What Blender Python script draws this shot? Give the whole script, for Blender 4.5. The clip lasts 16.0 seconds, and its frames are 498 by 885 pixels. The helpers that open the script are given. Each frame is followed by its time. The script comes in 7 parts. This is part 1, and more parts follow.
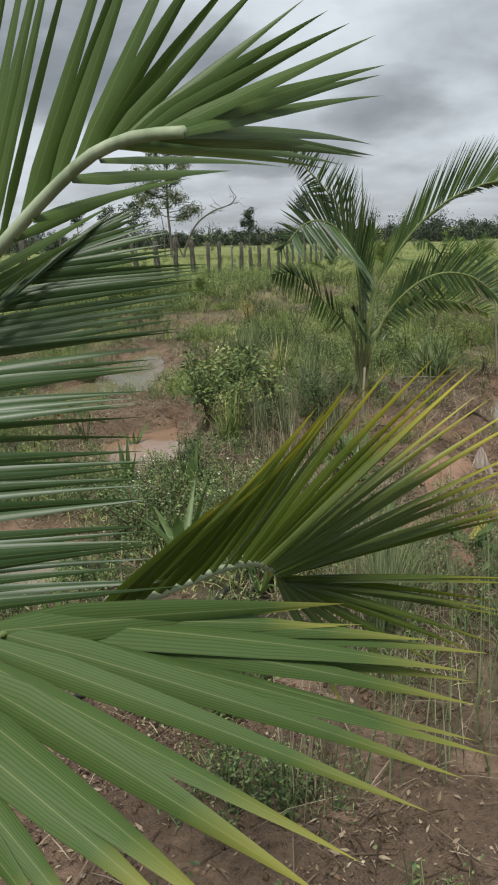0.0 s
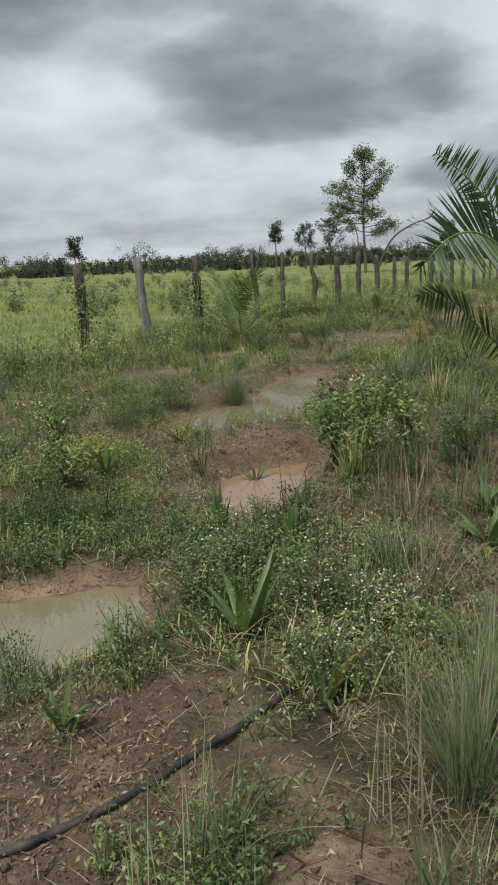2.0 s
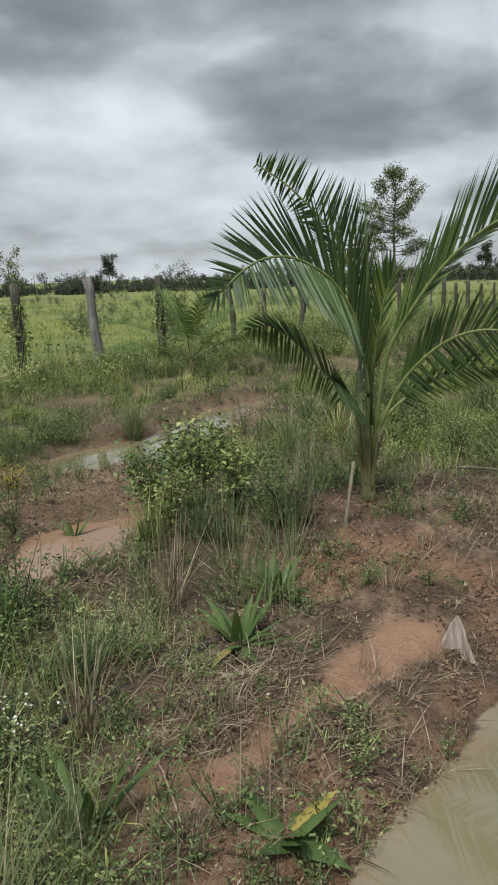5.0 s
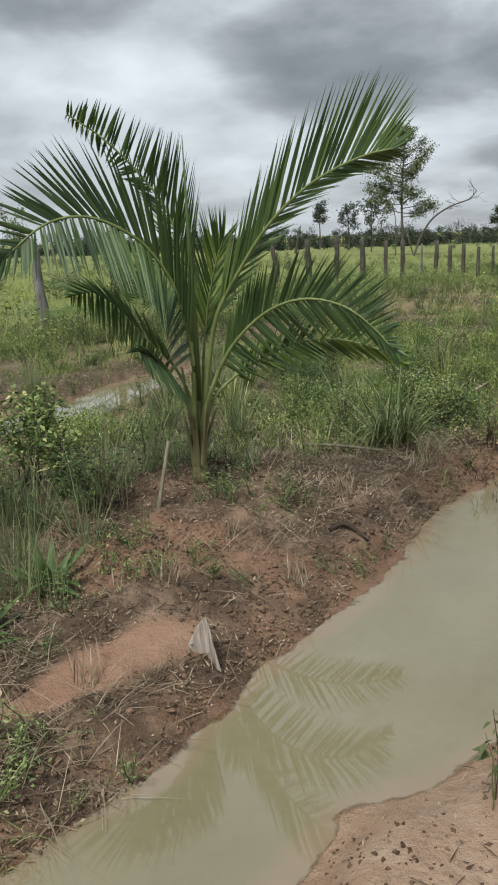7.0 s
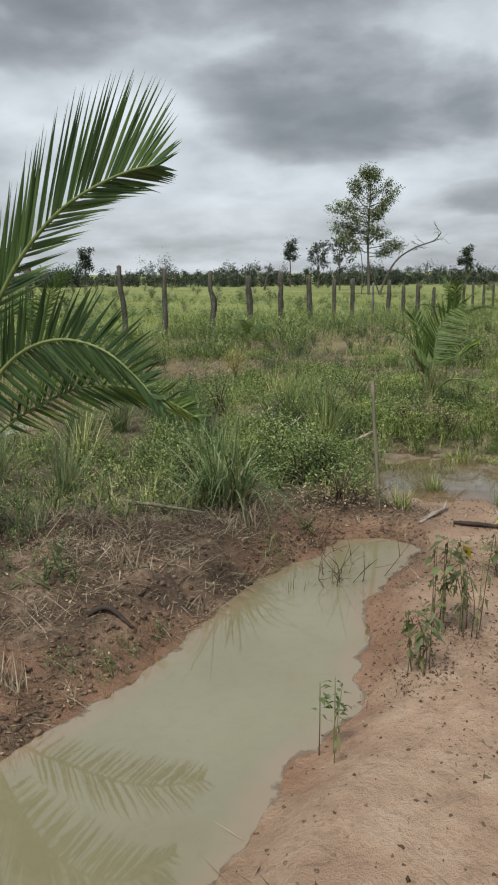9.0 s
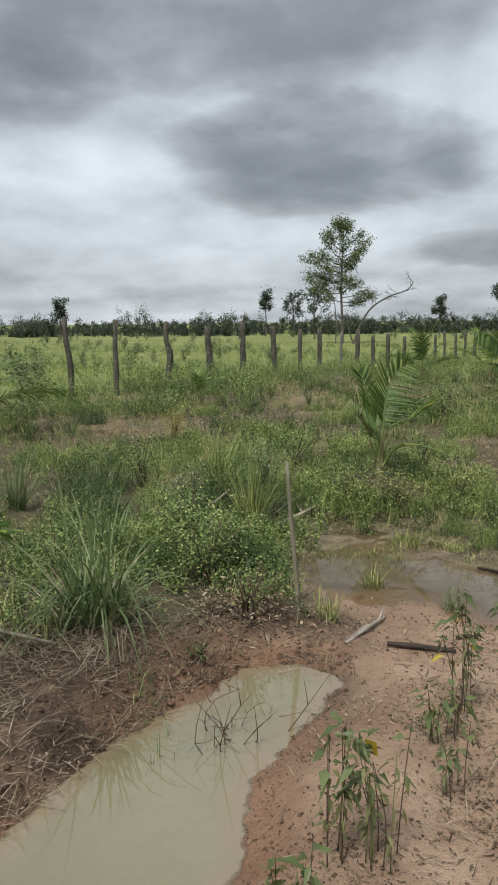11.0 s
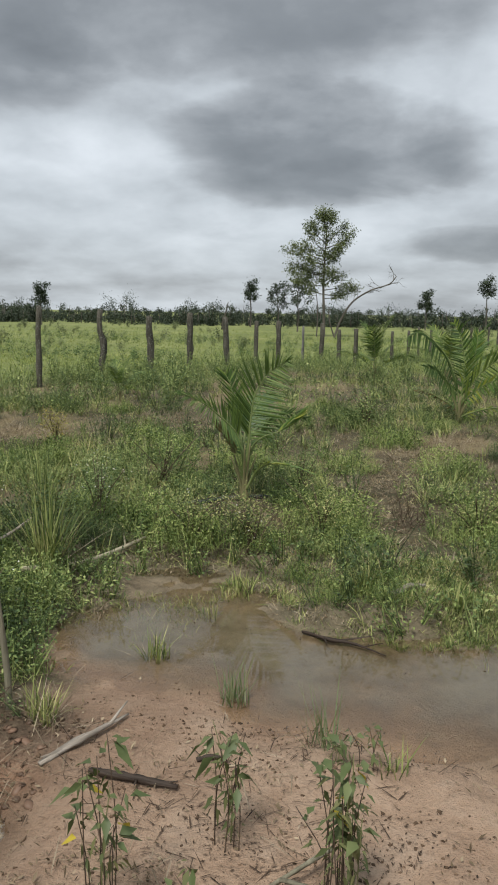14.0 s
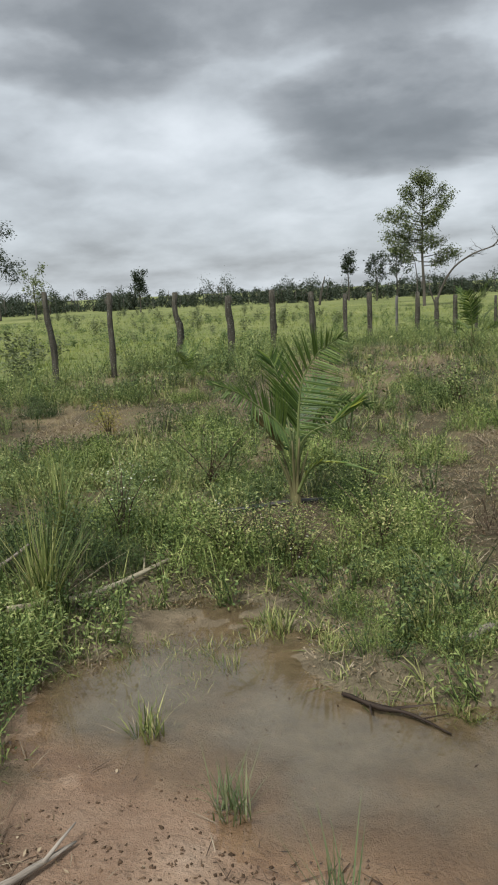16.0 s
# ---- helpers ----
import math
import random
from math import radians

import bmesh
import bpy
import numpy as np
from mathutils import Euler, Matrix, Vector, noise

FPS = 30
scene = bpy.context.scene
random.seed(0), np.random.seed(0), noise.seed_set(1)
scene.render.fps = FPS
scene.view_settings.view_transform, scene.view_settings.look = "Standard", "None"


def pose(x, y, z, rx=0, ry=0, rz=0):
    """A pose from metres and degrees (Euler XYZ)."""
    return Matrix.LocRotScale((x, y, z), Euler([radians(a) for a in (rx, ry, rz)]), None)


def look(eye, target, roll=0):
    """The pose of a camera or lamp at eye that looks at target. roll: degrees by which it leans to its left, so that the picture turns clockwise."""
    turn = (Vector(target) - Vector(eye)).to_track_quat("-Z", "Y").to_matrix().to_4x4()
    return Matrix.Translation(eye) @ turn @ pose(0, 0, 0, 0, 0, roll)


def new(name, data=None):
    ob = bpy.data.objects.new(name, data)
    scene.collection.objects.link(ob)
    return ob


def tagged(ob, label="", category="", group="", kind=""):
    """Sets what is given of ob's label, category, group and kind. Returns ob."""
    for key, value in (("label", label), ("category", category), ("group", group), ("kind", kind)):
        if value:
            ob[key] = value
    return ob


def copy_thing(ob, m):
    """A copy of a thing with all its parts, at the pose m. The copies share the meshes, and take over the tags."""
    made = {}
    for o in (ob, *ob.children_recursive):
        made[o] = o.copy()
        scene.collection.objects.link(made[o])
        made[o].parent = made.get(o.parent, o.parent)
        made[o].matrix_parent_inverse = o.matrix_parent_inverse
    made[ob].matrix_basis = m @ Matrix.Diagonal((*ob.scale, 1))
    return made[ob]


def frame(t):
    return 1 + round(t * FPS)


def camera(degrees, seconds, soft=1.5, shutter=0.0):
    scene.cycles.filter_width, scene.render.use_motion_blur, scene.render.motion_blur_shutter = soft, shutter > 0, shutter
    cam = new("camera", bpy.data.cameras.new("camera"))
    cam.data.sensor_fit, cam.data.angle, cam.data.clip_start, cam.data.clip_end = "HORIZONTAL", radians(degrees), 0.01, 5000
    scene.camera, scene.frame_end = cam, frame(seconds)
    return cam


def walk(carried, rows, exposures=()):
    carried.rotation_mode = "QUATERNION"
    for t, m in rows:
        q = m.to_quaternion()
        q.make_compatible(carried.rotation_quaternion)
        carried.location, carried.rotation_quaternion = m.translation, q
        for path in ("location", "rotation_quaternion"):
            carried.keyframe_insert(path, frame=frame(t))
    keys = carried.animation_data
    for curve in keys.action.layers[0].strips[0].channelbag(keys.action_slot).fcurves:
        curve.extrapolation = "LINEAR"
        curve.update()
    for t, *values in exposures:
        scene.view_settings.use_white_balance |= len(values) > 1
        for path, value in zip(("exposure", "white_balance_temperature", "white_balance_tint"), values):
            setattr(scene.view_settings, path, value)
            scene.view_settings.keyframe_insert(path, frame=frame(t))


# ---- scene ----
cam = camera(35.1, 16.0, soft=2.0)
PATH = [
    (0, (-2.538, -3.668, 1.59), (-2.269, -1.754, 1.075), -1.8),
    (0.5, (-2.422, -3.509, 1.59), (-2.308, -1.578, 1.083), -2.3),
    (1, (-2.291, -3.33, 1.59), (-2.282, -1.385, 1.123), -1.6),
    (1.5, (-2.144, -3.129, 1.598), (-2.193, -1.185, 1.133), -2.0),
    (2, (-2.006, -2.95, 1.576), (-2.214, -1.015, 1.114), -2.5),
    (2.5, (-1.83, -2.703, 1.558), (-2.156, -0.78, 1.117), -2.5),
    (3, (-1.629, -2.426, 1.52), (-1.912, -0.49, 1.105), -1.4),
    (3.5, (-1.469, -2.219, 1.55), (-1.696, -0.273, 1.15), -1.1),
    (4, (-1.193, -2.148, 1.541), (-1.43, -0.202, 1.144), -1.1),
    (4.2, (-1.054, -2.137, 1.57), (-1.312, -0.193, 1.181), -1.3),
    (6.3, (0.014, -1.642, 1.555), (-0.36, 0.254, 1.04), -1.8),
    (6.5, (0.123, -1.637, 1.547), (-0.268, 0.253, 1.023), -1.7),
    (7, (0.448, -1.439, 1.537), (0.103, 0.466, 1.033), -1.8),
    (7.5, (0.728, -1.288, 1.573), (0.44, 0.638, 1.117), -1.3),
    (8, (0.961, -1.109, 1.608), (0.713, 0.829, 1.182), -0.1),
    (8.2, (1.049, -1.033, 1.58), (0.806, 0.906, 1.153), 0.0),
    (10.3, (1.557, 0.121, 1.472), (1.193, 2.053, 1.105), -1.2),
    (10.5, (1.579, 0.223, 1.502), (1.245, 2.163, 1.152), -1.1),
    (11, (1.673, 0.483, 1.528), (1.439, 2.446, 1.226), -0.6),
    (11.5, (1.885, 0.738, 1.522), (1.721, 2.709, 1.223), 0.3),
    (12, (2.081, 0.884, 1.551), (2.01, 2.862, 1.264), 1.9),
    (12.5, (2.236, 1.165, 1.569), (2.277, 3.143, 1.277), 2.5),
    (13, (2.38, 1.385, 1.536), (2.442, 3.362, 1.242), 1.8),
    (13.5, (2.582, 1.594, 1.555), (2.499, 3.57, 1.251), 0.5),
    (14, (2.692, 1.733, 1.553), (2.486, 3.696, 1.227), 1.0),
    (14.5, (2.706, 1.996, 1.53), (2.477, 3.955, 1.203), 0.7),
    (15, (2.722, 2.262, 1.544), (2.473, 4.22, 1.219), -1.0),
    (15.5, (2.816, 2.505, 1.497), (2.447, 4.44, 1.152), -2.6),
    (16, (2.962, 2.759, 1.509), (2.492, 4.666, 1.132), -2.9),
]
walk(cam, [(t, look(eye, target, roll)) for t, eye, target, roll in PATH], [(0.0, 0.08), (1.5, 0.0), (4.0, 0.0), (6.5, 0.14), (8.0, 0.08), (10.5, 0.10), (14.0, 0.04), (16.0, 0.06)])

# ---- light: an overcast tropical sky with a broad veiled sun ----
SUN_EL, SUN_AZ = 58.0, 200.0


def build_world():
    w = bpy.data.worlds.new("overcast_sky")
    scene.world = w
    w.use_nodes = True
    nt = w.node_tree
    nt.nodes.clear()
    N, L = nt.nodes.new, nt.links.new

    def math_(op, a, b=None, clamp=False):
        n = N("ShaderNodeMath")
        n.operation, n.use_clamp = op, clamp
        for i, v in enumerate((a, b)):
            if v is None:
                continue
            if isinstance(v, (int, float)):
                n.inputs[i].default_value = v
            else:
                L(v, n.inputs[i])
        return n.outputs[0]

    tc = N("ShaderNodeTexCoord")
    sep = N("ShaderNodeSeparateXYZ")
    L(tc.outputs["Generated"], sep.inputs[0])
    x, y, z = sep.outputs
    # the cloud deck is a level sheet: its billows shrink and flatten towards the horizon
    lift = math_("ADD", math_("MAXIMUM", z, 0.0), 0.24)
    com = N("ShaderNodeCombineXYZ")
    L(math_("DIVIDE", x, lift), com.inputs[0])
    L(math_("DIVIDE", y, lift), com.inputs[1])

    puff = N("ShaderNodeCombineXYZ")
    L(x, puff.inputs[0])
    L(y, puff.inputs[1])
    L(math_("MULTIPLY", math_("POWER", math_("MAXIMUM", z, 0.0), 0.75), 1.7), puff.inputs[2])

    def fbm(scale, detail, offset, rough=0.55, distort=0.0, where=com):
        mp = N("ShaderNodeMapping")
        mp.inputs["Location"].default_value = offset
        L(where.outputs[0], mp.inputs[0])
        t = N("ShaderNodeTexNoise")
        t.inputs["Scale"].default_value = scale
        t.inputs["Detail"].default_value = detail
        t.inputs["Roughness"].default_value = rough
        t.inputs["Distortion"].default_value = distort
        L(mp.outputs[0], t.inputs["Vector"])
        return t.outputs["Fac"]

    big = fbm(0.7, 3.0, (0.3, 1.7, 0.0))
    mid = fbm(2.2, 6.0, (4.1, 0.4, 0.0), 0.5, 0.2)
    fine = fbm(12.0, 6.0, (1.0, 7.0, 0.0), 0.52, 0.1, puff)

    def mass(cx, cz, rx, rz, amount):
        """One broad cloud mass in the north, with an edge ragged by the noise."""
        dx = math_("DIVIDE", math_("SUBTRACT", x, cx), rx)
        dz = math_("DIVIDE", math_("SUBTRACT", z, cz), rz)
        r2 = math_("ADD", math_("MULTIPLY", dx, dx), math_("MULTIPLY", dz, dz))
        r2 = math_("ADD", r2, math_("MULTIPLY", math_("SUBTRACT", mid, 0.5), 3.4))
        fall = math_("SUBTRACT", 1.0, math_("MULTIPLY", r2, 0.6), clamp=True)
        north = math_("GREATER_THAN", y, 0.0)
        return math_("MULTIPLY", math_("MULTIPLY", fall, amount), north)

    v = math_("ADD", math_("MULTIPLY", big, 0.30), math_("MULTIPLY", mid, 0.56))
    v = math_("ADD", v, math_("MULTIPLY", fine, 0.36))
    for cx, cz, rx, rz, amount in ((-0.02, 0.20, 0.17, 0.055, -0.34), (-0.16, 0.33, 0.30, 0.06, -0.24), (-0.38, 0.27, 0.10, 0.04, -0.20), (0.17, 0.085, 0.11, 0.018, -0.24), (0.30, 0.14, 0.06, 0.03, -0.18),
                                   (-0.30, 0.175, 0.13, 0.05, 0.20), (0.24, 0.25, 0.10, 0.09, 0.20), (-0.14, 0.10, 0.30, 0.035, 0.14)):
        v = math_("ADD", v, mass(cx, cz, rx, rz, amount))
    ramp = N("ShaderNodeValToRGB")
    els = ramp.color_ramp.elements
    els[0].position, els[0].color = 0.10, (0.20, 0.22, 0.24, 1)
    els[1].position, els[1].color = 0.92, (0.84, 0.90, 0.96, 1)
    for pos, col in ((0.34, (0.275, 0.30, 0.325, 1)), (0.50, (0.385, 0.415, 0.445, 1)), (0.68, (0.58, 0.63, 0.675, 1))):
        e = els.new(pos)
        e.color = col
    L(v, ramp.inputs[0])
    sky = N("ShaderNodeTexSky")
    sky.sky_type, sky.sun_disc = "NISHITA", False
    sky.sun_elevation, sky.sun_rotation = radians(SUN_EL), radians(SUN_AZ)
    dim = N("ShaderNodeVectorMath")
    dim.operation = "SCALE"
    dim.inputs["Scale"].default_value = 0.08
    L(sky.outputs[0], dim.inputs[0])
    mix = N("ShaderNodeMix")
    mix.data_type = "RGBA"
    mix.inputs["Factor"].default_value = 0.92
    L(dim.outputs[0], mix.inputs["A"])
    L(ramp.outputs[0], mix.inputs["B"])
    bg = N("ShaderNodeBackground")
    bg.inputs["Strength"].default_value = SKY_STRENGTH
    L(mix.outputs["Result"], bg.inputs["Color"])
    out = N("ShaderNodeOutputWorld")
    L(bg.outputs[0], out.inputs[0])


SKY_STRENGTH = 1.0
SUN_STRENGTH = 3.5
build_world()
sun_data = bpy.data.lights.new("sun", "SUN")
sun_data.energy, sun_data.angle, sun_data.color = SUN_STRENGTH, radians(14), (1.0, 0.965, 0.91)
sun = new("sun", sun_data)
sd = Vector((math.sin(radians(SUN_AZ)) * math.cos(radians(SUN_EL)), math.cos(radians(SUN_AZ)) * math.cos(radians(SUN_EL)), math.sin(radians(SUN_EL))))
sun.matrix_world = look(sd * 50, (0, 0, 0))


# ---- materials ----
class Mat:
    """A node material with a few shorthands."""

    def __init__(self, name):
        self.m = bpy.data.materials.new(name)
        self.m.use_nodes = True
        self.nt = self.m.node_tree
        self.b = self.nt.nodes["Principled BSDF"]
        self.out = self.nt.nodes["Material Output"]

    def n(self, kind, **kw):
        node = self.nt.nodes.new(kind)
        for k, v in kw.items():
            node.inputs[k.replace("_", " ")].default_value = v
        return node

    def link(self, a, b):
        self.nt.links.new(a, b)

    def noise(self, scale, detail=4.0, rough=0.55, coord="Object", stretch=None, distort=0.0):
        if coord == "Position":
            src = self.n("ShaderNodeNewGeometry").outputs["Position"]
        else:
            src = self.n("ShaderNodeTexCoord").outputs[coord]
        if stretch:
            mp = self.n("ShaderNodeMapping")
            mp.inputs["Scale"].default_value = stretch
            self.link(src, mp.inputs[0])
            src = mp.outputs[0]
        t = self.n("ShaderNodeTexNoise", Scale=scale, Detail=detail, Roughness=rough, Distortion=distort)
        self.link(src, t.inputs["Vector"])
        return t.outputs["Fac"]

    def ramp(self, fac, stops):
        r = self.n("ShaderNodeValToRGB")
        els = r.color_ramp.elements
        els[0].position, els[0].color = stops[0][0], (*stops[0][1], 1)
        els[1].position, els[1].color = stops[-1][0], (*stops[-1][1], 1)
        for pos, col in stops[1:-1]:
            els.new(pos).color = (*col, 1)
        self.link(fac, r.inputs[0])
        return r.outputs[0]

    def mixc(self, fac, a, b, mode="MIX"):
        m = self.n("ShaderNodeMix")
        m.data_type, m.blend_type = "RGBA", mode
        for key, v in (("Factor", fac), ("A", a), ("B", b)):
            if isinstance(v, (int, float)):
                m.inputs[key].default_value = v
            elif isinstance(v, tuple):
                m.inputs[key].default_value = (*v, 1)
            else:
                self.link(v, m.inputs[key])
        return m.outputs["Result"]

    def math(self, op, a, b=0.0, clamp=False):
        n = self.n("ShaderNodeMath")
        n.operation, n.use_clamp = op, clamp
        for i, v in enumerate((a, b)):
            if isinstance(v, (int, float)):
                n.inputs[i].default_value = v
            else:
                self.link(v, n.inputs[i])
        return n.outputs[0]

    def bump(self, h, strength=0.4, distance=0.01):
        b = self.n("ShaderNodeBump", Strength=strength, Distance=distance)
        self.link(h, b.inputs["Height"])
        self.link(b.outputs[0], self.b.inputs["Normal"])

    def done(self, colour=None, rough=0.8, spec=0.3):
        if colour is not None:
            if isinstance(colour, tuple):
                self.b.inputs["Base Color"].default_value = (*colour, 1)
            else:
                self.link(colour, self.b.inputs["Base Color"])
        if isinstance(rough, (int, float)):
            self.b.inputs["Roughness"].default_value = rough
        else:
            self.link(rough, self.b.inputs["Roughness"])
        self.b.inputs["Specular IOR Level"].default_value = spec
        return self.m


def leaf_material(name, stops, rough=0.55, spec=0.3, glow=0.28, per="island", patch=6.0, tip=None):
    """Leaves: colour by leaf and by patch, with light passing through."""
    m = Mat(name)
    geo = m.n("ShaderNodeNewGeometry")
    info = m.n("ShaderNodeObjectInfo")
    rnd = geo.outputs["Random Per Island"] if per == "island" else info.outputs["Random"]
    spots = m.noise(patch, 3.0, coord="Position")
    f = m.math("ADD", m.math("MULTIPLY", rnd, 0.62), m.math("MULTIPLY", m.math("SUBTRACT", spots, 0.3), 0.95), clamp=True)
    col = m.ramp(f, stops)
    fine = m.noise(90.0, 2.0, coord="Object")
    col = m.mixc(m.math("MULTIPLY", fine, 0.14), col, (0.02, 0.03, 0.01), "MIX")
    aa = m.n("ShaderNodeAttribute")
    aa.attribute_name = "across"
    off = m.math("ABSOLUTE", m.math("SUBTRACT", aa.outputs["Fac"], 2.0))
    vein = m.math("MULTIPLY", m.math("SINE", m.math("MULTIPLY", off, 34.0)), m.math("LESS_THAN", off, 1.05))
    col = m.mixc(m.math("MULTIPLY", m.math("MAXIMUM", vein, 0.0), 0.4), col, (0.02, 0.035, 0.01))
    col = m.mixc(m.math("MULTIPLY", m.math("LESS_THAN", off, 0.05), 0.4), col, (0.26, 0.30, 0.13))
    if tip:
        at = m.n("ShaderNodeAttribute")
        at.attribute_name = "reach"
        k = m.math("ADD", at.outputs["Fac"], m.math("MULTIPLY", m.math("SUBTRACT", spots, 0.5), 0.8))
        col = m.mixc(m.ramp(k, [(0.62, (0, 0, 0)), (1.05, (0.9, 0.9, 0.9))]), col, tip)
    m.done(col, rough, spec)
    tr = m.n("ShaderNodeBsdfTranslucent")
    m.link(m.mixc(0.5, col, (1.0, 1.0, 0.45), "MULTIPLY"), tr.inputs["Color"])
    mx = m.n("ShaderNodeMixShader", Fac=glow)
    m.link(m.b.outputs[0], mx.inputs[1])
    m.link(tr.outputs[0], mx.inputs[2])
    m.link(mx.outputs[0], m.out.inputs["Surface"])
    return m.m


M_PALM = leaf_material("palm_leaflet", [(0.0, (0.03, 0.062, 0.02)), (0.4, (0.066, 0.122, 0.036)), (0.75, (0.12, 0.19, 0.055)), (1.0, (0.22, 0.29, 0.09))], 0.45, 0.4, 0.22, patch=2.0)
M_PALM_YOUNG = leaf_material("young_palm_leaflet", [(0.0, (0.02, 0.048, 0.012)), (0.5, (0.075, 0.135, 0.03)), (0.8, (0.23, 0.31, 0.065)), (1.0, (0.50, 0.52, 0.12))], 0.48, 0.35, 0.28, patch=2.0)
M_PALM_PALE = leaf_material("palm_leaflet_yellowing", [(0.0, (0.07, 0.15, 0.04)), (0.55, (0.14, 0.235, 0.05)), (0.85, (0.33, 0.35, 0.05)), (1.0, (0.45, 0.36, 0.06))], 0.45, 0.45, 0.3, patch=2.0)
M_PALM_MID = leaf_material("green_palm_leaflet", [(0.0, (0.045, 0.085, 0.024)), (0.5, (0.09, 0.155, 0.037)), (1.0, (0.18, 0.26, 0.06))], 0.48, 0.4, 0.3, patch=2.0)
M_PALM_BLUE = leaf_material("bluish_palm_leaflet", [(0.0, (0.045, 0.085, 0.024)), (0.5, (0.08, 0.135, 0.036)), (1.0, (0.13, 0.19, 0.05))], 0.6, 0.25, 0.22, patch=2.0, tip=(0.34, 0.31, 0.06))
M_PALM_EDGE = leaf_material("yellow_tipped_palm_leaflet", [(0.0, (0.03, 0.055, 0.004)), (0.5, (0.07, 0.105, 0.009)), (1.0, (0.15, 0.19, 0.018))], 0.45, 0.4, 0.3, patch=2.0, tip=(0.40, 0.36, 0.03))
M_PALM_DARK = leaf_material("dark_palm_leaflet", [(0.0, (0.022, 0.048, 0.017)), (0.5, (0.048, 0.092, 0.030)), (1.0, (0.10, 0.165, 0.05))], 0.42, 0.45, 0.2, patch=2.0)
M_PALM_OLD = leaf_material("dying_palm_leaflet", [(0.0, (0.05, 0.05, 0.02)), (0.5, (0.12, 0.11, 0.04)), (1.0, (0.24, 0.17, 0.07))], 0.6, 0.3, 0.2, patch=2.0)
M_GRASS = leaf_material("grass_blade", [(0.0, (0.022, 0.038, 0.012)), (0.3, (0.10, 0.145, 0.042)), (0.55, (0.28, 0.33, 0.11)), (0.8, (0.52, 0.49, 0.22)), (1.0, (0.72, 0.63, 0.39))], 0.6, 0.2, 0.18, patch=1.2)
M_LIME = leaf_material("bright_weed_leaf", [(0.0, (0.02, 0.04, 0.012)), (0.38, (0.10, 0.155, 0.042)), (0.7, (0.32, 0.40, 0.125)), (1.0, (0.58, 0.60, 0.25))], 0.6, 0.2, 0.16, patch=1.5)
M_GREY_GRASS = leaf_material("grey_grass_blade", [(0.0, (0.095, 0.145, 0.066)), (0.5, (0.18, 0.232, 0.112)), (0.8, (0.30, 0.312, 0.175)), (1.0, (0.47, 0.41, 0.27))], 0.6, 0.2, 0.25, patch=3.0)
M_CANE = leaf_material("cane_blade", [(0.0, (0.07, 0.115, 0.045)), (0.5, (0.14, 0.195, 0.08)), (0.85, (0.27, 0.31, 0.15)), (1.0, (0.45, 0.43, 0.25))], 0.55, 0.3, 0.25, patch=3.0)
M_FIELD = leaf_material("pasture_blade", [(0.0, (0.10, 0.145, 0.045)), (0.45, (0.24, 0.305, 0.09)), (0.8, (0.39, 0.42, 0.14)), (1.0, (0.54, 0.50, 0.22))], 0.65, 0.15, 0.3, patch=0.25)
M_HERB = leaf_material("weed_leaf", [(0.0, (0.022, 0.04, 0.014)), (0.35, (0.095, 0.15, 0.046)), (0.68, (0.26, 0.33, 0.105)), (1.0, (0.58, 0.58, 0.26))], 0.55, 0.3, 0.16, patch=1.5)
M_WEED = leaf_material("dull_weed_leaf", [(0.0, (0.022, 0.04, 0.015)), (0.4, (0.085, 0.135, 0.048)), (0.72, (0.21, 0.275, 0.10)), (1.0, (0.44, 0.48, 0.22))], 0.55, 0.3, 0.14, patch=1.5)
M_BUSH = leaf_material("bush_leaf", [(0.0, (0.03, 0.055, 0.02)), (0.5, (0.10, 0.16, 0.055)), (0.85, (0.20, 0.27, 0.09)), (1.0, (0.42, 0.40, 0.10))], 0.5, 0.35, 0.25, patch=3.0)
# deep green weed leaf, also used to paint shaded hollows among the weeds
M_DEEP_SHADED = leaf_material("deep_green_shaded_weed_leaf", [(0.0, (0.014, 0.027, 0.01)), (0.5, (0.055, 0.092, 0.03)), (0.85, (0.14, 0.195, 0.062)), (1.0, (0.28, 0.32, 0.12))], 0.55, 0.3, 0.12, patch=1.5)
M_HERB_DRY = leaf_material("yellowed_weed_leaf", [(0.0, (0.16, 0.18, 0.06)), (0.5, (0.33, 0.30, 0.08)), (1.0, (0.50, 0.38, 0.11))], 0.65, 0.2, 0.25, patch=1.5)
M_BEAN = leaf_material("bean_leaf", [(0.0, (0.05, 0.075, 0.03)), (0.5, (0.10, 0.135, 0.05)), (1.0, (0.20, 0.235, 0.10))], 0.5, 0.35, 0.25, patch=12.0)
M_BEAN_OLD = leaf_material("withered_bean_leaf", [(0.0, (0.05, 0.06, 0.025)), (0.5, (0.10, 0.125, 0.05)), (1.0, (0.22, 0.21, 0.09))], 0.6, 0.25, 0.2, patch=12.0)
M_BEAN_YELLOW = leaf_material("yellow_bean_leaf", [(0.0, (0.45, 0.34, 0.03)), (1.0, (0.65, 0.52, 0.07))], 0.55, 0.3, 0.25, patch=12.0)
M_BROAD = leaf_material("broad_leaf", [(0.0, (0.05, 0.095, 0.03)), (0.5, (0.095, 0.16, 0.05)), (1.0, (0.19, 0.25, 0.085))], 0.45, 0.4, 0.28, patch=9.0)
M_TREE = leaf_material("tree_leaf", [(0.0, (0.085, 0.105, 0.06)), (0.5, (0.155, 0.185, 0.10)), (1.0, (0.28, 0.32, 0.155))], 0.6, 0.2, 0.25, patch=0.25)
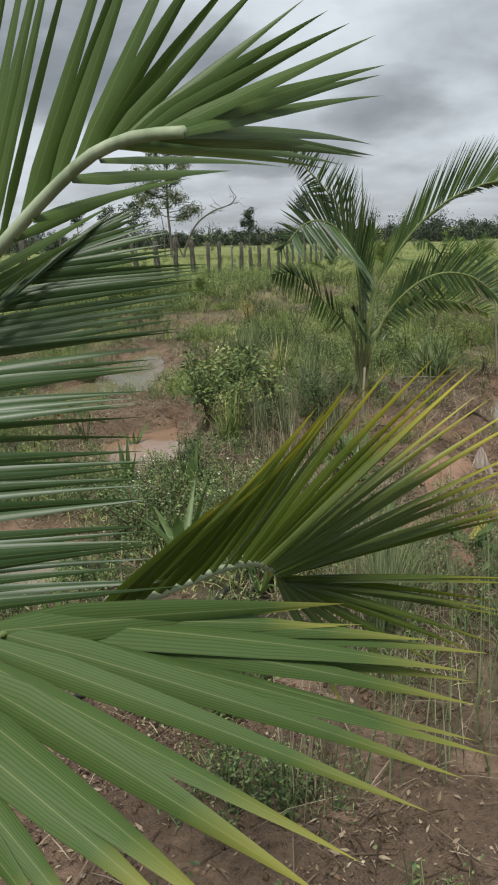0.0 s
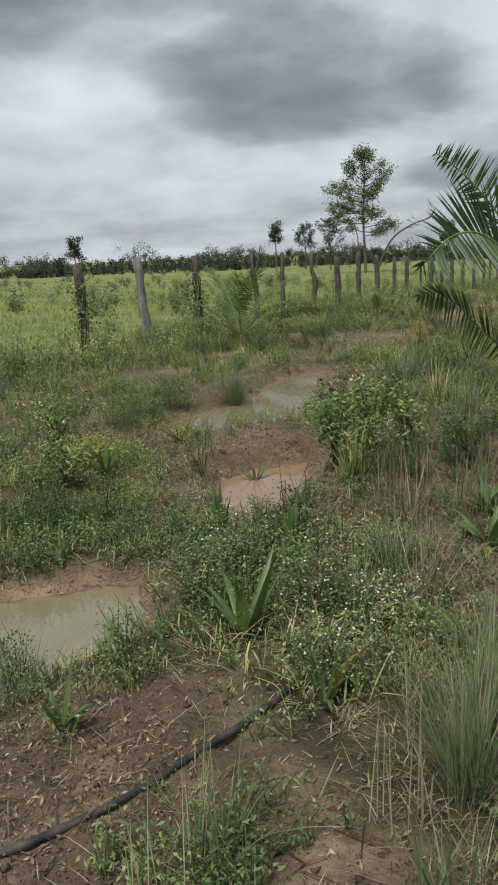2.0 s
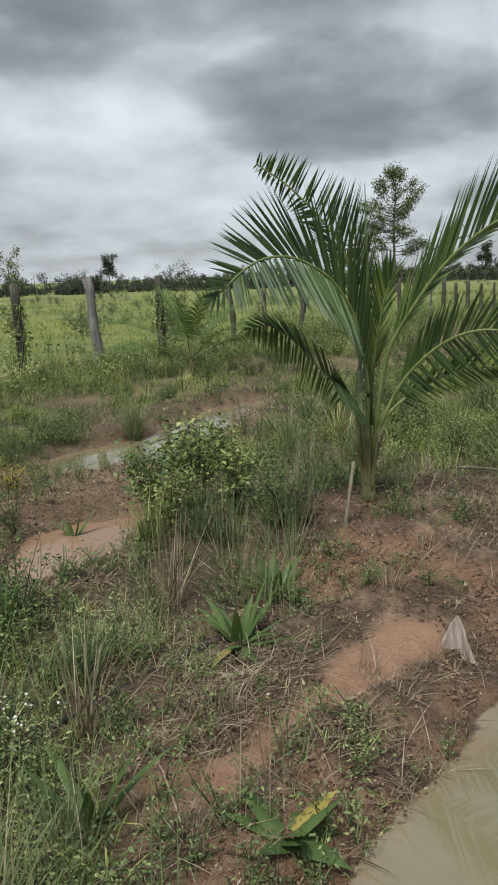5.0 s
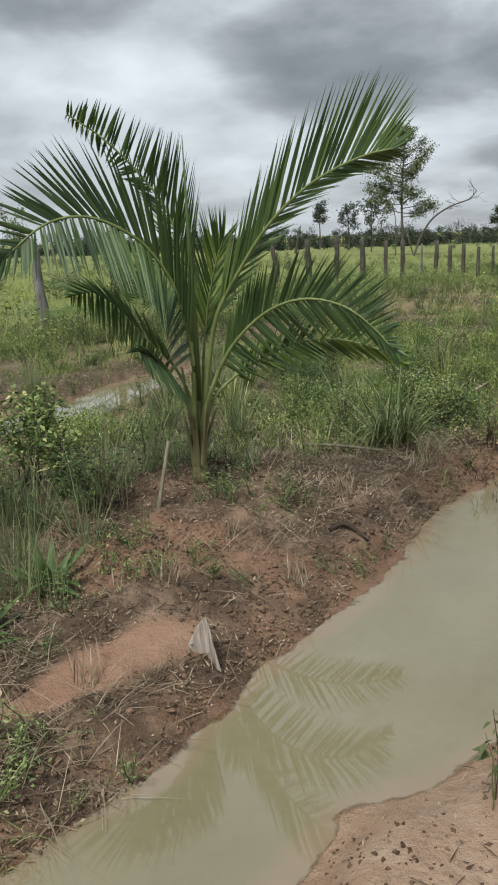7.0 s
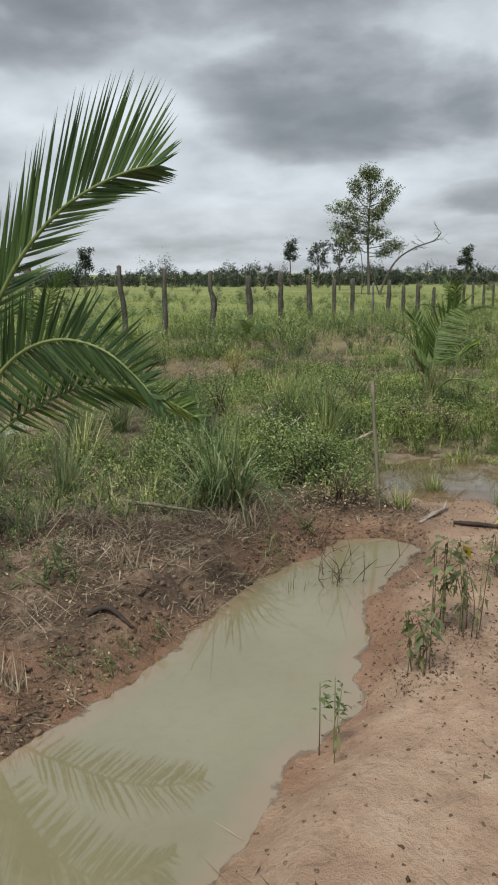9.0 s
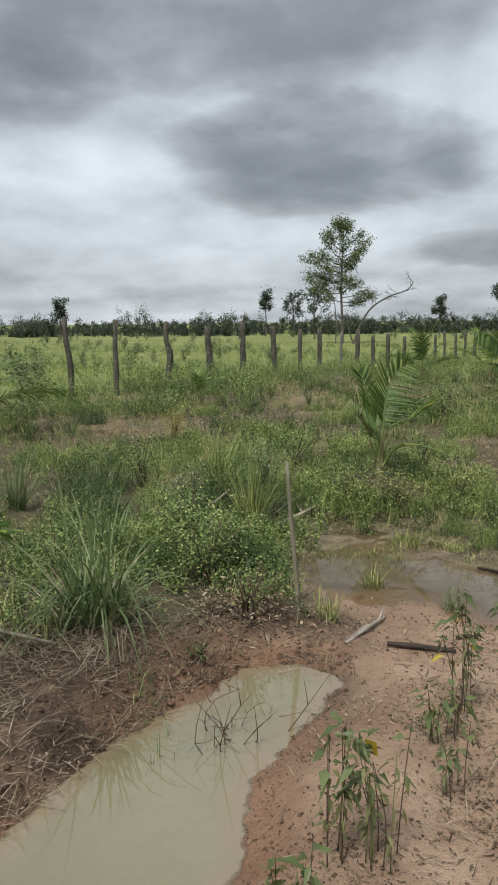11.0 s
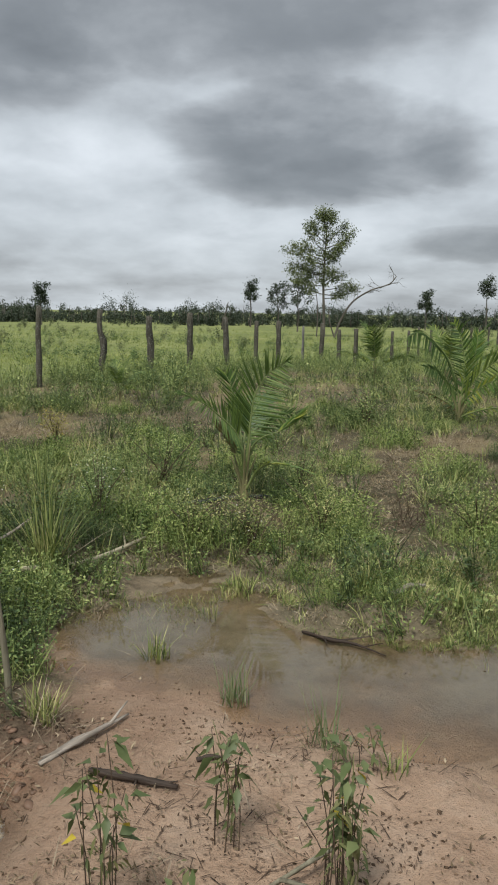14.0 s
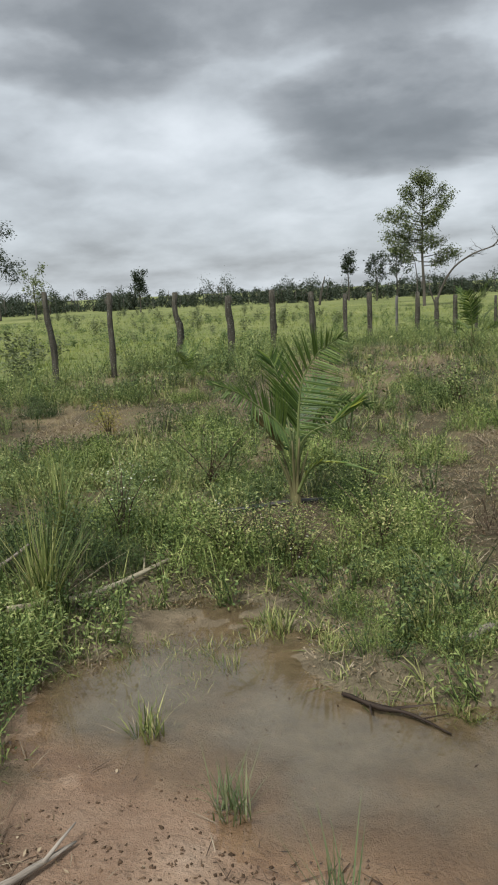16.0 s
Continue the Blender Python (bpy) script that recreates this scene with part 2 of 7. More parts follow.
# the bluish haze of distance is mixed into this leaf colour
M_WOODS_HAZED = leaf_material("hazed_far_tree_leaf", [(0.0, (0.05, 0.064, 0.05)), (0.5, (0.07, 0.09, 0.066)), (1.0, (0.11, 0.13, 0.09))], 0.8, 0.05, 0.12, patch=0.05)
M_LITTER = leaf_material("dead_leaf_litter", [(0.0, (0.06, 0.042, 0.028)), (0.3, (0.15, 0.112, 0.07)), (0.6, (0.285, 0.222, 0.145)), (0.85, (0.45, 0.37, 0.26)), (1.0, (0.64, 0.57, 0.45))], 0.85, 0.1, 0.08, patch=5.0)
M_ROT = leaf_material("rotting_leaf", [(0.0, (0.025, 0.016, 0.012)), (0.6, (0.085, 0.055, 0.038)), (1.0, (0.24, 0.17, 0.12))], 0.8, 0.2, 0.05, patch=6.0)
M_STRAW = leaf_material("dry_straw", [(0.0, (0.09, 0.068, 0.045)), (0.4, (0.235, 0.185, 0.125)), (0.75, (0.40, 0.335, 0.24)), (1.0, (0.62, 0.54, 0.41))], 0.8, 0.15, 0.1, patch=4.0)
M_TAN = leaf_material("dead_tan_grass", [(0.0, (0.16, 0.13, 0.07)), (0.5, (0.36, 0.29, 0.16)), (1.0, (0.58, 0.49, 0.30))], 0.8, 0.15, 0.15, patch=2.0)
M_CLOD = leaf_material("earth_clod", [(0.0, (0.045, 0.03, 0.02)), (0.5, (0.11, 0.072, 0.048)), (1.0, (0.25, 0.168, 0.112))], 0.95, 0.1, 0.0, patch=3.0)
M_MUD = leaf_material("wet_mud_lump", [(0.0, (0.05, 0.03, 0.02)), (0.5, (0.12, 0.073, 0.048)), (1.0, (0.25, 0.15, 0.10))], 0.6, 0.35, 0.0, patch=2.5)
M_FLOWER = leaf_material("white_flower", [(0.0, (0.55, 0.55, 0.48)), (1.0, (0.80, 0.80, 0.74))], 0.7, 0.1, 0.2)


def stem_material(name, a, b, rough=0.7, scale=30.0):
    m = Mat(name)
    f = m.noise(scale, 4.0, coord="Object", stretch=(1, 1, 0.15))
    m.bump(f, 0.5, 0.004)
    return m.done(m.ramp(f, [(0.3, a), (0.7, b)]), rough, 0.3)


M_RIB = stem_material("palm_midrib", (0.10, 0.14, 0.04), (0.20, 0.24, 0.09), 0.5)
M_RIB_PALE = stem_material("pale_palm_midrib", (0.22, 0.27, 0.16), (0.42, 0.47, 0.32), 0.5)
M_PETIOLE = stem_material("palm_stem", (0.10, 0.10, 0.045), (0.22, 0.20, 0.095), 0.7, 18.0)
M_STEM = stem_material("green_stem", (0.09, 0.11, 0.04), (0.17, 0.16, 0.07))
M_BROWN_STEM = stem_material("brown_stem", (0.055, 0.038, 0.026), (0.14, 0.098, 0.066))
M_DARK_STEM = stem_material("dark_stem", (0.035, 0.025, 0.018), (0.10, 0.07, 0.045))
M_BARK = stem_material("tree_bark", (0.05, 0.045, 0.038), (0.14, 0.125, 0.105), 0.9, 4.0)


def wood_material(name, dark, light, rough=0.85, grain=22.0, axis=2, lichen=None):
    m = Mat(name)
    st = [9.0, 9.0, 9.0]
    st[axis] = 0.7
    f = m.noise(grain / 9.0, 6.0, 0.65, stretch=tuple(st), distort=0.6)
    g = m.noise(3.5, 4.0)
    col = m.ramp(f, [(0.3, dark), (0.68, light)])
    col = m.mixc(m.math("MULTIPLY", m.ramp(g, [(0.45, (0, 0, 0)), (0.65, (1, 1, 1))]), 0.45), col, tuple(c * 0.45 for c in dark))
    if lichen:
        sp = m.noise(38.0, 3.0)
        col = m.mixc(m.ramp(sp, [(0.58, (0, 0, 0)), (0.68, (0.7, 0.7, 0.7))]), col, lichen)
    m.bump(f, 0.9, 0.012)
    return m.done(col, rough, 0.2)


M_POST = wood_material("weathered_post_wood", (0.03, 0.027, 0.021), (0.13, 0.12, 0.094), lichen=(0.27, 0.29, 0.25))
M_POST_GREY = wood_material("silver_grey_post_wood", (0.10, 0.097, 0.09), (0.29, 0.28, 0.26))
M_DRIFT = wood_material("pale_driftwood", (0.20, 0.17, 0.135), (0.46, 0.41, 0.35), axis=0)
M_DARKWOOD = wood_material("wet_dark_wood", (0.018, 0.013, 0.010), (0.075, 0.055, 0.042), 0.6, axis=0)
M_STICK = wood_material("grey_green_stick", (0.12, 0.11, 0.075), (0.30, 0.28, 0.20))
M_POLE = wood_material("cut_pole_bark", (0.24, 0.21, 0.14), (0.52, 0.47, 0.34), axis=0)


def hose_material():
    m = Mat("black_polythene_hose")
    f = m.noise(14.0, 4.0, coord="Position")
    m.bump(m.noise(60.0, 3.0, coord="Position"), 0.2, 0.003)
    return m.done(m.ramp(f, [(0.45, (0.014, 0.014, 0.015)), (0.75, (0.09, 0.075, 0.06))]), 0.45, 0.5)


M_HOSE = hose_material()


def sheath_material():
    m = Mat("dry_palm_sheath")
    f = m.noise(9.0, 5.0, stretch=(9, 9, 0.6))
    m.bump(f, 0.6, 0.004)
    return m.done(m.ramp(f, [(0.3, (0.19, 0.15, 0.12)), (0.7, (0.46, 0.41, 0.36))]), 0.8, 0.2)


M_SHEATH = sheath_material()


def ground_material():
    """Reddish sandy earth, damp near the water, with crumbs, and where plants grow turf and an organic layer coloured
    darker for the shade between them.
    """
    m = Mat("sandy_earth")
    at = m.n("ShaderNodeAttribute")
    at.attribute_name = "turf"
    turf = at.outputs["Fac"]
    aw = m.n("ShaderNodeAttribute")
    aw.attribute_name = "damp"
    damp = aw.outputs["Fac"]
    af = m.n("ShaderNodeAttribute")
    af.attribute_name = "pasture"
    pasture = af.outputs["Fac"]
    big = m.noise(0.9, 5.0, coord="Position")
    mid = m.noise(5.0, 6.0, 0.65, coord="Position")
    fine = m.noise(42.0, 6.0, 0.7, coord="Position")
    grit = m.noise(190.0, 3.0, 0.6, coord="Position")
    sand = m.ramp(mid, [(0.25, (0.29, 0.186, 0.12)), (0.5, (0.43, 0.296, 0.202)), (0.75, (0.52, 0.388, 0.285))])
    red = m.ramp(mid, [(0.3, (0.19, 0.11, 0.068)), (0.7, (0.29, 0.183, 0.118))])
    col = m.mixc(m.ramp(big, [(0.46, (0, 0, 0)), (0.66, (1, 1, 1))]), sand, red)
    col = m.mixc(m.math("MULTIPLY", m.ramp(grit, [(0.45, (0, 0, 0)), (0.68, (1, 1, 1))]), 0.5), col, (0.40, 0.31, 0.23))
    stain = m.noise(14.0, 6.0, 0.7, coord="Position", distort=1.2)
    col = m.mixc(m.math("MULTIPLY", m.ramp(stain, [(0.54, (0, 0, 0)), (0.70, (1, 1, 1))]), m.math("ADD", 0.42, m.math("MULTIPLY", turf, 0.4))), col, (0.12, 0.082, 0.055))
    crumbs = m.ramp(fine, [(0.56, (0, 0, 0)), (0.66, (1, 1, 1))])
    # humus colour, darkened further to stand for the shade under plants
    shaded_crust = m.ramp(mid, [(0.28, (0.026, 0.026, 0.013)), (0.5, (0.066, 0.062, 0.031)), (0.72, (0.15, 0.132, 0.076))])
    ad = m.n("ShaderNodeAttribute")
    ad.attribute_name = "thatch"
    shaded_crust = m.mixc(ad.outputs["Fac"], shaded_crust, m.ramp(fine, [(0.3, (0.11, 0.09, 0.045)), (0.5, (0.21, 0.17, 0.09)), (0.72, (0.34, 0.28, 0.165))]))
    am = m.n("ShaderNodeAttribute")
    am.attribute_name = "mould"
    rot = m.math("MULTIPLY", am.outputs["Fac"], m.ramp(m.noise(3.2, 5.0, 0.65, coord="Position"), [(0.32, (0.25, 0.25, 0.25)), (0.5, (1, 1, 1))]))
    col = m.mixc(m.math("MULTIPLY", rot, 0.92), col, m.ramp(fine, [(0.3, (0.03, 0.022, 0.015)), (0.7, (0.145, 0.10, 0.066))]))
    ac = m.n("ShaderNodeAttribute")
    ac.attribute_name = "clay"
    col = m.mixc(m.math("MULTIPLY", ac.outputs["Fac"], 0.8), col, m.ramp(mid, [(0.3, (0.27, 0.148, 0.092)), (0.7, (0.39, 0.238, 0.155))]))
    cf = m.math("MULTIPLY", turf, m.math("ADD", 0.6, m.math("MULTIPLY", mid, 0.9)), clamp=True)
    col = m.mixc(cf, col, shaded_crust)
    col = m.mixc(m.math("MULTIPLY", crumbs, m.math("ADD", 0.28, m.math("MULTIPLY", turf, 0.5))), col, (0.06, 0.042, 0.03))
    col = m.mixc(m.math("MULTIPLY", damp, 0.6), col, m.mixc(1.0, col, (0.82, 0.77, 0.70), "MULTIPLY"))
    al = m.n("ShaderNodeAttribute")
    al.attribute_name = "silt"
    slime = m.ramp(m.noise(7.0, 6.0, 0.7, coord="Position", distort=0.5), [(0.3, (0.085, 0.076, 0.046)), (0.5, (0.20, 0.172, 0.11)), (0.72, (0.33, 0.27, 0.18))])
    col = m.mixc(m.math("MULTIPLY", al.outputs["Fac"], 0.75), col, slime)
    gn = m.noise(0.10, 4.0, coord="Position")
    g2 = m.noise(1.3, 5.0, 0.7, coord="Position")
    green = m.ramp(m.math("ADD", m.math("MULTIPLY", gn, 0.6), m.math("MULTIPLY", g2, 0.45)), [(0.3, (0.085, 0.11, 0.038)), (0.5, (0.165, 0.195, 0.062)), (0.72, (0.28, 0.29, 0.11))])
    col = m.mixc(pasture, col, green)
    h = m.math("ADD", m.math("MULTIPLY", fine, 0.7), m.math("MULTIPLY", grit, 0.3))
    m.bump(m.math("ADD", h, m.math("MULTIPLY", mid, 1.4)), 1.0, 0.028)
    rough = m.math("SUBTRACT", 0.95, m.math("MULTIPLY", damp, 0.45))
    return m.done(col, rough, 0.3)


def water_material(name, murk=0.07, tint=(0.26, 0.238, 0.172), mottle=0.0, clear=(-0.25, 0.05), silty=None):
    """Standing rainwater clouded with clay: where it is shallow the bed shows through. murk: the depth that hides the bed; silty: the colour that the bed lends to the shallows."""
    m = Mat(name)
    f = m.noise(1.1, 3.0, coord="Position")
    col = m.ramp(f, [(0.3, tuple(c * 0.84 for c in tint)), (0.7, tint)])
    scum = m.noise(16.0, 7.0, 0.68, coord="Position", distort=0.8)
    col = m.mixc(m.math("MULTIPLY", m.ramp(scum, [(0.50, (0, 0, 0)), (0.57, (1, 1, 1))]), mottle), col, tuple(c * 0.55 for c in tint))
    if silty:
        dp = m.n("ShaderNodeAttribute")
        dp.attribute_name = "depth"
        swirl = m.noise(2.2, 4.0, 0.6, coord="Position", distort=0.8)
        k = m.math("ADD", m.math("DIVIDE", dp.outputs["Fac"], murk * 2.6), m.math("MULTIPLY", m.math("SUBTRACT", swirl, 0.5), 0.7))
        col = m.mixc(m.ramp(k, [(-0.05, (0, 0, 0)), (0.35, (1, 1, 1))]), silty, col)
    m.bump(m.noise(7.0, 2.0, coord="Position"), 0.03, 0.01)
    m.done(col, 0.035, 0.5)
    m.b.inputs["IOR"].default_value = 1.85
    tr = m.n("ShaderNodeBsdfTransparent")
    tr.inputs["Color"].default_value = (0.96, 0.93, 0.87, 1)
    gl = m.n("ShaderNodeBsdfGlossy", Roughness=0.03)
    fr = m.n("ShaderNodeFresnel", IOR=1.5)
    film = m.n("ShaderNodeMixShader")
    m.link(fr.outputs[0], film.inputs[0])
    m.link(tr.outputs[0], film.inputs[1])
    m.link(gl.outputs[0], film.inputs[2])
    at = m.n("ShaderNodeAttribute")
    at.attribute_name = "depth"
    cloud = m.noise(6.0, 6.0, 0.65, coord="Position", distort=0.6)
    k = m.math("ADD", m.math("DIVIDE", at.outputs["Fac"], murk), m.math("MULTIPLY", m.math("SUBTRACT", cloud, 0.5), 0.3))
    mx = m.n("ShaderNodeMixShader")
    m.link(m.ramp(k, [(clear[0], (0, 0, 0)), (clear[1], (1, 1, 1))]), mx.inputs[0])
    m.link(film.outputs[0], mx.inputs[1])
    m.link(m.b.outputs[0], mx.inputs[2])
    m.link(mx.outputs[0], m.out.inputs["Surface"])
    return m.m


M_GROUND = ground_material()
M_WATER = water_material("muddy_water", 0.05, (0.205, 0.186, 0.108), 0.10, silty=(0.222, 0.172, 0.108))
M_WATER_RED = water_material("reddish_muddy_water", 0.03, (0.33, 0.212, 0.14), 0.3)
M_WATER_THIN = water_material("shallow_rainwater", 0.10, (0.215, 0.188, 0.125), 0.40, (0.1, 0.9))


# ---- mesh helpers ----
def arrays_mesh(name, verts, quads=None, tris=None, mats=(), smooth=False, index=None):
    """A mesh from numpy arrays."""
    me = bpy.data.meshes.new(name)
    verts = np.asarray(verts, np.float32)
    quads = np.zeros((0, 4), np.int32) if quads is None else np.asarray(quads, np.int32).reshape(-1, 4)
    tris = np.zeros((0, 3), np.int32) if tris is None else np.asarray(tris, np.int32).reshape(-1, 3)
    nq, nt = len(quads), len(tris)
    me.vertices.add(len(verts))
    me.vertices.foreach_set("co", verts.ravel())
    me.loops.add(4 * nq + 3 * nt)
    me.loops.foreach_set("vertex_index", np.concatenate([quads.ravel(), tris.ravel()]))
    me.polygons.add(nq + nt)
    me.polygons.foreach_set("loop_start", np.concatenate([np.arange(nq) * 4, 4 * nq + np.arange(nt) * 3]).astype(np.int32))
    me.polygons.foreach_set("loop_total", np.concatenate([np.full(nq, 4), np.full(nt, 3)]).astype(np.int32))
    if index is not None:
        me.polygons.foreach_set("material_index", np.asarray(index, np.int32))
    if smooth:
        me.polygons.foreach_set("use_smooth", np.ones(nq + nt, bool))
    for mt in mats:
        me.materials.append(mt)
    me.update(calc_edges=True)
    me.validate()
    return me


class Pile:
    """Collects pieces of geometry for one mesh."""

    def __init__(self):
        self.v, self.q, self.t, self.n = [], [], [], 0

    def add(self, verts, quads=None, tris=None):
        self.v.append(np.asarray(verts, np.float32).reshape(-1, 3))
        if quads is not None and len(quads):
            self.q.append(np.asarray(quads, np.int32).reshape(-1, 4) + self.n)
        if tris is not None and len(tris):
            self.t.append(np.asarray(tris, np.int32).reshape(-1, 3) + self.n)
        self.n += len(self.v[-1])
        return self

    def arrays(self):
        return (np.concatenate(self.v), np.concatenate(self.q) if self.q else np.zeros((0, 4), np.int32), np.concatenate(self.t) if self.t else np.zeros((0, 3), np.int32))

    def mesh(self, name, mat, smooth=False):
        v, q, t = self.arrays()
        return arrays_mesh(name, v, q, t, (mat,), smooth)


def part(name, me, parent, label=""):
    ob = new(name, me)
    ob.parent = parent
    if label:
        tagged(ob, label)
    return ob


def empty(name, m):
    ob = new(name)
    ob.empty_display_size = 0.1
    ob.matrix_world = m
    return ob


def unit(a):
    return a / np.maximum(np.linalg.norm(a, axis=-1, keepdims=True), 1e-9)


def tube(points, radii, sides=7, wob=0.0, rng=None, cap=True):
    """A tapered round limb along points; returns verts, quads, tris."""
    p = np.asarray(points, float)
    r = np.broadcast_to(np.asarray(radii, float), (len(p),)).copy()
    tan = unit(np.gradient(p, axis=0))
    ref = np.array([0.0, 0.0, 1.0]) if abs(tan[:, 2]).mean() < 0.8 else np.array([1.0, 0.0, 0.0])
    side = unit(np.cross(tan, ref))
    up = np.cross(side, tan)
    a = np.arange(sides) * 2 * np.pi / sides
    rr = r[:, None] * np.ones(sides)
    if wob and rng is not None:
        rr = rr * (1 + wob * rng.standard_normal((1, sides)) * 0.7 + wob * rng.standard_normal(rr.shape) * 0.5)
    v = p[:, None] + rr[..., None] * (np.cos(a)[None, :, None] * side[:, None] + np.sin(a)[None, :, None] * up[:, None])
    k = np.arange(len(p) - 1)[:, None] * sides
    j = np.arange(sides)[None]
    jn = (j + 1) % sides
    quads = np.stack([k + j, k + jn, k + sides + jn, k + sides + j], -1).reshape(-1, 4)
    v = v.reshape(-1, 3)
    tris = []
    if cap:
        n = len(v)
        v = np.concatenate([v, p[:1], p[-1:]])
        last = (len(p) - 1) * sides
        for i in range(sides):
            tris.append((n, (i + 1) % sides, i))
            tris.append((n + 1, last + i, last + (i + 1) % sides))
    return v, quads, np.array(tris, np.int32).reshape(-1, 3)


def spline(ctrl, n):
    """Points evenly along a smooth curve through ctrl."""
    c = np.asarray(ctrl, float)
    c = np.concatenate([[2 * c[0] - c[1]], c, [2 * c[-1] - c[-2]]])
    out = []
    for i in range(1, len(c) - 2):
        t = np.linspace(0, 1, 16, endpoint=False)[:, None]
        a, b, d, e = c[i - 1], c[i], c[i + 1], c[i + 2]
        out.append(0.5 * (2 * b + (d - a) * t + (2 * a - 5 * b + 4 * d - e) * t**2 + (3 * b - a - 3 * d + e) * t**3))
    out = np.concatenate([*out, c[-2:-1]])
    s = np.r_[0, np.cumsum(np.linalg.norm(np.diff(out, axis=0), axis=1))]
    u = np.linspace(0, s[-1], n)
    return np.stack([np.interp(u, s, out[:, k]) for k in range(3)], -1)


def blades(base, direction, length, width, droop, segs=3, fold=0.0, side=None):
    """Many tapering blades at once: each starts at base, goes off along direction and bends down by droop."""
    base, d = np.asarray(base, float), unit(np.asarray(direction, float))
    n = len(base)
    length, width, droop = (np.broadcast_to(np.asarray(q, float), (n,)) for q in (length, width, droop))
    if side is None:
        side = np.cross(d, np.array([0.0, 0.0, 1.0]) + 0.02)
    side = unit(side)
    s = np.linspace(0, 1, segs + 1)
    mid = base[:, None] + d[:, None] * (length[:, None] * s)[..., None]
    mid[..., 2] -= (droop * length)[:, None] * s**2
    prof = np.interp(s[:-1], [0, 0.16, 0.45, 1], [0.55, 1.0, 0.85, 0.0])
    half = 0.5 * width[:, None] * prof[None]
    L = mid[:, :-1] - side[:, None] * half[..., None]
    R = mid[:, :-1] + side[:, None] * half[..., None]
    if fold:
        nrm = np.cross(side, d)
        L = L + nrm[:, None] * (half * fold)[..., None]
        R = R + nrm[:, None] * (half * fold)[..., None]
        verts = np.concatenate([np.stack([L, mid[:, :-1], R], 2).reshape(n, -1, 3), mid[:, -1:]], 1)
        m = 3 * segs + 1
        o = (np.arange(n) * m)[:, None]
        qs, ts = [], []
        for k in range(segs - 1):
            a = 3 * k
            qs += [(a, a + 1, a + 4, a + 3), (a + 1, a + 2, a + 5, a + 4)]
        a = 3 * (segs - 1)
        ts = [(a, a + 1, m - 1), (a + 1, a + 2, m - 1)]
    else:
        verts = np.concatenate([np.stack([L, R], 2).reshape(n, -1, 3), mid[:, -1:]], 1)
        m = 2 * segs + 1
        o = (np.arange(n) * m)[:, None]
        qs = [(2 * k, 2 * k + 1, 2 * k + 3, 2 * k + 2) for k in range(segs - 1)]
        ts = [(2 * segs - 2, 2 * segs - 1, m - 1)]
    quads = (o + np.array(qs, int).reshape(1, -1)).reshape(-1, 4) if qs else np.zeros((0, 4), int)
    tris = (o + np.array(ts, int).reshape(1, -1)).reshape(-1, 3)
    return verts.reshape(-1, 3), quads, tris


def leaves(base, direction, length, width, rng, droop=0.25, crease=True):
    """Many small pointed oval leaves, creased along the middle."""
    n = len(base)
    d = unit(np.asarray(direction, float))
    side = unit(np.cross(d, rng.standard_normal((n, 3)) * 0.5 + np.array([0, 0, 1.0])))
    nrm = np.cross(side, d)
    length, width = (np.broadcast_to(np.asarray(q, float), (n,))[:, None] for q in (length, width))
    down = np.array([0, 0, -1.0]) * droop * length
    b = np.asarray(base, float)
    m1 = b + d * length * 0.4 + down * 0.2
    tip = b + d * length + down
    lft = m1 + side * width * 0.5 + nrm * width * 0.14
    rgt = m1 - side * width * 0.5 + nrm * width * 0.14
    if not crease:
        o = (np.arange(n) * 4)[:, None]
        return np.stack([b, rgt, tip, lft], 1).reshape(-1, 3), o + np.array([0, 1, 2, 3]), None
    v = np.stack([b, rgt, tip, lft, m1], 1).reshape(-1, 3)
    o = (np.arange(n) * 5)[:, None]
    tris = (o + np.array([0, 1, 4, 1, 2, 4, 2, 3, 4, 3, 0, 4])).reshape(-1, 3)
    return v, None, tris


def dirs(rng, n, lean_lo, lean_hi):
    """Directions leaning off the vertical by so many degrees, all round."""
    a, t = rng.uniform(0, 2 * np.pi, n), np.radians(rng.uniform(lean_lo, lean_hi, n))
    return np.stack([np.cos(a) * np.sin(t), np.sin(a) * np.sin(t), np.cos(t)], -1)


def scatter(protos, where, rng, lo=0.7, hi=1.3, tilt=8.0):
    """Copies of small arrays (verts, quads, tris) joined into one: where is rows of x, y, z."""
    pile = Pile()
    pick = rng.integers(0, len(protos), len(where))
    for k, (v, q, t) in enumerate(protos):
        w = where[pick == k]
        n = len(w)
        if not n:
            continue
        a, s = rng.uniform(0, 2 * np.pi, n), rng.uniform(lo, hi, n)
        c, sn = np.cos(a), np.sin(a)
        lean = np.tan(np.radians(np.clip(rng.normal(0, tilt, (n, 2)), -52, 52)))
        x = v[:, 0][None] * c[:, None] - v[:, 1][None] * sn[:, None] + v[:, 2][None] * lean[:, :1]
        y = v[:, 0][None] * sn[:, None] + v[:, 1][None] * c[:, None] + v[:, 2][None] * lean[:, 1:]
        z = np.repeat(v[:, 2][None], n, 0)
        allv = np.stack([x, y, z], -1) * s[:, None, None] + w[:, None]
        o = (np.arange(n) * len(v))[:, None]
        pile.add(allv.reshape(-1, 3), None if q is None or not len(q) else (o + np.asarray(q).reshape(1, -1)).reshape(-1, 4),
                 None if t is None or not len(t) else (o + np.asarray(t).reshape(1, -1)).reshape(-1, 3))
    return pile


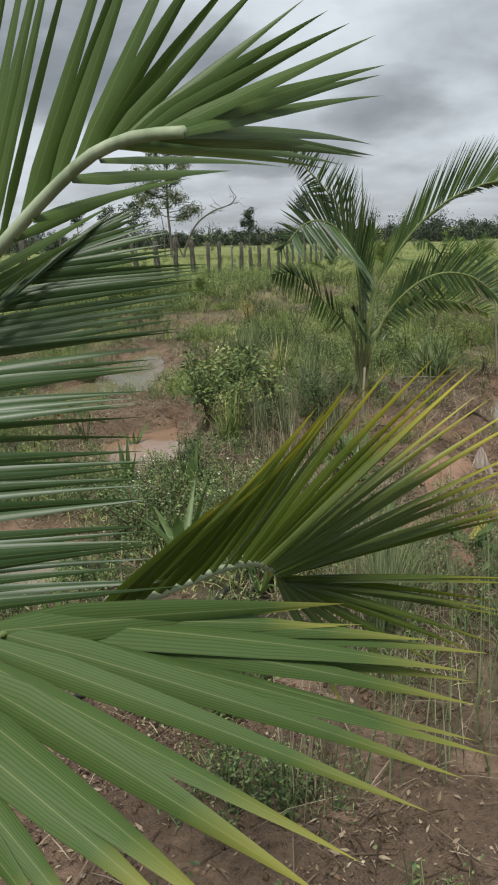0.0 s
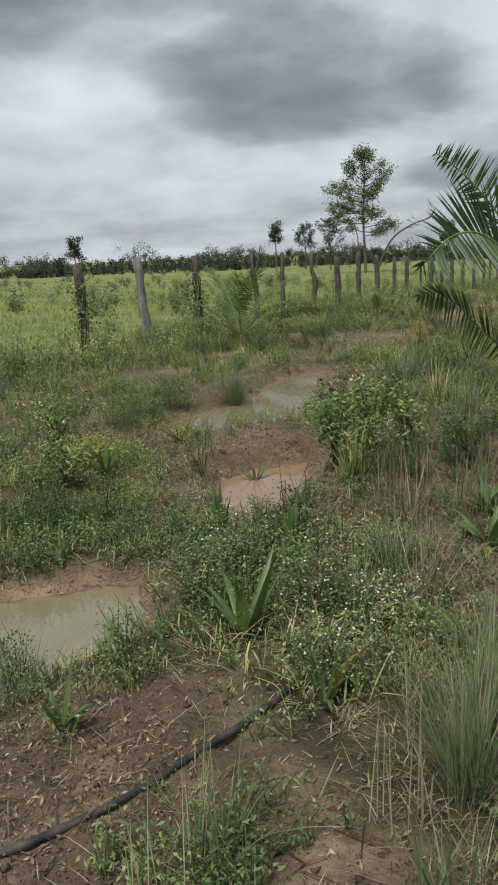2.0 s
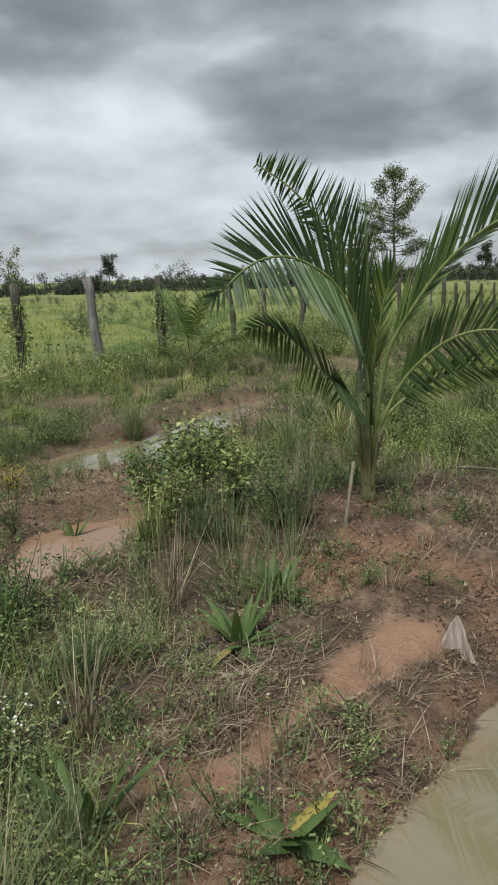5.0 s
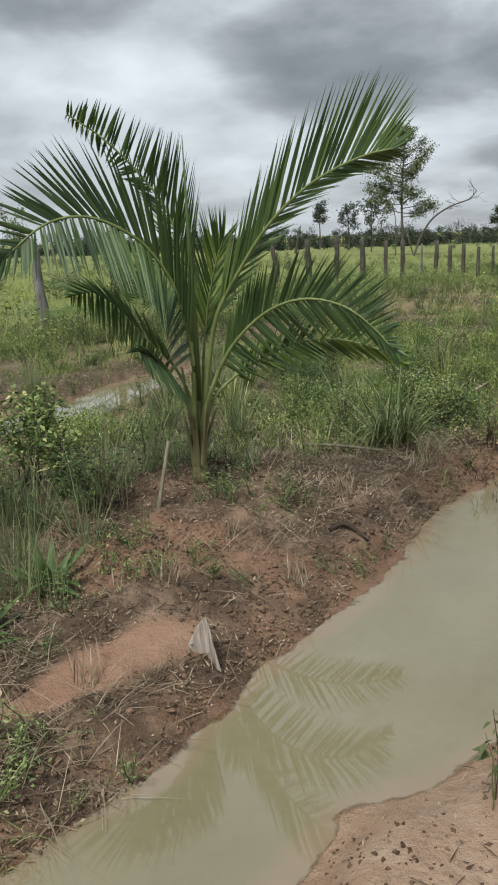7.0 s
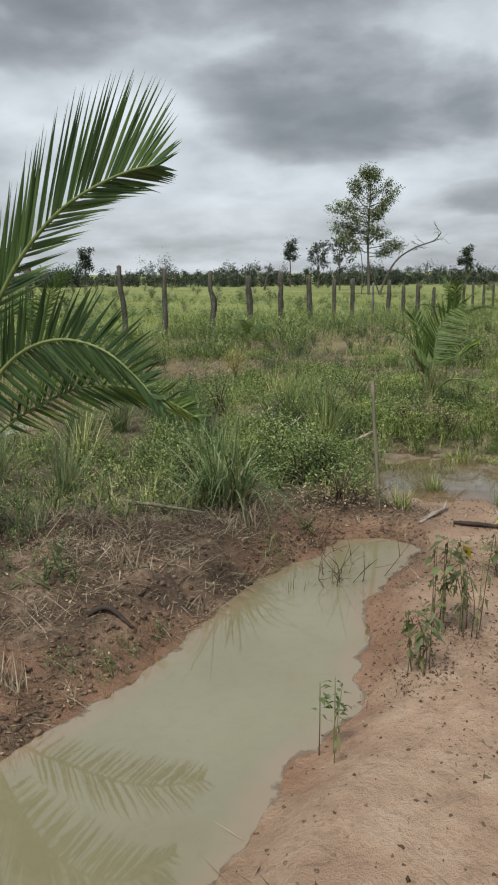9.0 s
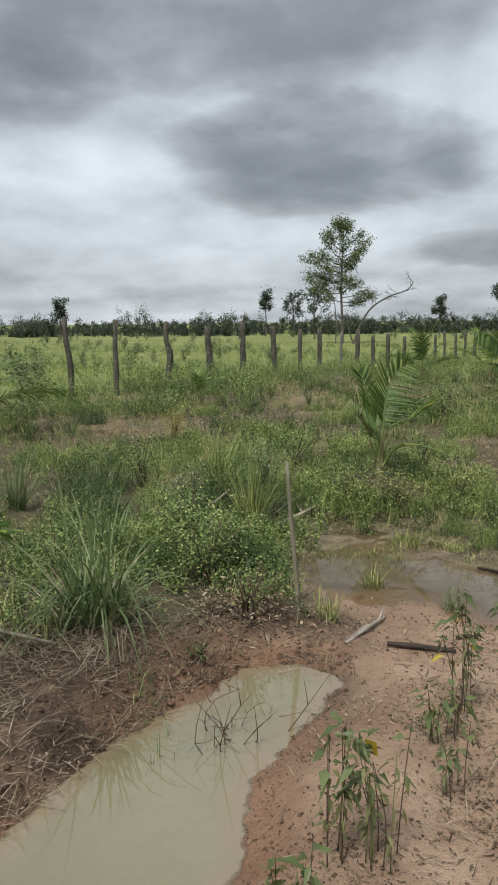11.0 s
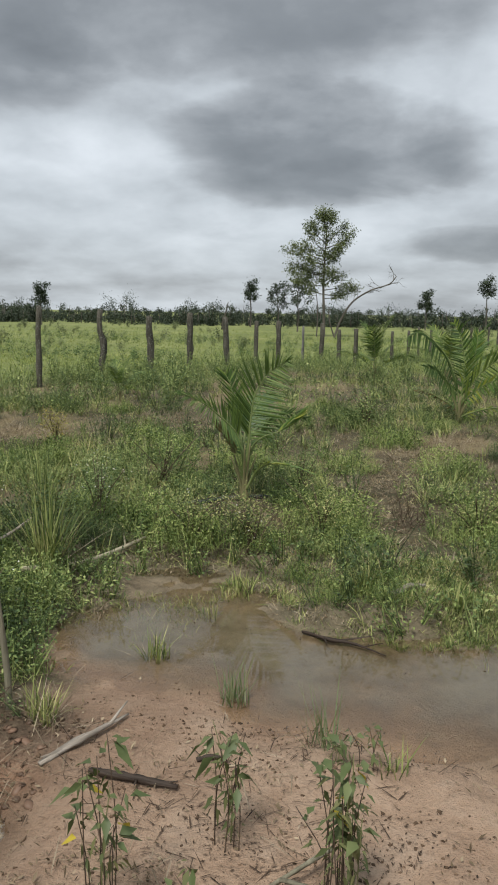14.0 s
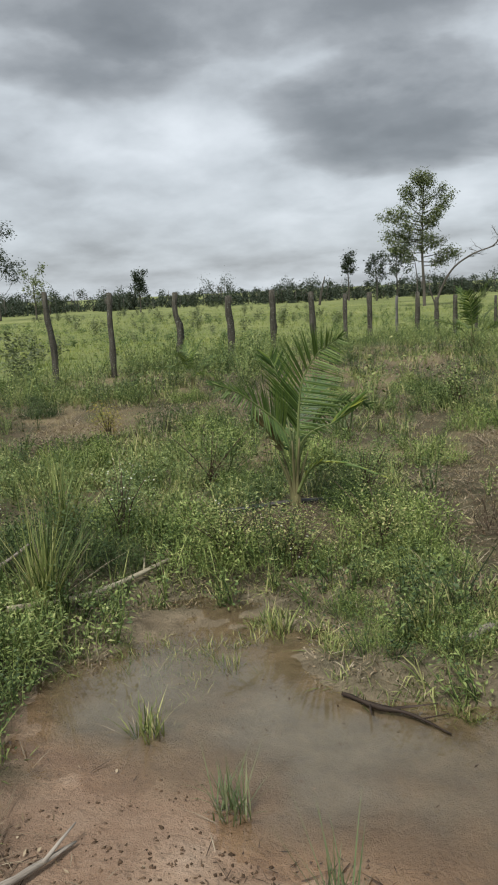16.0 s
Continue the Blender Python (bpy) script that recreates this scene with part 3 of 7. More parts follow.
# ---- the lie of the land ----
def lattice(x, y, seed):
    xi, yi = np.floor(x).astype(np.int64), np.floor(y).astype(np.int64)
    fx, fy = x - xi, y - yi
    fx, fy = fx * fx * (3 - 2 * fx), fy * fy * (3 - 2 * fy)

    def h(a, b):
        k = (a * 374761393 + b * 668265263 + seed * 974711) & 0x7FFFFFFF
        k = ((k ^ (k >> 13)) * 1274126177) & 0x7FFFFFFF
        return ((k ^ (k >> 16)) & 0xFFFF) / 65535.0

    return (h(xi, yi) * (1 - fx) + h(xi + 1, yi) * fx) * (1 - fy) + (h(xi, yi + 1) * (1 - fx) + h(xi + 1, yi + 1) * fx) * fy


def rough(x, y, scale, seed, octaves=4):
    out, amp, tot = 0.0, 1.0, 0.0
    for k in range(octaves):
        out = out + amp * lattice(x * scale * 2**k, y * scale * 2**k, seed + k)
        tot += amp
        amp *= 0.5
    return out / tot - 0.5


def inside(x, y, poly):
    """Signed distance to a polygon's edge: above zero inside."""
    p = np.asarray(poly, float)
    q = np.roll(p, -1, 0)
    best = np.full(np.shape(x), 1e9)
    odd = np.zeros(np.shape(x), bool)
    for (ax, ay), (bx, by) in zip(p, q):
        ex, ey = bx - ax, by - ay
        t = np.clip(((x - ax) * ex + (y - ay) * ey) / (ex * ex + ey * ey), 0, 1)
        best = np.minimum(best, np.hypot(x - ax - t * ex, y - ay - t * ey))
        cross = (ay > y) != (by > y)
        odd ^= cross & (x < ex * (y - ay) / (by - ay + 1e-12) + ax)
    return np.where(odd, best, -best)


def smooth01(v, lo, hi):
    t = np.clip((v - lo) / (hi - lo), 0, 1)
    return t * t * (3 - 2 * t)


WATER_Z = -0.12
TRENCH = [(-0.8, -0.4), (-0.55, 0.16), (-0.29, 0.57), (-0.07, 1.25), (0.18, 1.7), (0.5, 2.48), (0.76, 3.2), (1.0, 3.65), (1.2, 4.0), (1.5, 4.1), (1.66, 3.95),
          (1.45, 3.4), (1.33, 3.0), (1.38, 2.6), (1.3, 2.15), (1.1, 1.75), (0.95, 1.2), (0.8, 0.88), (0.39, 0.58), (0.15, 0.2), (-0.1, -0.4)]
SHALLOW = [(1.4, 5.15), (1.3, 5.8), (1.25, 6.4), (1.75, 6.7), (2.3, 6.7), (2.5, 6.2), (2.62, 5.72), (2.93, 5.63), (3.44, 5.62), (3.75, 6.3), (4.3, 7.14), (5.2, 9.5), (6.3, 9.6), (5.4, 7.0),
           (4.5, 5.0), (3.62, 4.55), (3.33, 4.55), (3.0, 4.78), (2.48, 4.8), (2.26, 5.03), (1.8, 5.1)]
TRACK = [(-2.35, 8.5), (-2.85, 7.45), (-2.98, 6.33), (-3.68, 5.16), (-3.5, 4.3), (-2.8, 4.7), (-2.44, 5.07), (-2.25, 6.35), (-2.1, 8.4)]
RUT = [(-2.62, 1.75), (-2.32, 2.15), (-2.2, 2.7), (-2.22, 3.4), (-2.6, 3.25), (-2.88, 2.85), (-2.78, 2.3)]
WEST = [(-3.6, 0.7), (-3.04, 0.93), (-2.93, 0.4), (-3.12, 0.1), (-3.28, -0.2), (-4.2, -0.5), (-4.5, 0.5)]
POOLS = ((TRENCH, 0.16, 0.30), (SHALLOW, 0.03, 0.40), (TRACK, 0.06, 0.30), (RUT, 0.03, 0.25), (WEST, 0.06, 0.25))
BARE = ([(-0.4, -2.2), (-0.3, 0.0), (0.5, 1.2), (1.0, 2.6), (1.3, 3.9), (1.75, 5.3), (2.6, 5.75), (3.4, 5.6), (4.2, 6.6), (6.0, 5.0), (6, 1), (4, -2)],
        [(-1.3, -2.4), (-1.35, 0.3), (-1.25, 1.4), (-1.2, 2.6), (-0.95, 3.4), (-0.2, 3.5), (0.5, 3.8), (1.1, 4.5), (1.6, 4.5), (1.6, 3.9), (0.2, 1.7), (-0.5, 0), (0.0, -2.2)],
        [(-3.6, -2.8), (-3.3, -0.4), (-2.5, -0.25), (-2.1, -0.9), (-1.3, -1.6), (-1.2, -2.8)],
        [(-4.0, -0.4), (-3.0, 1.0), (-2.85, 1.7), (-3.0, 2.8), (-3.9, 4.2), (-3.4, 6), (-2.5, 8.9), (-2.0, 8.5), (-1.75, 6), (-1.6, 4.4), (-2.1, 3), (-2.1, 1.7), (-2.7, 1.0)])
POCKETS = ([(1.72, 7.95), (1.7, 7.5), (1.95, 7.32), (2.25, 7.4), (2.4, 7.75), (2.3, 8.05), (2.0, 8.15)],
           [(2.96, 7.31), (3.05, 8.5), (2.96, 9.52), (3.65, 11.54), (4.57, 12.37), (4.26, 10.68), (3.66, 9.44), (3.4, 8.07), (3.21, 7.22)],
           [(-0.08, 12.13), (-0.15, 13.17), (0.79, 13.02), (1.04, 11.94), (0.58, 11.49)],
           [(2.08, 16.01), (2.08, 18.2), (3.14, 18.13), (3.35, 16.19), (2.83, 14.94)],
           [(-1.5, 10.11), (-1.57, 11.3), (-1.09, 11.76), (-0.43, 11.44), (-0.34, 10.16), (-0.84, 9.85)],
           [(2.86, 9.01), (3.21, 9.71), (3.36, 9.2), (3.19, 8.49), (2.93, 8.56)])
PALM_AT = (-0.62, 2.82)
PALM2_AT = (2.02, 7.80)
PALM3_AT = (4.55, 13.5)


CHANNEL = [(-1.6, -0.3), (-1.08, 0.25), (-0.97, 0.42), (-0.83, 0.67), (-0.67, 0.92), (-0.55, 1.14), (-0.45, 1.3)]


def along(x, y, line):
    """Distance to a broken line."""
    best = np.full(np.shape(x), 1e9)
    for (ax, ay), (bx, by) in zip(line, line[1:]):
        ex, ey = bx - ax, by - ay
        t = np.clip(((x - ax) * ex + (y - ay) * ey) / (ex * ex + ey * ey), 0, 1)
        best = np.minimum(best, np.hypot(x - ax - t * ex, y - ay - t * ey))
    return best


def pocket(x, y):
    """Openings in the weeds where dead brown stuff covers the earth."""
    v = np.zeros(np.shape(x))
    for poly in POCKETS:
        v = np.maximum(v, smooth01(inside(x, y, poly) + 0.35 * rough(x, y, 2.0, 151, 3), -0.18, 0.12))
    return v


def messy(x, y):
    """Where the earth lies broken and strewn with dead stuff: the trench's west bank and the ground by the hose; a washed channel stays clean."""
    m = np.maximum(1.0 * smooth01(inside(x, y, BARE[1]), -0.35, 0.12), 0.9 * smooth01(inside(x, y, BARE[2]), -0.3, 0.2))
    m = np.maximum(m, 0.75 * np.exp(-(((x + 1.3) / 0.6) ** 2 + ((y - 1.2) / 1.6) ** 2)))
    m = np.maximum(m, 0.6 * smooth01(inside(x, y, BARE[3]), -0.5, 0.1))
    m = np.maximum(m, 0.35 * pocket(x, y))
    return m * smooth01(along(x, y, CHANNEL) + 0.30 * rough(x, y, 3.0, 103, 3), 0.05, 0.16)


def height(x, y):
    x, y = np.asarray(x, float), np.asarray(y, float)
    z = 0.05 * rough(x, y, 0.6, 11, 3) * smooth01(np.hypot(x, y), 60, 10) + 0.045 * rough(x, y, 2.2, 23, 4) * smooth01(np.hypot(x, y - 3), 40, 12)
    z = z + 0.022 * rough(x, y, 9.0, 31, 3) * smooth01(np.hypot(x, y - 3), 16, 8)
    z = z - 0.60 * smooth01(y + 0.15 * x, 17, 40) + 0.15 * smooth01(-x, 4.5, 8) * smooth01(y, 22, 12)
    z = z + (0.10 * rough(x, y, 4.0, 37, 4) + 0.10 * np.abs(rough(x, y, 9.0, 39, 4)) + 0.085 * rough(x, y, 6.5, 41, 3)) * messy(x, y)
    for (px, py), top, r in ((PALM_AT, 0.15, 0.75), (PALM2_AT, 0.07, 0.6), ((0.1, 3.6), 0.08, 0.8), ((-1.6, 3.2), 0.07, 0.9)):
        z = z + top * np.exp(-((x - px) ** 2 + (y - py) ** 2) / (r * r))
    # a damp flat joins the trench and the shallow pool
    flat = np.exp(-(((x - 2.0) / 0.9) ** 2 + ((y - 4.9) / 1.1) ** 2))
    z = z * (1 - 0.85 * flat) + (WATER_Z + 0.035) * 0.85 * flat
    for poly, deep, edge in POOLS:
        ragged = 0.40 if poly is SHALLOW else 0.14
        d = inside(x, y, poly) + ragged * rough(x, y, 2.4, 47, 4)
        bed = WATER_Z - deep * smooth01(d, 0.0, 0.3) - 0.003 + (0.05 * rough(x, y, 3.5, 49, 4) + (0.014 + 0.09 * rough(x, y, 2.6, 59, 4)) * smooth01(y, 5.5, 6.1) * smooth01(-x, -2.9, -2.3) if poly is SHALLOW else 0.0)
        k = smooth01(d, -edge, 0.0)
        z = z * (1 - k) + (bed + 0.012 * rough(x, y, 9.0, 53, 2)) * k
    return z


def shaded_sod(x, y):
    """Where the soil is coloured dark, for roots and humus and for shade under the plants."""
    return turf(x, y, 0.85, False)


def turf(x, y, least=0.28, open_pockets=True):
    """How thickly plants cover the ground, 0 to 1."""
    v = np.ones(np.shape(x))
    for poly in BARE:
        bare = smooth01(inside(x, y, poly) + 0.45 * rough(x, y, 1.8, 61, 3), -0.22, 0.22)
        v = np.minimum(v, 1 - bare * (0.75 if poly is BARE[3] else 1.0))
    for poly, _, _ in POOLS:
        d = inside(x, y, poly) + 0.2 * rough(x, y, 3.0, 67, 3)
        if poly is SHALLOW:
            d = d - 0.30 * smooth01(y, 5.4, 6.0)
        v = np.minimum(v, 1 - smooth01(d, -0.25, -0.02))
    if open_pockets:
        v = v * (1 - 0.93 * pocket(x, y))
    gaps = smooth01(rough(x, y, 0.9, 71, 4), -0.10, 0.10)
    return v * (least + (1 - least) * gaps)


def damp(x, y):
    w = np.zeros(np.shape(x))
    for poly, _, _ in POOLS:
        w = np.maximum(w, smooth01(inside(x, y, poly) + 0.25 * rough(x, y, 2.0, 79, 3), -0.30, -0.02))
    return np.maximum(w, 0.45 * np.exp(-(((x - 2.0) / 0.7) ** 2 + ((y - 4.9) / 0.9) ** 2)))


def clay(x, y):
    """Washed red clay: the little channel on the bank, and scars along the trench."""
    d = along(x, y, CHANNEL) + 0.30 * rough(x, y, 3.0, 103, 3)
    rim = smooth01(inside(x, y, TRENCH), -0.30, -0.08) * smooth01(rough(x, y, 1.6, 107, 3), 0.0, 0.12) * 0.8
    scar = smooth01(inside(x, y, BARE[1]), 0.0, 0.2) * smooth01(rough(x, y, 1.5, 191, 4), 0.06, 0.16) * 0.75
    return np.maximum(np.maximum(1 - smooth01(d, 0.05, 0.16), rim), scar)


def thatch(x, y):
    """Dead grass matted over the soil of the field."""
    return smooth01(y, 6.8, 9.0) * (0.05 + 0.9 * smooth01(rough(x, y, 0.8, 221, 4), -0.02, 0.1))


def silt(x, y):
    """Grey-brown slime on the bed of the flooded sand and the mud round its grassy edge."""
    return smooth01(inside(x, y, SHALLOW) + 0.4 * rough(x, y, 2.4, 113, 4) + 0.45 * smooth01(y, 5.2, 6.2), -0.14, 0.14) * smooth01(-y, -9.0, -7.6) * (0.45 + 0.55 * smooth01(y, 4.9, 5.5))


FENCE_A, FENCE_DIR = np.array([-5.95, 9.6]), unit(np.array([8.2, 21.3]))
FENCE_N = np.array([-FENCE_DIR[1], FENCE_DIR[0]])


def beyond_fence(x, y):
    return (x - FENCE_A[0]) * FENCE_N[0] + (y - FENCE_A[1]) * FENCE_N[1]


def pasture(x, y):
    return np.maximum(smooth01(beyond_fence(x, y), -0.5, 2.0), smooth01(y, 26, 34))


def stretch_axis(lo, hi, step, far_lo, far_hi, grow=1.13):
    core = list(np.arange(lo, hi + 1e-6, step))
    s, v = step, core[-1]
    while v < far_hi:
        s *= grow
        v += s
        core.append(v)
    s, v = step, core[0]
    while v > far_lo:
        s *= grow
        v -= s
        core.insert(0, v)
    return np.array(core)


def build_ground():
    xs, ys = stretch_axis(-4.2, 5.0, 0.036, -1500, 1500, 1.09), stretch_axis(-2.6, 7.4, 0.036, -900, 2600, 1.09)
    X, Y = np.meshgrid(xs, ys)
    Z = height(X, Y)
    v = np.stack([X, Y, Z], -1).reshape(-1, 3)
    nx, ny = len(xs), len(ys)
    a = (np.arange(ny - 1)[:, None] * nx + np.arange(nx - 1)[None]).ravel()
    me = arrays_mesh("ground", v, np.stack([a, a + 1, a + nx + 1, a + nx], -1), None, (M_GROUND,), True)
    for name, f in (("turf", shaded_sod), ("damp", damp), ("pasture", pasture), ("mould", messy), ("silt", silt), ("clay", clay), ("thatch", thatch)):
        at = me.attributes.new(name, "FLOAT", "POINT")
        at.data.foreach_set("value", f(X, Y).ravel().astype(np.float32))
    tagged(new("ground", me), "reddish sandy earth with patchy turf, mud and litter", "ground", kind="structure")


def build_pool(poly, mat, label, z=WATER_Z, step=0.045):
    """The level sheet of one pool, reaching a little under its banks; it knows its own depth."""
    p = np.asarray(poly, float)
    lo, hi = p.min(0) - 0.3, p.max(0) + 0.3
    xs, ys = np.arange(lo[0], hi[0], step), np.arange(lo[1], hi[1], step)
    X, Y = np.meshgrid(xs, ys)
    ok = inside(X, Y, poly) > -0.28
    num = np.cumsum(ok.ravel()).reshape(ok.shape) - 1
    cell = ok[:-1, :-1] & ok[1:, :-1] & ok[:-1, 1:] & ok[1:, 1:]
    q = np.stack([num[:-1, :-1][cell], num[:-1, 1:][cell], num[1:, 1:][cell], num[1:, :-1][cell]], -1)
    v = np.stack([X[ok], Y[ok], np.full(ok.sum(), z)], -1)
    me = arrays_mesh("water", v, q, None, (mat,), True)
    at = me.attributes.new("depth", "FLOAT", "POINT")
    at.data.foreach_set("value", (z - height(X[ok], Y[ok])).astype(np.float32))
    tagged(new("water", me), label, "puddle", kind="structure")


build_ground()
build_pool(TRENCH, M_WATER, "milky brown rainwater standing in a long trench", WATER_Z)
build_pool(SHALLOW, M_WATER_THIN, "shallow clear brown rainwater over flooded sand", WATER_Z + 0.004)
build_pool(TRACK, M_WATER, "muddy rainwater lying in the wheel track")
build_pool(RUT, M_WATER_RED, "reddish muddy water in a small rut")
build_pool(WEST, M_WATER, "muddy brown puddle beside the weeds")


def on_ground(x, y, dz=0.0):
    return float(height(np.array([x]), np.array([y]))[0]) + dz


# ---- coconut palms ----
def frond_parts(ctrl, facing, leaf, count, rng, width=0.033, rise=0.25, rib=0.011, bare=0.14, sag=0.15, open_lo=62, open_hi=24, segs=3, lopside=(1.0, 1.0)):
    """One pinnate leaf: a midrib along ctrl and two rows of folded leaflets. facing: where its upper face looks."""
    p = spline(ctrl, 40)
    s = np.linspace(0, 1, 40)
    tan = unit(np.gradient(p, axis=0))
    fac = np.asarray(facing, float)
    ribp = Pile().add(*tube(p, rib * (1.02 - s) ** 0.7 + 0.0015, 6))
    lf = Pile()
    for sgn, share in ((1, lopside[0]), (-1, lopside[1])):
        u = np.linspace(bare, 0.995, count) + rng.normal(0, 0.004, count)
        u = np.clip(u, bare, 0.999)
        at = np.stack([np.interp(u, s, p[:, k]) for k in range(3)], -1)
        t = unit(np.stack([np.interp(u, s, tan[:, k]) for k in range(3)], -1))
        nrm = unit(fac - (t @ fac)[:, None] * t)
        side = np.cross(t, nrm) * sgn
        w = (u - bare) / (1 - bare)
        ang = np.radians(open_lo + (open_hi - open_lo) * w**1.3 + rng.normal(0, 3.0, count))
        d = unit(t * np.cos(ang)[:, None] + side * np.sin(ang)[:, None] + nrm * (rise * (1 - 0.5 * w) + rng.normal(0, 0.05, count))[:, None])
        size = leaf * share * np.clip(0.45 + 1.9 * w, 0, 1) * np.clip(1.35 - 0.75 * w, 0, 1) * rng.uniform(0.9, 1.07, count)
        lf.add(*blades(at, d, size, width * rng.uniform(0.8, 1.15, count) * np.clip(1.25 - 0.6 * w, 0, 1), sag * rng.uniform(0.4, 1.7, count), segs, -0.35, np.cross(d, nrm)))
    return ribp, lf


def add_frond(palm, ctrl, facing, leaf, count, rng, mat=None, label="", **kw):
    """ctrl and facing in the palm's own axes."""
    ribp, lf = frond_parts(ctrl, facing, leaf, count, rng, **kw)
    ob = part("frond", lf.mesh("frond", mat or M_PALM), palm, label)
    part("midrib", ribp.mesh("midrib", M_RIB, True), ob)
    return ob


def local(palm, pts):
    inv = palm.matrix_basis.inverted()
    return [tuple(inv @ Vector(p)) for p in pts]


def pairs(palm, guides):
    return [tuple(local(palm, pair)) for pair in guides]


def fan_frond(palm, foot, upper, lower, n_up, n_low, facing, width, mat, rng, label="", base=0.006, joined=False, jitter=0.004, bias=1.0, rib=None):
    """A frond whose two rows of leaflets run between guides, each guide a pair: where it leaves the midrib and where it ends."""
    ribp = spline(list(foot) + [b for b, e in upper], 48)
    stalk = Pile().add(*tube(ribp, np.linspace(base * 1.6, base * 0.45, 48), 7)).mesh("midrib", rib or M_RIB, True)
    segs = 4 if joined else 6
    per = 3 * segs + 1
    reach = np.concatenate([np.repeat(np.linspace(0, 1, segs + 1)[:-1], 3), [1.0]]).astype(np.float32)
    across = np.array([1.0, 2.0, 3.0] * segs + [2.0], np.float32)
    pile = Pile()
    for guides, n in ((upper, n_up), (lower, n_low)):
        k = np.arange(len(guides))
        u = np.clip(np.linspace(0, 1, n) ** bias * (len(guides) - 1) + rng.normal(0, 0.05, n), 0, len(guides) - 1)
        b = np.stack([np.interp(u, k, [g[0][i] for g in guides]) for i in range(3)], -1)
        e = np.stack([np.interp(u, k, [g[1][i] for g in guides]) for i in range(3)], -1)
        e = b + (e - b) * rng.uniform(0.95, 1.03, n)[:, None] + rng.normal(0, jitter, (n, 3))
        length = np.linalg.norm(e - b, axis=1)
        bow = rng.uniform(0.01, 0.06, n)
        d = e - b
        d[:, 2] += bow * length
        side = np.cross(unit(d), np.asarray(facing, float) + rng.normal(0, 0.35, (n, 3)))
        pile.add(*blades(b, d, np.linalg.norm(d, axis=1), width * rng.uniform(0.75, 1.15, n), bow * length / np.linalg.norm(d, axis=1), segs, -0.45, side))
    if joined:
        ob = part("frond", pile.mesh("frond", mat), palm, label)
        part("midrib", stalk, ob)
        return ob
    ob = part("frond", stalk, palm, label)
    v, q, t = pile.arrays()
    n = len(v) // per
    q0, t0 = q[: len(q) // n], t[: len(t) // n]
    for j in range(n):
        me = arrays_mesh("leaflet", v[j * per : (j + 1) * per], q0, t0, (mat,))
        at = me.attributes.new("reach", "FLOAT", "POINT")
        at.data.foreach_set("value", reach)
        at = me.attributes.new("across", "FLOAT", "POINT")
        at.data.foreach_set("value", across)
        part("leaflet", me, ob)
    return ob


def plume(palm, rachis, upper, lower, count, width, mat, rng, facing=(0, -1, 0.15), label="", base=0.008, foot=None, jitter=0.009):
    """A frond by stations along its midrib, in the palm's own axes (x across, y away, z up); upper and lower: the way from each station to a leaflet's tip, spread evenly along the stations."""
    rachis = [np.array(q, float) for q in rachis]
    n = len(rachis)

    def row(ways):
        w = np.array(ways, float)
        u = np.linspace(0, len(w) - 1, n)
        w = np.stack([np.interp(u, np.arange(len(w)), w[:, i]) for i in range(3)], -1)
        return [(tuple(b), tuple(b + d)) for b, d in zip(rachis, w)]

    return fan_frond(palm, foot or [(0, 0, max(0.05, rachis[0][2] - 0.25))], row(upper), row(lower), count, count, facing, width, mat, rng, label, base=base, joined=True, jitter=jitter)


def add_stem(palm, top, r0, rng, n=7):
    """The short stem: overlapping leaf bases that splay from a narrow foot."""
    core = Pile().add(*tube([(0, 0, -0.08), (0.004, 0, 0.05), (0, 0.006, top * 0.5), (0.006, 0, top * 0.9)], [r0 * 1.1, r0 * 1.0, r0 * 0.6, r0 * 0.2], 12, 0.12, rng))
    part("stem", core.mesh("stem", M_PETIOLE, True), palm)
    for k in range(n):
        a = k * 2.4 + rng.uniform(-0.3, 0.3)
        c, s = math.cos(a), math.sin(a)
        h = top * rng.uniform(0.7, 1.35)
        out = r0 * rng.uniform(1.6, 3.4)
        pts = spline([(c * r0 * 0.6, s * r0 * 0.6, -0.02), (c * r0 * 0.8, s * r0 * 0.8, h * 0.4), (c * out, s * out, h)], 7)
        part("leaf_base", Pile().add(*tube(pts, np.linspace(r0 * 0.45, r0 * 0.13, 7), 7, 0.1, rng)).mesh("leaf_base", M_PETIOLE, True), palm)


def generic_palm(x, y, tall, seed, label, n=8, spread=1.0, pale=1, mat=None):
    rng = np.random.default_rng(seed)
    palm = tagged(empty("coconut_palm", pose(x, y, on_ground(x, y))), label, "palm", group="young coconut palms")
    add_stem(palm, tall * 0.28, tall * 0.036, rng, 5)
    for k in range(n):
        az = k * 2.399 + rng.uniform(-0.35, 0.35)
        w = k / max(n - 1, 1)
        lift = math.radians(82 - 50 * w + rng.uniform(-5, 5))
        ln = tall * (0.95 - 0.18 * w) * rng.uniform(0.9, 1.1)
        pts, el = [np.array((0.0, 0.0, tall * 0.2))], lift
        for j in range(5):
            pts.append(pts[-1] + ln / 5 * np.array((math.cos(az) * math.cos(el) * spread, math.sin(az) * math.cos(el) * spread, math.sin(el))))
            el -= math.radians((4 + 7 * w + 5.5 * j) * 0.6)
        face = np.array((-math.cos(az) * 0.6, -math.sin(az) * 0.6, 1.0)) + rng.normal(0, 0.35, 3)
        add_frond(palm, pts, face, tall * 0.31, 46, rng, M_PALM_PALE if w > 1 - 0.13 * pale else mat or M_PALM_YOUNG, width=0.015 * tall, rib=0.006 * tall, bare=0.28, sag=0.3, segs=3)
    return palm


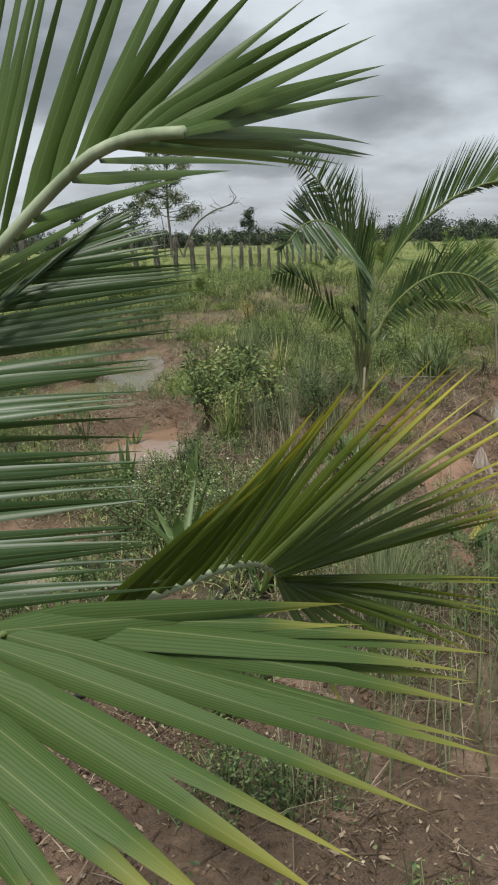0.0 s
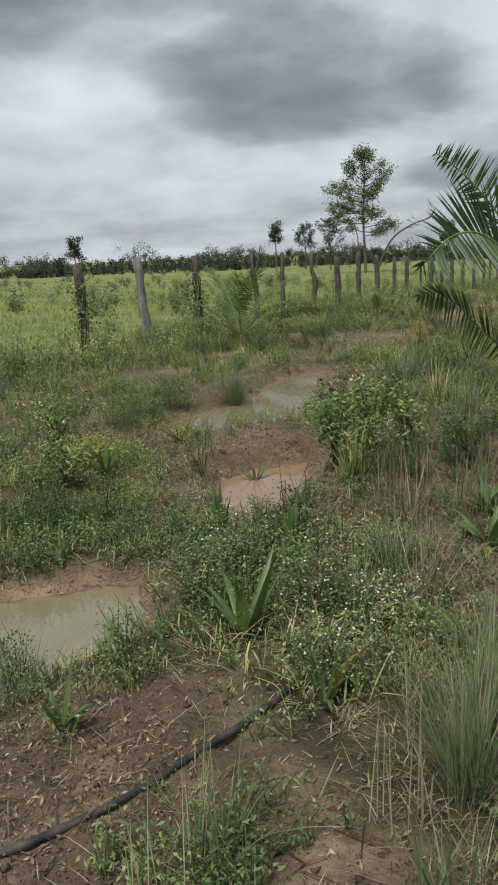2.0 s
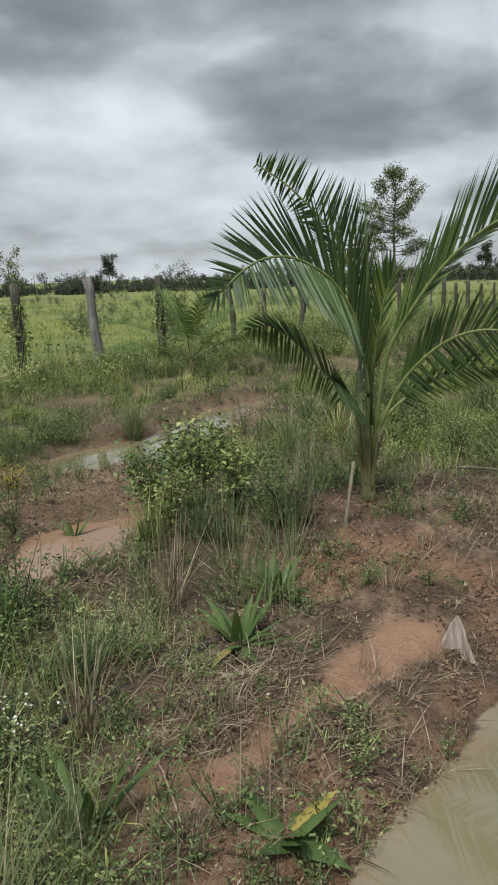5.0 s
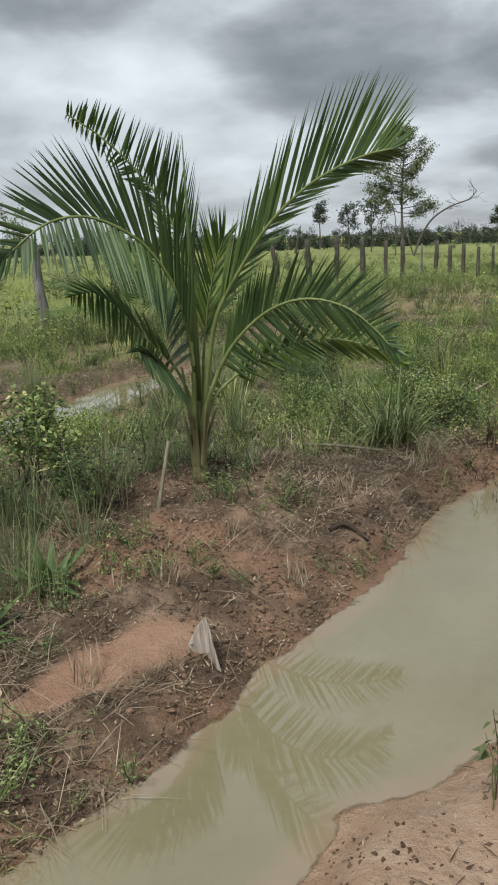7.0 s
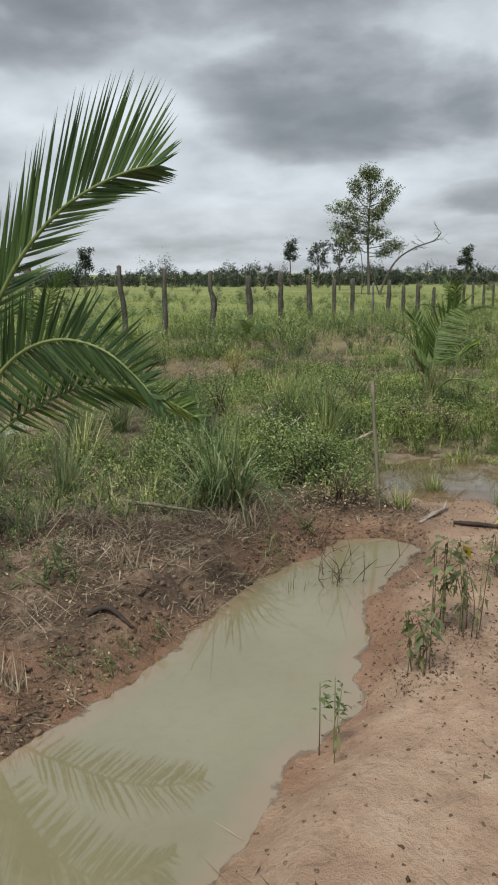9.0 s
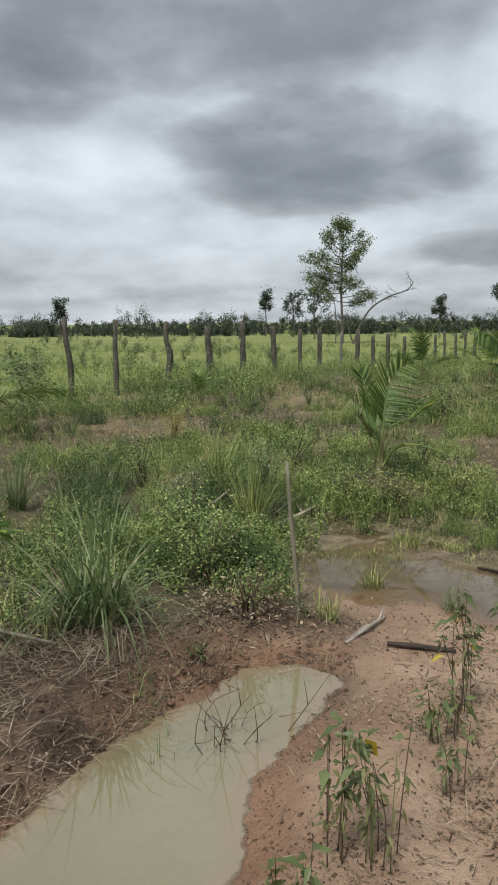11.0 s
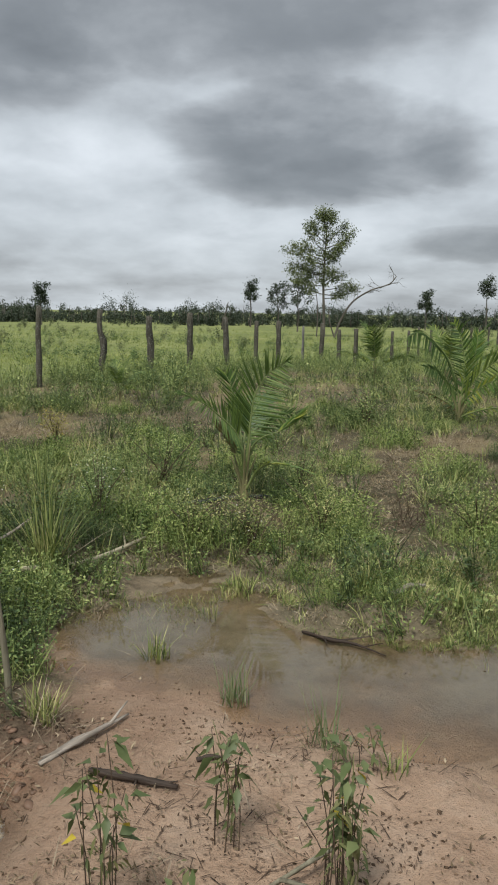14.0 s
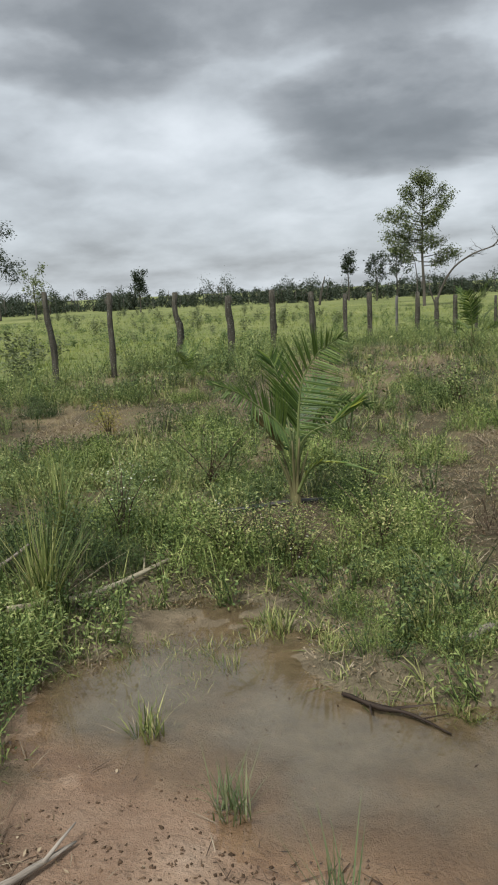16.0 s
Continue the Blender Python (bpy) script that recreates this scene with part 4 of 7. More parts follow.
def build_palm_by_trench():
    """The young palm on the mound; x across, y away, z up, seen from the trench."""
    rng = np.random.default_rng(5)
    palm = empty("coconut_palm", pose(*PALM_AT, on_ground(*PALM_AT), 0, 0, 10.2) @ Matrix.Scale(0.955, 4))
    tagged(palm, "young coconut palm with arching green fronds on a muddy mound", "palm", group="young coconut palms")
    add_stem(palm, 0.55, 0.045, rng, 9)
    # the wide frond that leans out to the west and over
    plume(palm, [(-0.01, -0.03, 0.79), (-0.08, -0.08, 1.155), (-0.22, -0.15, 1.39), (-0.38, -0.22, 1.51), (-0.54, -0.28, 1.56), (-0.72, -0.36, 1.52), (-0.93, -0.45, 1.35)],
          [(0.05, -0.15, 0.5), (0.03, -0.2, 0.62), (-0.14, -0.16, 0.57), (-0.25, -0.14, 0.45), (-0.28, -0.14, 0.27), (-0.24, -0.14, 0.11), (-0.1, -0.08, -0.06)],
          [(-0.12, -0.3, -0.05), (-0.04, -0.36, -0.22), (0.10, -0.36, -0.38), (0.16, -0.33, -0.38), (0.15, -0.3, -0.34), (0.08, -0.24, -0.28), (-0.04, -0.1, -0.12)], 74, 0.022, M_PALM_DARK, rng, (0.25, -1, 0.1), base=0.011, foot=[(-0.01, -0.02, 0.1), (-0.01, -0.03, 0.45)])
    # the upright one behind it
    plume(palm, [(-0.01, 0.12, 1.2), (-0.12, 0.14, 1.575), (-0.275, 0.15, 1.80), (-0.475, 0.15, 2.00), (-0.65, 0.14, 2.12)],
          [(0.1, -0.1, 0.5), (0.1, -0.1, 0.42), (0.12, -0.08, 0.25), (0.09, -0.06, 0.17), (0.03, -0.04, 0.08)],
          [(-0.22, 0.12, 0.28), (-0.2, 0.15, 0.16), (-0.14, 0.12, 0.0), (-0.04, 0.1, -0.1), (-0.03, 0.06, -0.02)], 60, 0.020, M_PALM, rng, (0.5, -0.9, 0.1), base=0.010, foot=[(0.01, 0.03, 0.1), (0.02, 0.07, 0.6)])
    # the tall one that arches east
    plume(palm, [(0.145, 0.0, 1.0), (0.29, -0.05, 1.26), (0.45, -0.12, 1.49), (0.63, -0.2, 1.66), (0.80, -0.26, 1.76), (0.96, -0.32, 1.82), (1.08, -0.36, 1.84)],
          [(0.10, -0.1, 0.5), (0.12, -0.12, 0.53), (0.14, -0.12, 0.52), (0.16, -0.12, 0.52), (0.2, -0.12, 0.46), (0.22, -0.1, 0.33), (0.12, -0.04, 0.05)],
          [(0.12, 0.16, 0.1), (0.22, 0.2, 0.12), (0.24, 0.2, 0.08), (0.26, 0.18, 0.03), (0.22, 0.14, -0.04), (0.10, 0.06, -0.02)], 72, 0.020, M_PALM, rng, (-0.3, -1, 0.1), base=0.012, foot=[(0.02, 0.0, 0.1), (0.05, 0.02, 0.45), (0.08, 0.02, 0.7)])
    # the low eastern pair, leaflets hanging
    plume(palm, [(0.17, -0.1, 0.735), (0.30, -0.17, 0.92), (0.46, -0.25, 1.05), (0.64, -0.32, 1.10), (0.83, -0.4, 1.06), (0.98, -0.46, 0.945), (1.08, -0.5, 0.83)],
          [(0.06, -0.1, 0.3), (0.06, -0.12, 0.36), (0.08, -0.12, 0.32), (0.16, -0.12, 0.26), (0.2, -0.12, 0.17), (0.14, -0.08, 0.06), (0.03, -0.04, -0.05)],
          [(0.14, 0.0, -0.1), (0.18, 0.02, -0.18), (0.2, 0.03, -0.24), (0.2, 0.02, -0.24), (0.18, 0.0, -0.22), (0.1, -0.02, -0.16), (0.02, -0.02, -0.08)], 64, 0.021, M_PALM_DARK, rng, (-0.1, -1, 0.3), base=0.010, foot=[(0.02, -0.01, 0.1), (0.04, -0.03, 0.4)])
    plume(palm, [(0.25, 0.12, 0.63), (0.43, 0.14, 0.735), (0.64, 0.12, 0.82), (0.85, 0.06, 0.83), (1.06, -0.02, 0.78), (1.22, -0.1, 0.70)],
          [(0.04, -0.08, 0.16), (0.1, -0.1, 0.24), (0.14, -0.1, 0.2), (0.16, -0.1, 0.12), (0.08, -0.05, 0.0)],
          [(0.12, 0.05, -0.08), (0.18, 0.06, -0.12), (0.2, 0.06, -0.14), (0.16, 0.04, -0.14), (0.04, 0.02, -0.05)], 56, 0.020, M_PALM_YOUNG, rng, (-0.1, -0.8, 0.6), base=0.009, foot=[(0.01, 0.02, 0.1), (0.08, 0.08, 0.45)])
    # young fronds in the heart
    plume(palm, [(0.06, 0.12, 0.84), (0.09, 0.15, 1.06), (0.14, 0.18, 1.28), (0.19, 0.2, 1.42)],
          [(-0.10, -0.04, 0.32), (-0.11, -0.04, 0.38), (-0.06, -0.04, 0.34), (0.02, -0.02, 0.2)],
          [(0.10, 0.04, 0.16), (0.13, 0.04, 0.18), (0.10, 0.04, 0.12)], 40, 0.016, M_PALM_YOUNG, rng, base=0.008, foot=[(0.01, 0.03, 0.1), (0.04, 0.1, 0.6)])
    # low western fronds, half hidden
    plume(palm, [(-0.12, 0.1, 0.68), (-0.3, 0.17, 0.87), (-0.46, 0.22, 1.05), (-0.6, 0.25, 1.14), (-0.74, 0.27, 1.12)],
          [(-0.06, -0.08, 0.2), (-0.1, -0.1, 0.26), (-0.14, -0.1, 0.2), (-0.14, -0.08, 0.08), (-0.06, -0.03, 0.0)],
          [(-0.08, 0.06, -0.1), (-0.04, 0.06, -0.2), (-0.02, 0.06, -0.24), (-0.02, 0.05, -0.22), (-0.02, 0.02, -0.08)], 54, 0.019, M_PALM, rng, (0.3, -0.8, 0.6), base=0.009, foot=[(-0.01, 0.01, 0.1), (-0.03, 0.04, 0.45)])
    plume(palm, [(-0.12, -0.16, 0.68), (-0.2, -0.25, 0.8), (-0.27, -0.33, 0.86)],
          [(-0.05, -0.1, 0.12), (-0.08, -0.14, 0.1), (-0.06, -0.12, 0.0)],
          [(0.12, -0.04, -0.18), (0.12, -0.04, -0.24), (0.05, -0.04, -0.16)], 36, 0.018, M_PALM_DARK, rng, (0.3, -0.8, 0.6), base=0.008, foot=[(-0.01, -0.01, 0.1), (-0.03, -0.06, 0.42)])
    spear = Pile().add(*tube([(0.02, 0.0, 0.5), (0.01, 0, 1.0), (0.0, 0.01, 1.5), (-0.01, 0.02, 1.98)], [0.016, 0.018, 0.012, 0.002], 6))
    part("unopened_leaf", spear.mesh("unopened_leaf", M_PALM), palm, "folded green spear leaf")


def build_palm_behind_pool():
    rng = np.random.default_rng(9)
    palm = empty("coconut_palm", pose(*PALM2_AT, on_ground(*PALM2_AT), 0, 0, 6.5))
    tagged(palm, "small coconut palm with one broad upright frond among weeds", "palm", group="young coconut palms")
    add_stem(palm, 0.36, 0.036, rng, 6)
    # the broad upright frond
    plume(palm, [(0.035, 0.0, 0.50), (0.04, 0.0, 0.6), (0.05, 0.01, 0.7), (0.08, 0.02, 0.86), (0.18, 0.03, 1.02), (0.33, 0.03, 1.12)],
          [(-0.10, -0.05, 0.17), (-0.2, -0.08, 0.22), (-0.2, -0.1, 0.28), (-0.13, -0.1, 0.3), (0.0, -0.1, 0.22), (0.06, -0.02, 0.03)],
          [(0.16, -0.05, -0.02), (0.28, -0.08, -0.03), (0.33, -0.1, -0.03), (0.31, -0.12, -0.05), (0.2, -0.1, -0.09), (0.04, -0.02, -0.03)], 58, 0.0125, M_PALM_MID, rng, (-0.1, -1, 0.1), base=0.008, foot=[(0, 0, 0.1), (0.02, 0, 0.3)])
    # one leaning west, leaflets held up
    plume(palm, [(-0.05, -0.05, 0.52), (-0.1, -0.07, 0.6), (-0.18, -0.1, 0.68), (-0.32, -0.16, 0.80), (-0.48, -0.22, 0.88)],
          [(0.05, -0.05, 0.26), (0.02, -0.06, 0.27), (-0.04, -0.06, 0.2), (-0.1, -0.05, 0.09), (-0.06, -0.02, 0.02)],
          [(0.04, -0.04, -0.1), (0.06, -0.05, -0.17), (0.02, -0.06, -0.16), (-0.06, -0.04, -0.08), (-0.06, -0.02, 0.0)], 42, 0.0125, M_PALM_MID, rng, (0.2, -0.9, 0.4), base=0.008, foot=[(0, 0, 0.1), (-0.01, -0.02, 0.34)])
    # a frond still half folded, browned along its edge
    plume(palm, [(-0.06, -0.05, 0.40), (-0.1, -0.06, 0.47), (-0.15, -0.08, 0.54), (-0.2, -0.1, 0.6)],
          [(-0.02, -0.02, 0.09), (-0.03, -0.02, 0.11), (-0.05, -0.02, 0.1)],
          [(-0.06, -0.02, 0.05), (-0.06, -0.02, 0.06), (-0.05, -0.02, 0.08)], 16, 0.022, M_PALM_OLD, rng, (0.2, -1, 0.2), "half folded frond, brown along its edge", base=0.005)
    # eastern fronds: a yellowing undivided one, thinner ones behind
    plume(palm, [(0.26, -0.11, 0.58), (0.32, -0.13, 0.63), (0.38, -0.15, 0.69)],
          [(0.10, 0, 0.12), (0.12, -0.02, 0.12), (0.13, -0.02, 0.1)],
          [(0.12, 0, 0.07), (0.14, -0.02, 0.08), (0.12, -0.02, 0.08)], 14, 0.022, M_PALM_PALE, rng, (-0.2, -0.9, 0.4), "yellowing undivided frond", base=0.006, foot=[(0, 0, 0.15), (0.05, -0.03, 0.42), (0.14, -0.08, 0.53)])
    plume(palm, [(0.12, 0.12, 0.52), (0.18, 0.16, 0.58), (0.28, 0.22, 0.66), (0.42, 0.3, 0.68), (0.52, 0.35, 0.62)],
          [(0.06, -0.04, 0.14), (0.1, -0.04, 0.14), (0.1, -0.04, 0.06), (0.05, -0.02, 0.0)],
          [(0.08, 0.02, -0.08), (0.1, 0.02, -0.12), (0.06, 0.02, -0.1), (0.02, 0.0, -0.04)], 22, 0.016, M_PALM_MID, rng, (-0.2, -0.8, 0.5), base=0.005)
    plume(palm, [(-0.04, 0.14, 0.58), (-0.08, 0.2, 0.74), (-0.12, 0.26, 0.9), (-0.16, 0.3, 0.98)],
          [(-0.1, -0.05, 0.14), (-0.14, -0.05, 0.14), (-0.1, -0.04, 0.08)], [(0.08, 0.02, 0.16), (0.08, 0.02, 0.16), (0.02, 0.02, 0.1)], 22, 0.016, M_PALM_YOUNG, rng, (0.1, -1, 0.2), base=0.005)
    add_frond(palm, [(0.02, -0.02, 0.1), (0.1, -0.08, 0.26), (0.2, -0.16, 0.34), (0.36, -0.24, 0.34), (0.56, -0.3, 0.28)], (0, 0, 1.0), 0.10, 14, rng, M_PALM_PALE, "yellow dying frond bent to the ground", open_lo=14, open_hi=8, width=0.034)
    add_frond(palm, [(0.01, 0.03, 0.25), (0.0, 0.15, 0.5), (0.1, 0.4, 0.72), (0.2, 0.6, 0.78)], (0, -0.6, 0.8), 0.3, 28, rng, width=0.022)


def build_palm_in_weeds():
    """The wider young palm farther off, its fronds arching to both sides."""
    rng = np.random.default_rng(21)
    palm = tagged(empty("coconut_palm", pose(PALM3_AT[0], PALM3_AT[1], on_ground(*PALM3_AT), 0, 0, -10)), "young coconut palm with spreading fronds in the weeds", "palm", group="young coconut palms")
    add_stem(palm, 0.42, 0.05, rng, 6)
    plume(palm, [(-0.02, 0, 0.4), (-0.16, -0.02, 0.87), (-0.38, -0.06, 1.16), (-0.6, -0.1, 1.34), (-0.76, -0.12, 1.26)], [(-0.05, -0.1, 0.3), (-0.16, -0.1, 0.18), (-0.16, -0.06, 0.02), (-0.05, 0, -0.1)],
          [(-0.1, 0, -0.1), (-0.06, 0, -0.3), (-0.02, 0, -0.34), (-0.02, 0, -0.18)], 30, 0.026, M_PALM, rng)
    plume(palm, [(0.02, 0.03, 0.4), (0.05, 0.06, 0.8), (-0.02, 0.1, 1.2), (-0.13, 0.12, 1.44)], [(0.16, -0.1, 0.2), (0.2, -0.1, 0.25), (0.12, -0.06, 0.2), (0.0, 0, 0.1)], [(-0.2, 0, 0.15), (-0.26, 0, 0.1), (-0.2, 0, 0.02), (-0.08, 0, 0.02)], 30, 0.026, M_PALM_YOUNG, rng)
    plume(palm, [(0.05, -0.02, 0.36), (0.235, -0.05, 0.69), (0.45, -0.1, 0.9), (0.7, -0.15, 1.0), (0.98, -0.2, 0.99)], [(0.02, -0.1, 0.32), (0.06, -0.1, 0.4), (0.16, -0.1, 0.32), (0.16, -0.05, 0.12), (0.06, 0, 0.0)],
          [(0.14, 0.0, -0.06), (0.22, 0, -0.12), (0.2, 0, -0.16), (0.12, 0, -0.14), (0.04, 0, -0.04)], 34, 0.026, M_PALM_YOUNG, rng)
    plume(palm, [(0.06, 0.05, 0.5), (0.16, 0.1, 0.9), (0.2, 0.12, 1.15), (0.2, 0.12, 1.3)], [(-0.1, -0.05, 0.22), (-0.1, -0.05, 0.2), (-0.03, 0, 0.1)], [(0.16, 0, 0.16), (0.18, 0, 0.14), (0.1, 0, 0.08)], 24, 0.026, M_PALM_PALE, rng)
    plume(palm, [(0.06, -0.04, 0.33), (0.34, -0.1, 0.58), (0.6, -0.16, 0.69), (0.82, -0.2, 0.64)], [(0.04, -0.06, 0.18), (0.12, -0.06, 0.18), (0.12, -0.04, 0.06)], [(0.12, 0, -0.12), (0.1, 0, -0.18), (0.04, 0, -0.08)], 24, 0.026, M_PALM_PALE, rng)
    plume(palm, [(-0.05, -0.02, 0.3), (-0.2, -0.08, 0.58), (-0.34, -0.12, 0.76), (-0.5, -0.16, 0.82)], [(-0.02, -0.06, 0.2), (-0.1, -0.06, 0.16), (-0.1, -0.03, 0.02)], [(-0.06, 0, -0.12), (-0.03, 0, -0.2), (-0.02, 0, -0.1)], 24, 0.026, M_PALM, rng)
    plume(palm, [(-0.04, 0, 0.2), (-0.25, -0.05, 0.34), (-0.45, -0.08, 0.44), (-0.6, -0.1, 0.46)], [(-0.05, 0, 0.05), (-0.08, 0, 0.04), (-0.08, 0, 0.0)], [(-0.06, 0, -0.03), (-0.08, 0, -0.03), (-0.06, 0, -0.02)], 10, 0.03, M_PALM_OLD, rng, label="dead brown frond")
    plume(palm, [(0.05, -0.03, 0.1), (0.27, -0.1, 0.2), (0.56, -0.2, 0.27), (0.89, -0.28, 0.22)], [(0.08, -0.03, 0.08), (0.12, -0.03, 0.06), (0.08, -0.02, 0.0)], [(0.1, 0, -0.06), (0.1, 0, -0.08), (0.05, 0, -0.05)], 18, 0.024, M_PALM_PALE, rng)


def build_palm_at_start():
    """The palm whose fronds hang round the eye at the beginning; its stem stands to the west."""
    rng = np.random.default_rng(12)
    bx, by = -3.08, -2.98
    g = on_ground(bx, by)
    palm = empty("coconut_palm", pose(bx, by, g))
    tagged(palm, "coconut palm with large overhanging green fronds, some yellow at the tips", "palm", group="young coconut palms")
    add_stem(palm, 0.7, 0.09, rng, 9)

    fan_frond(palm, local(palm, [(-3.06, -2.96, 0.6), (-3.04, -2.97, 1.0)]), pairs(palm, [((-2.806, -2.704, 1.457), (-2.632, -2.647, 2.034)), ((-2.671, -2.794, 1.582), (-2.544, -2.823, 1.929)), ((-2.584, -2.882, 1.651), (-2.461, -2.914, 1.866)), ((-2.541, -2.946, 1.668), (-2.387, -2.946, 1.786)), ((-2.509, -2.992, 1.669), (-2.302, -2.934, 1.76)), ((-2.49, -3.016, 1.667), (-2.231, -2.71, 1.736))]),
              pairs(palm, [((-2.807, -2.706, 1.451), (-2.653, -2.667, 1.56)), ((-2.671, -2.796, 1.576), (-2.512, -2.663, 1.648)), ((-2.584, -2.883, 1.647), (-2.396, -2.622, 1.666)), ((-2.531, -2.947, 1.668), (-2.214, -2.435, 1.68)), ((-2.504, -2.993, 1.667), (-2.242, -2.718, 1.664)), ((-2.488, -3.017, 1.666), (-2.192, -2.537, 1.702))]), 23, 14, (0.2, -1.0, 0.25), 0.0150, M_PALM_MID, rng, base=0.011, bias=1.5, rib=M_RIB_PALE)
    fan_frond(palm, local(palm, [(-3.07, -2.94, 0.6), (-3.0, -3.0, 0.9)]), pairs(palm, [((-2.785, -3.177, 1.344), (-2.525, -3.21, 1.357)), ((-2.775, -3.108, 1.371), (-2.527, -3.12, 1.38)), ((-2.774, -2.995, 1.404), (-2.527, -2.998, 1.405)), ((-2.768, -2.84, 1.438), (-2.527, -2.819, 1.447)), ((-2.745, -2.644, 1.48), (-2.446, -2.583, 1.512)), ((-2.688, -2.512, 1.532), (-2.433, -2.523, 1.547)), ((-2.607, -2.488, 1.587), (-2.517, -2.489, 1.63))]),
              pairs(palm, [((-2.768, -2.839, 1.441), (-2.66, -2.719, 1.555)), ((-2.745, -2.644, 1.481), (-2.618, -2.561, 1.584)), ((-2.688, -2.512, 1.534), (-2.557, -2.486, 1.621)), ((-2.607, -2.488, 1.588), (-2.524, -2.466, 1.636))]), 58, 18, (0.0, -1.0, 0.3), 0.0115, M_PALM_DARK, rng, base=0.005)
    fan_frond(palm, local(palm, [(-3.06, -3.0, 0.55), (-2.95, -3.15, 0.95)]), pairs(palm, [((-2.581, -3.172, 1.339), (-2.49, -3.207, 1.426)), ((-2.551, -3.153, 1.339), (-2.463, -3.203, 1.446)), ((-2.521, -3.134, 1.34), (-2.432, -3.189, 1.468)), ((-2.492, -3.106, 1.337), (-2.409, -3.176, 1.481)), ((-2.471, -3.087, 1.333), (-2.381, -3.153, 1.498)), ((-2.449, -3.051, 1.317), (-2.271, -3.068, 1.491)), ((-2.435, -3.016, 1.297), (-2.23, -2.988, 1.452)), ((-2.424, -2.99, 1.281), (-2.145, -2.952, 1.409)), ((-2.415, -2.964, 1.265), (-2.122, -2.915, 1.318)), ((-2.409, -2.946, 1.254), (-2.105, -2.887, 1.273))]),
              pairs(palm, [((-2.413, -2.955, 1.257), (-2.348, -3.015, 1.122)), ((-2.41, -2.947, 1.251), (-2.257, -2.939, 1.117)), ((-2.408, -2.942, 1.249), (-2.183, -2.956, 1.146)), ((-2.407, -2.942, 1.25), (-2.161, -2.967, 1.19)), ((-2.407, -2.942, 1.25), (-2.159, -2.977, 1.23)), ((-2.407, -2.942, 1.25), (-2.149, -2.973, 1.249))]), 32, 12, (0.1, -0.8, 0.6), 0.0105, M_PALM_EDGE, rng, "green frond with yellow leaflet tips", base=0.005, rib=M_RIB_PALE)
    fan_frond(palm, local(palm, [(-3.07, -3.02, 0.55), (-2.98, -3.14, 0.9)]), pairs(palm, [((-2.639, -3.375, 1.393), (-2.576, -3.437, 1.343)), ((-2.631, -3.366, 1.401), (-2.541, -3.442, 1.344)), ((-2.624, -3.354, 1.409), (-2.495, -3.439, 1.34)), ((-2.618, -3.335, 1.41), (-2.448, -3.426, 1.344)), ((-2.61, -3.317, 1.41), (-2.384, -3.37, 1.332)), ((-2.604, -3.308, 1.409), (-2.361, -3.335, 1.325)), ((-2.6, -3.3, 1.406), (-2.358, -3.315, 1.332)), ((-2.597, -3.3, 1.407), (-2.358, -3.299, 1.352))]),
              pairs(palm, [((-2.61, -3.317, 1.412), (-2.449, -3.277, 1.386)), ((-2.603, -3.299, 1.407), (-2.422, -3.274, 1.379)), ((-2.597, -3.3, 1.408), (-2.34, -3.276, 1.343))]), 13, 6, (0.1, -0.75, 0.65), 0.0185, M_PALM_BLUE, rng, base=0.004)


build_palm_by_trench()
build_palm_behind_pool()
build_palm_at_start()
build_palm_in_weeds()
generic_palm(-3.52, 10.6, 1.35, 22, "small coconut palm beside the wheel track", 9, 1.5, pale=0, mat=M_PALM_MID)
generic_palm(3.7, 20.9, 1.35, 23, "small coconut palm near the fence", 7)
generic_palm(5.5, 21.6, 1.4, 24, "small coconut palm near the fence", 7)
generic_palm(9.0, 22.2, 1.3, 25, "small coconut palm in rough grass", 7)
generic_palm(-0.95, 15.0, 0.75, 26, "very small coconut palm in rough grass", 6)
generic_palm(7.2, 28.0, 1.5, 27, "small coconut palm in rough grass", 7)


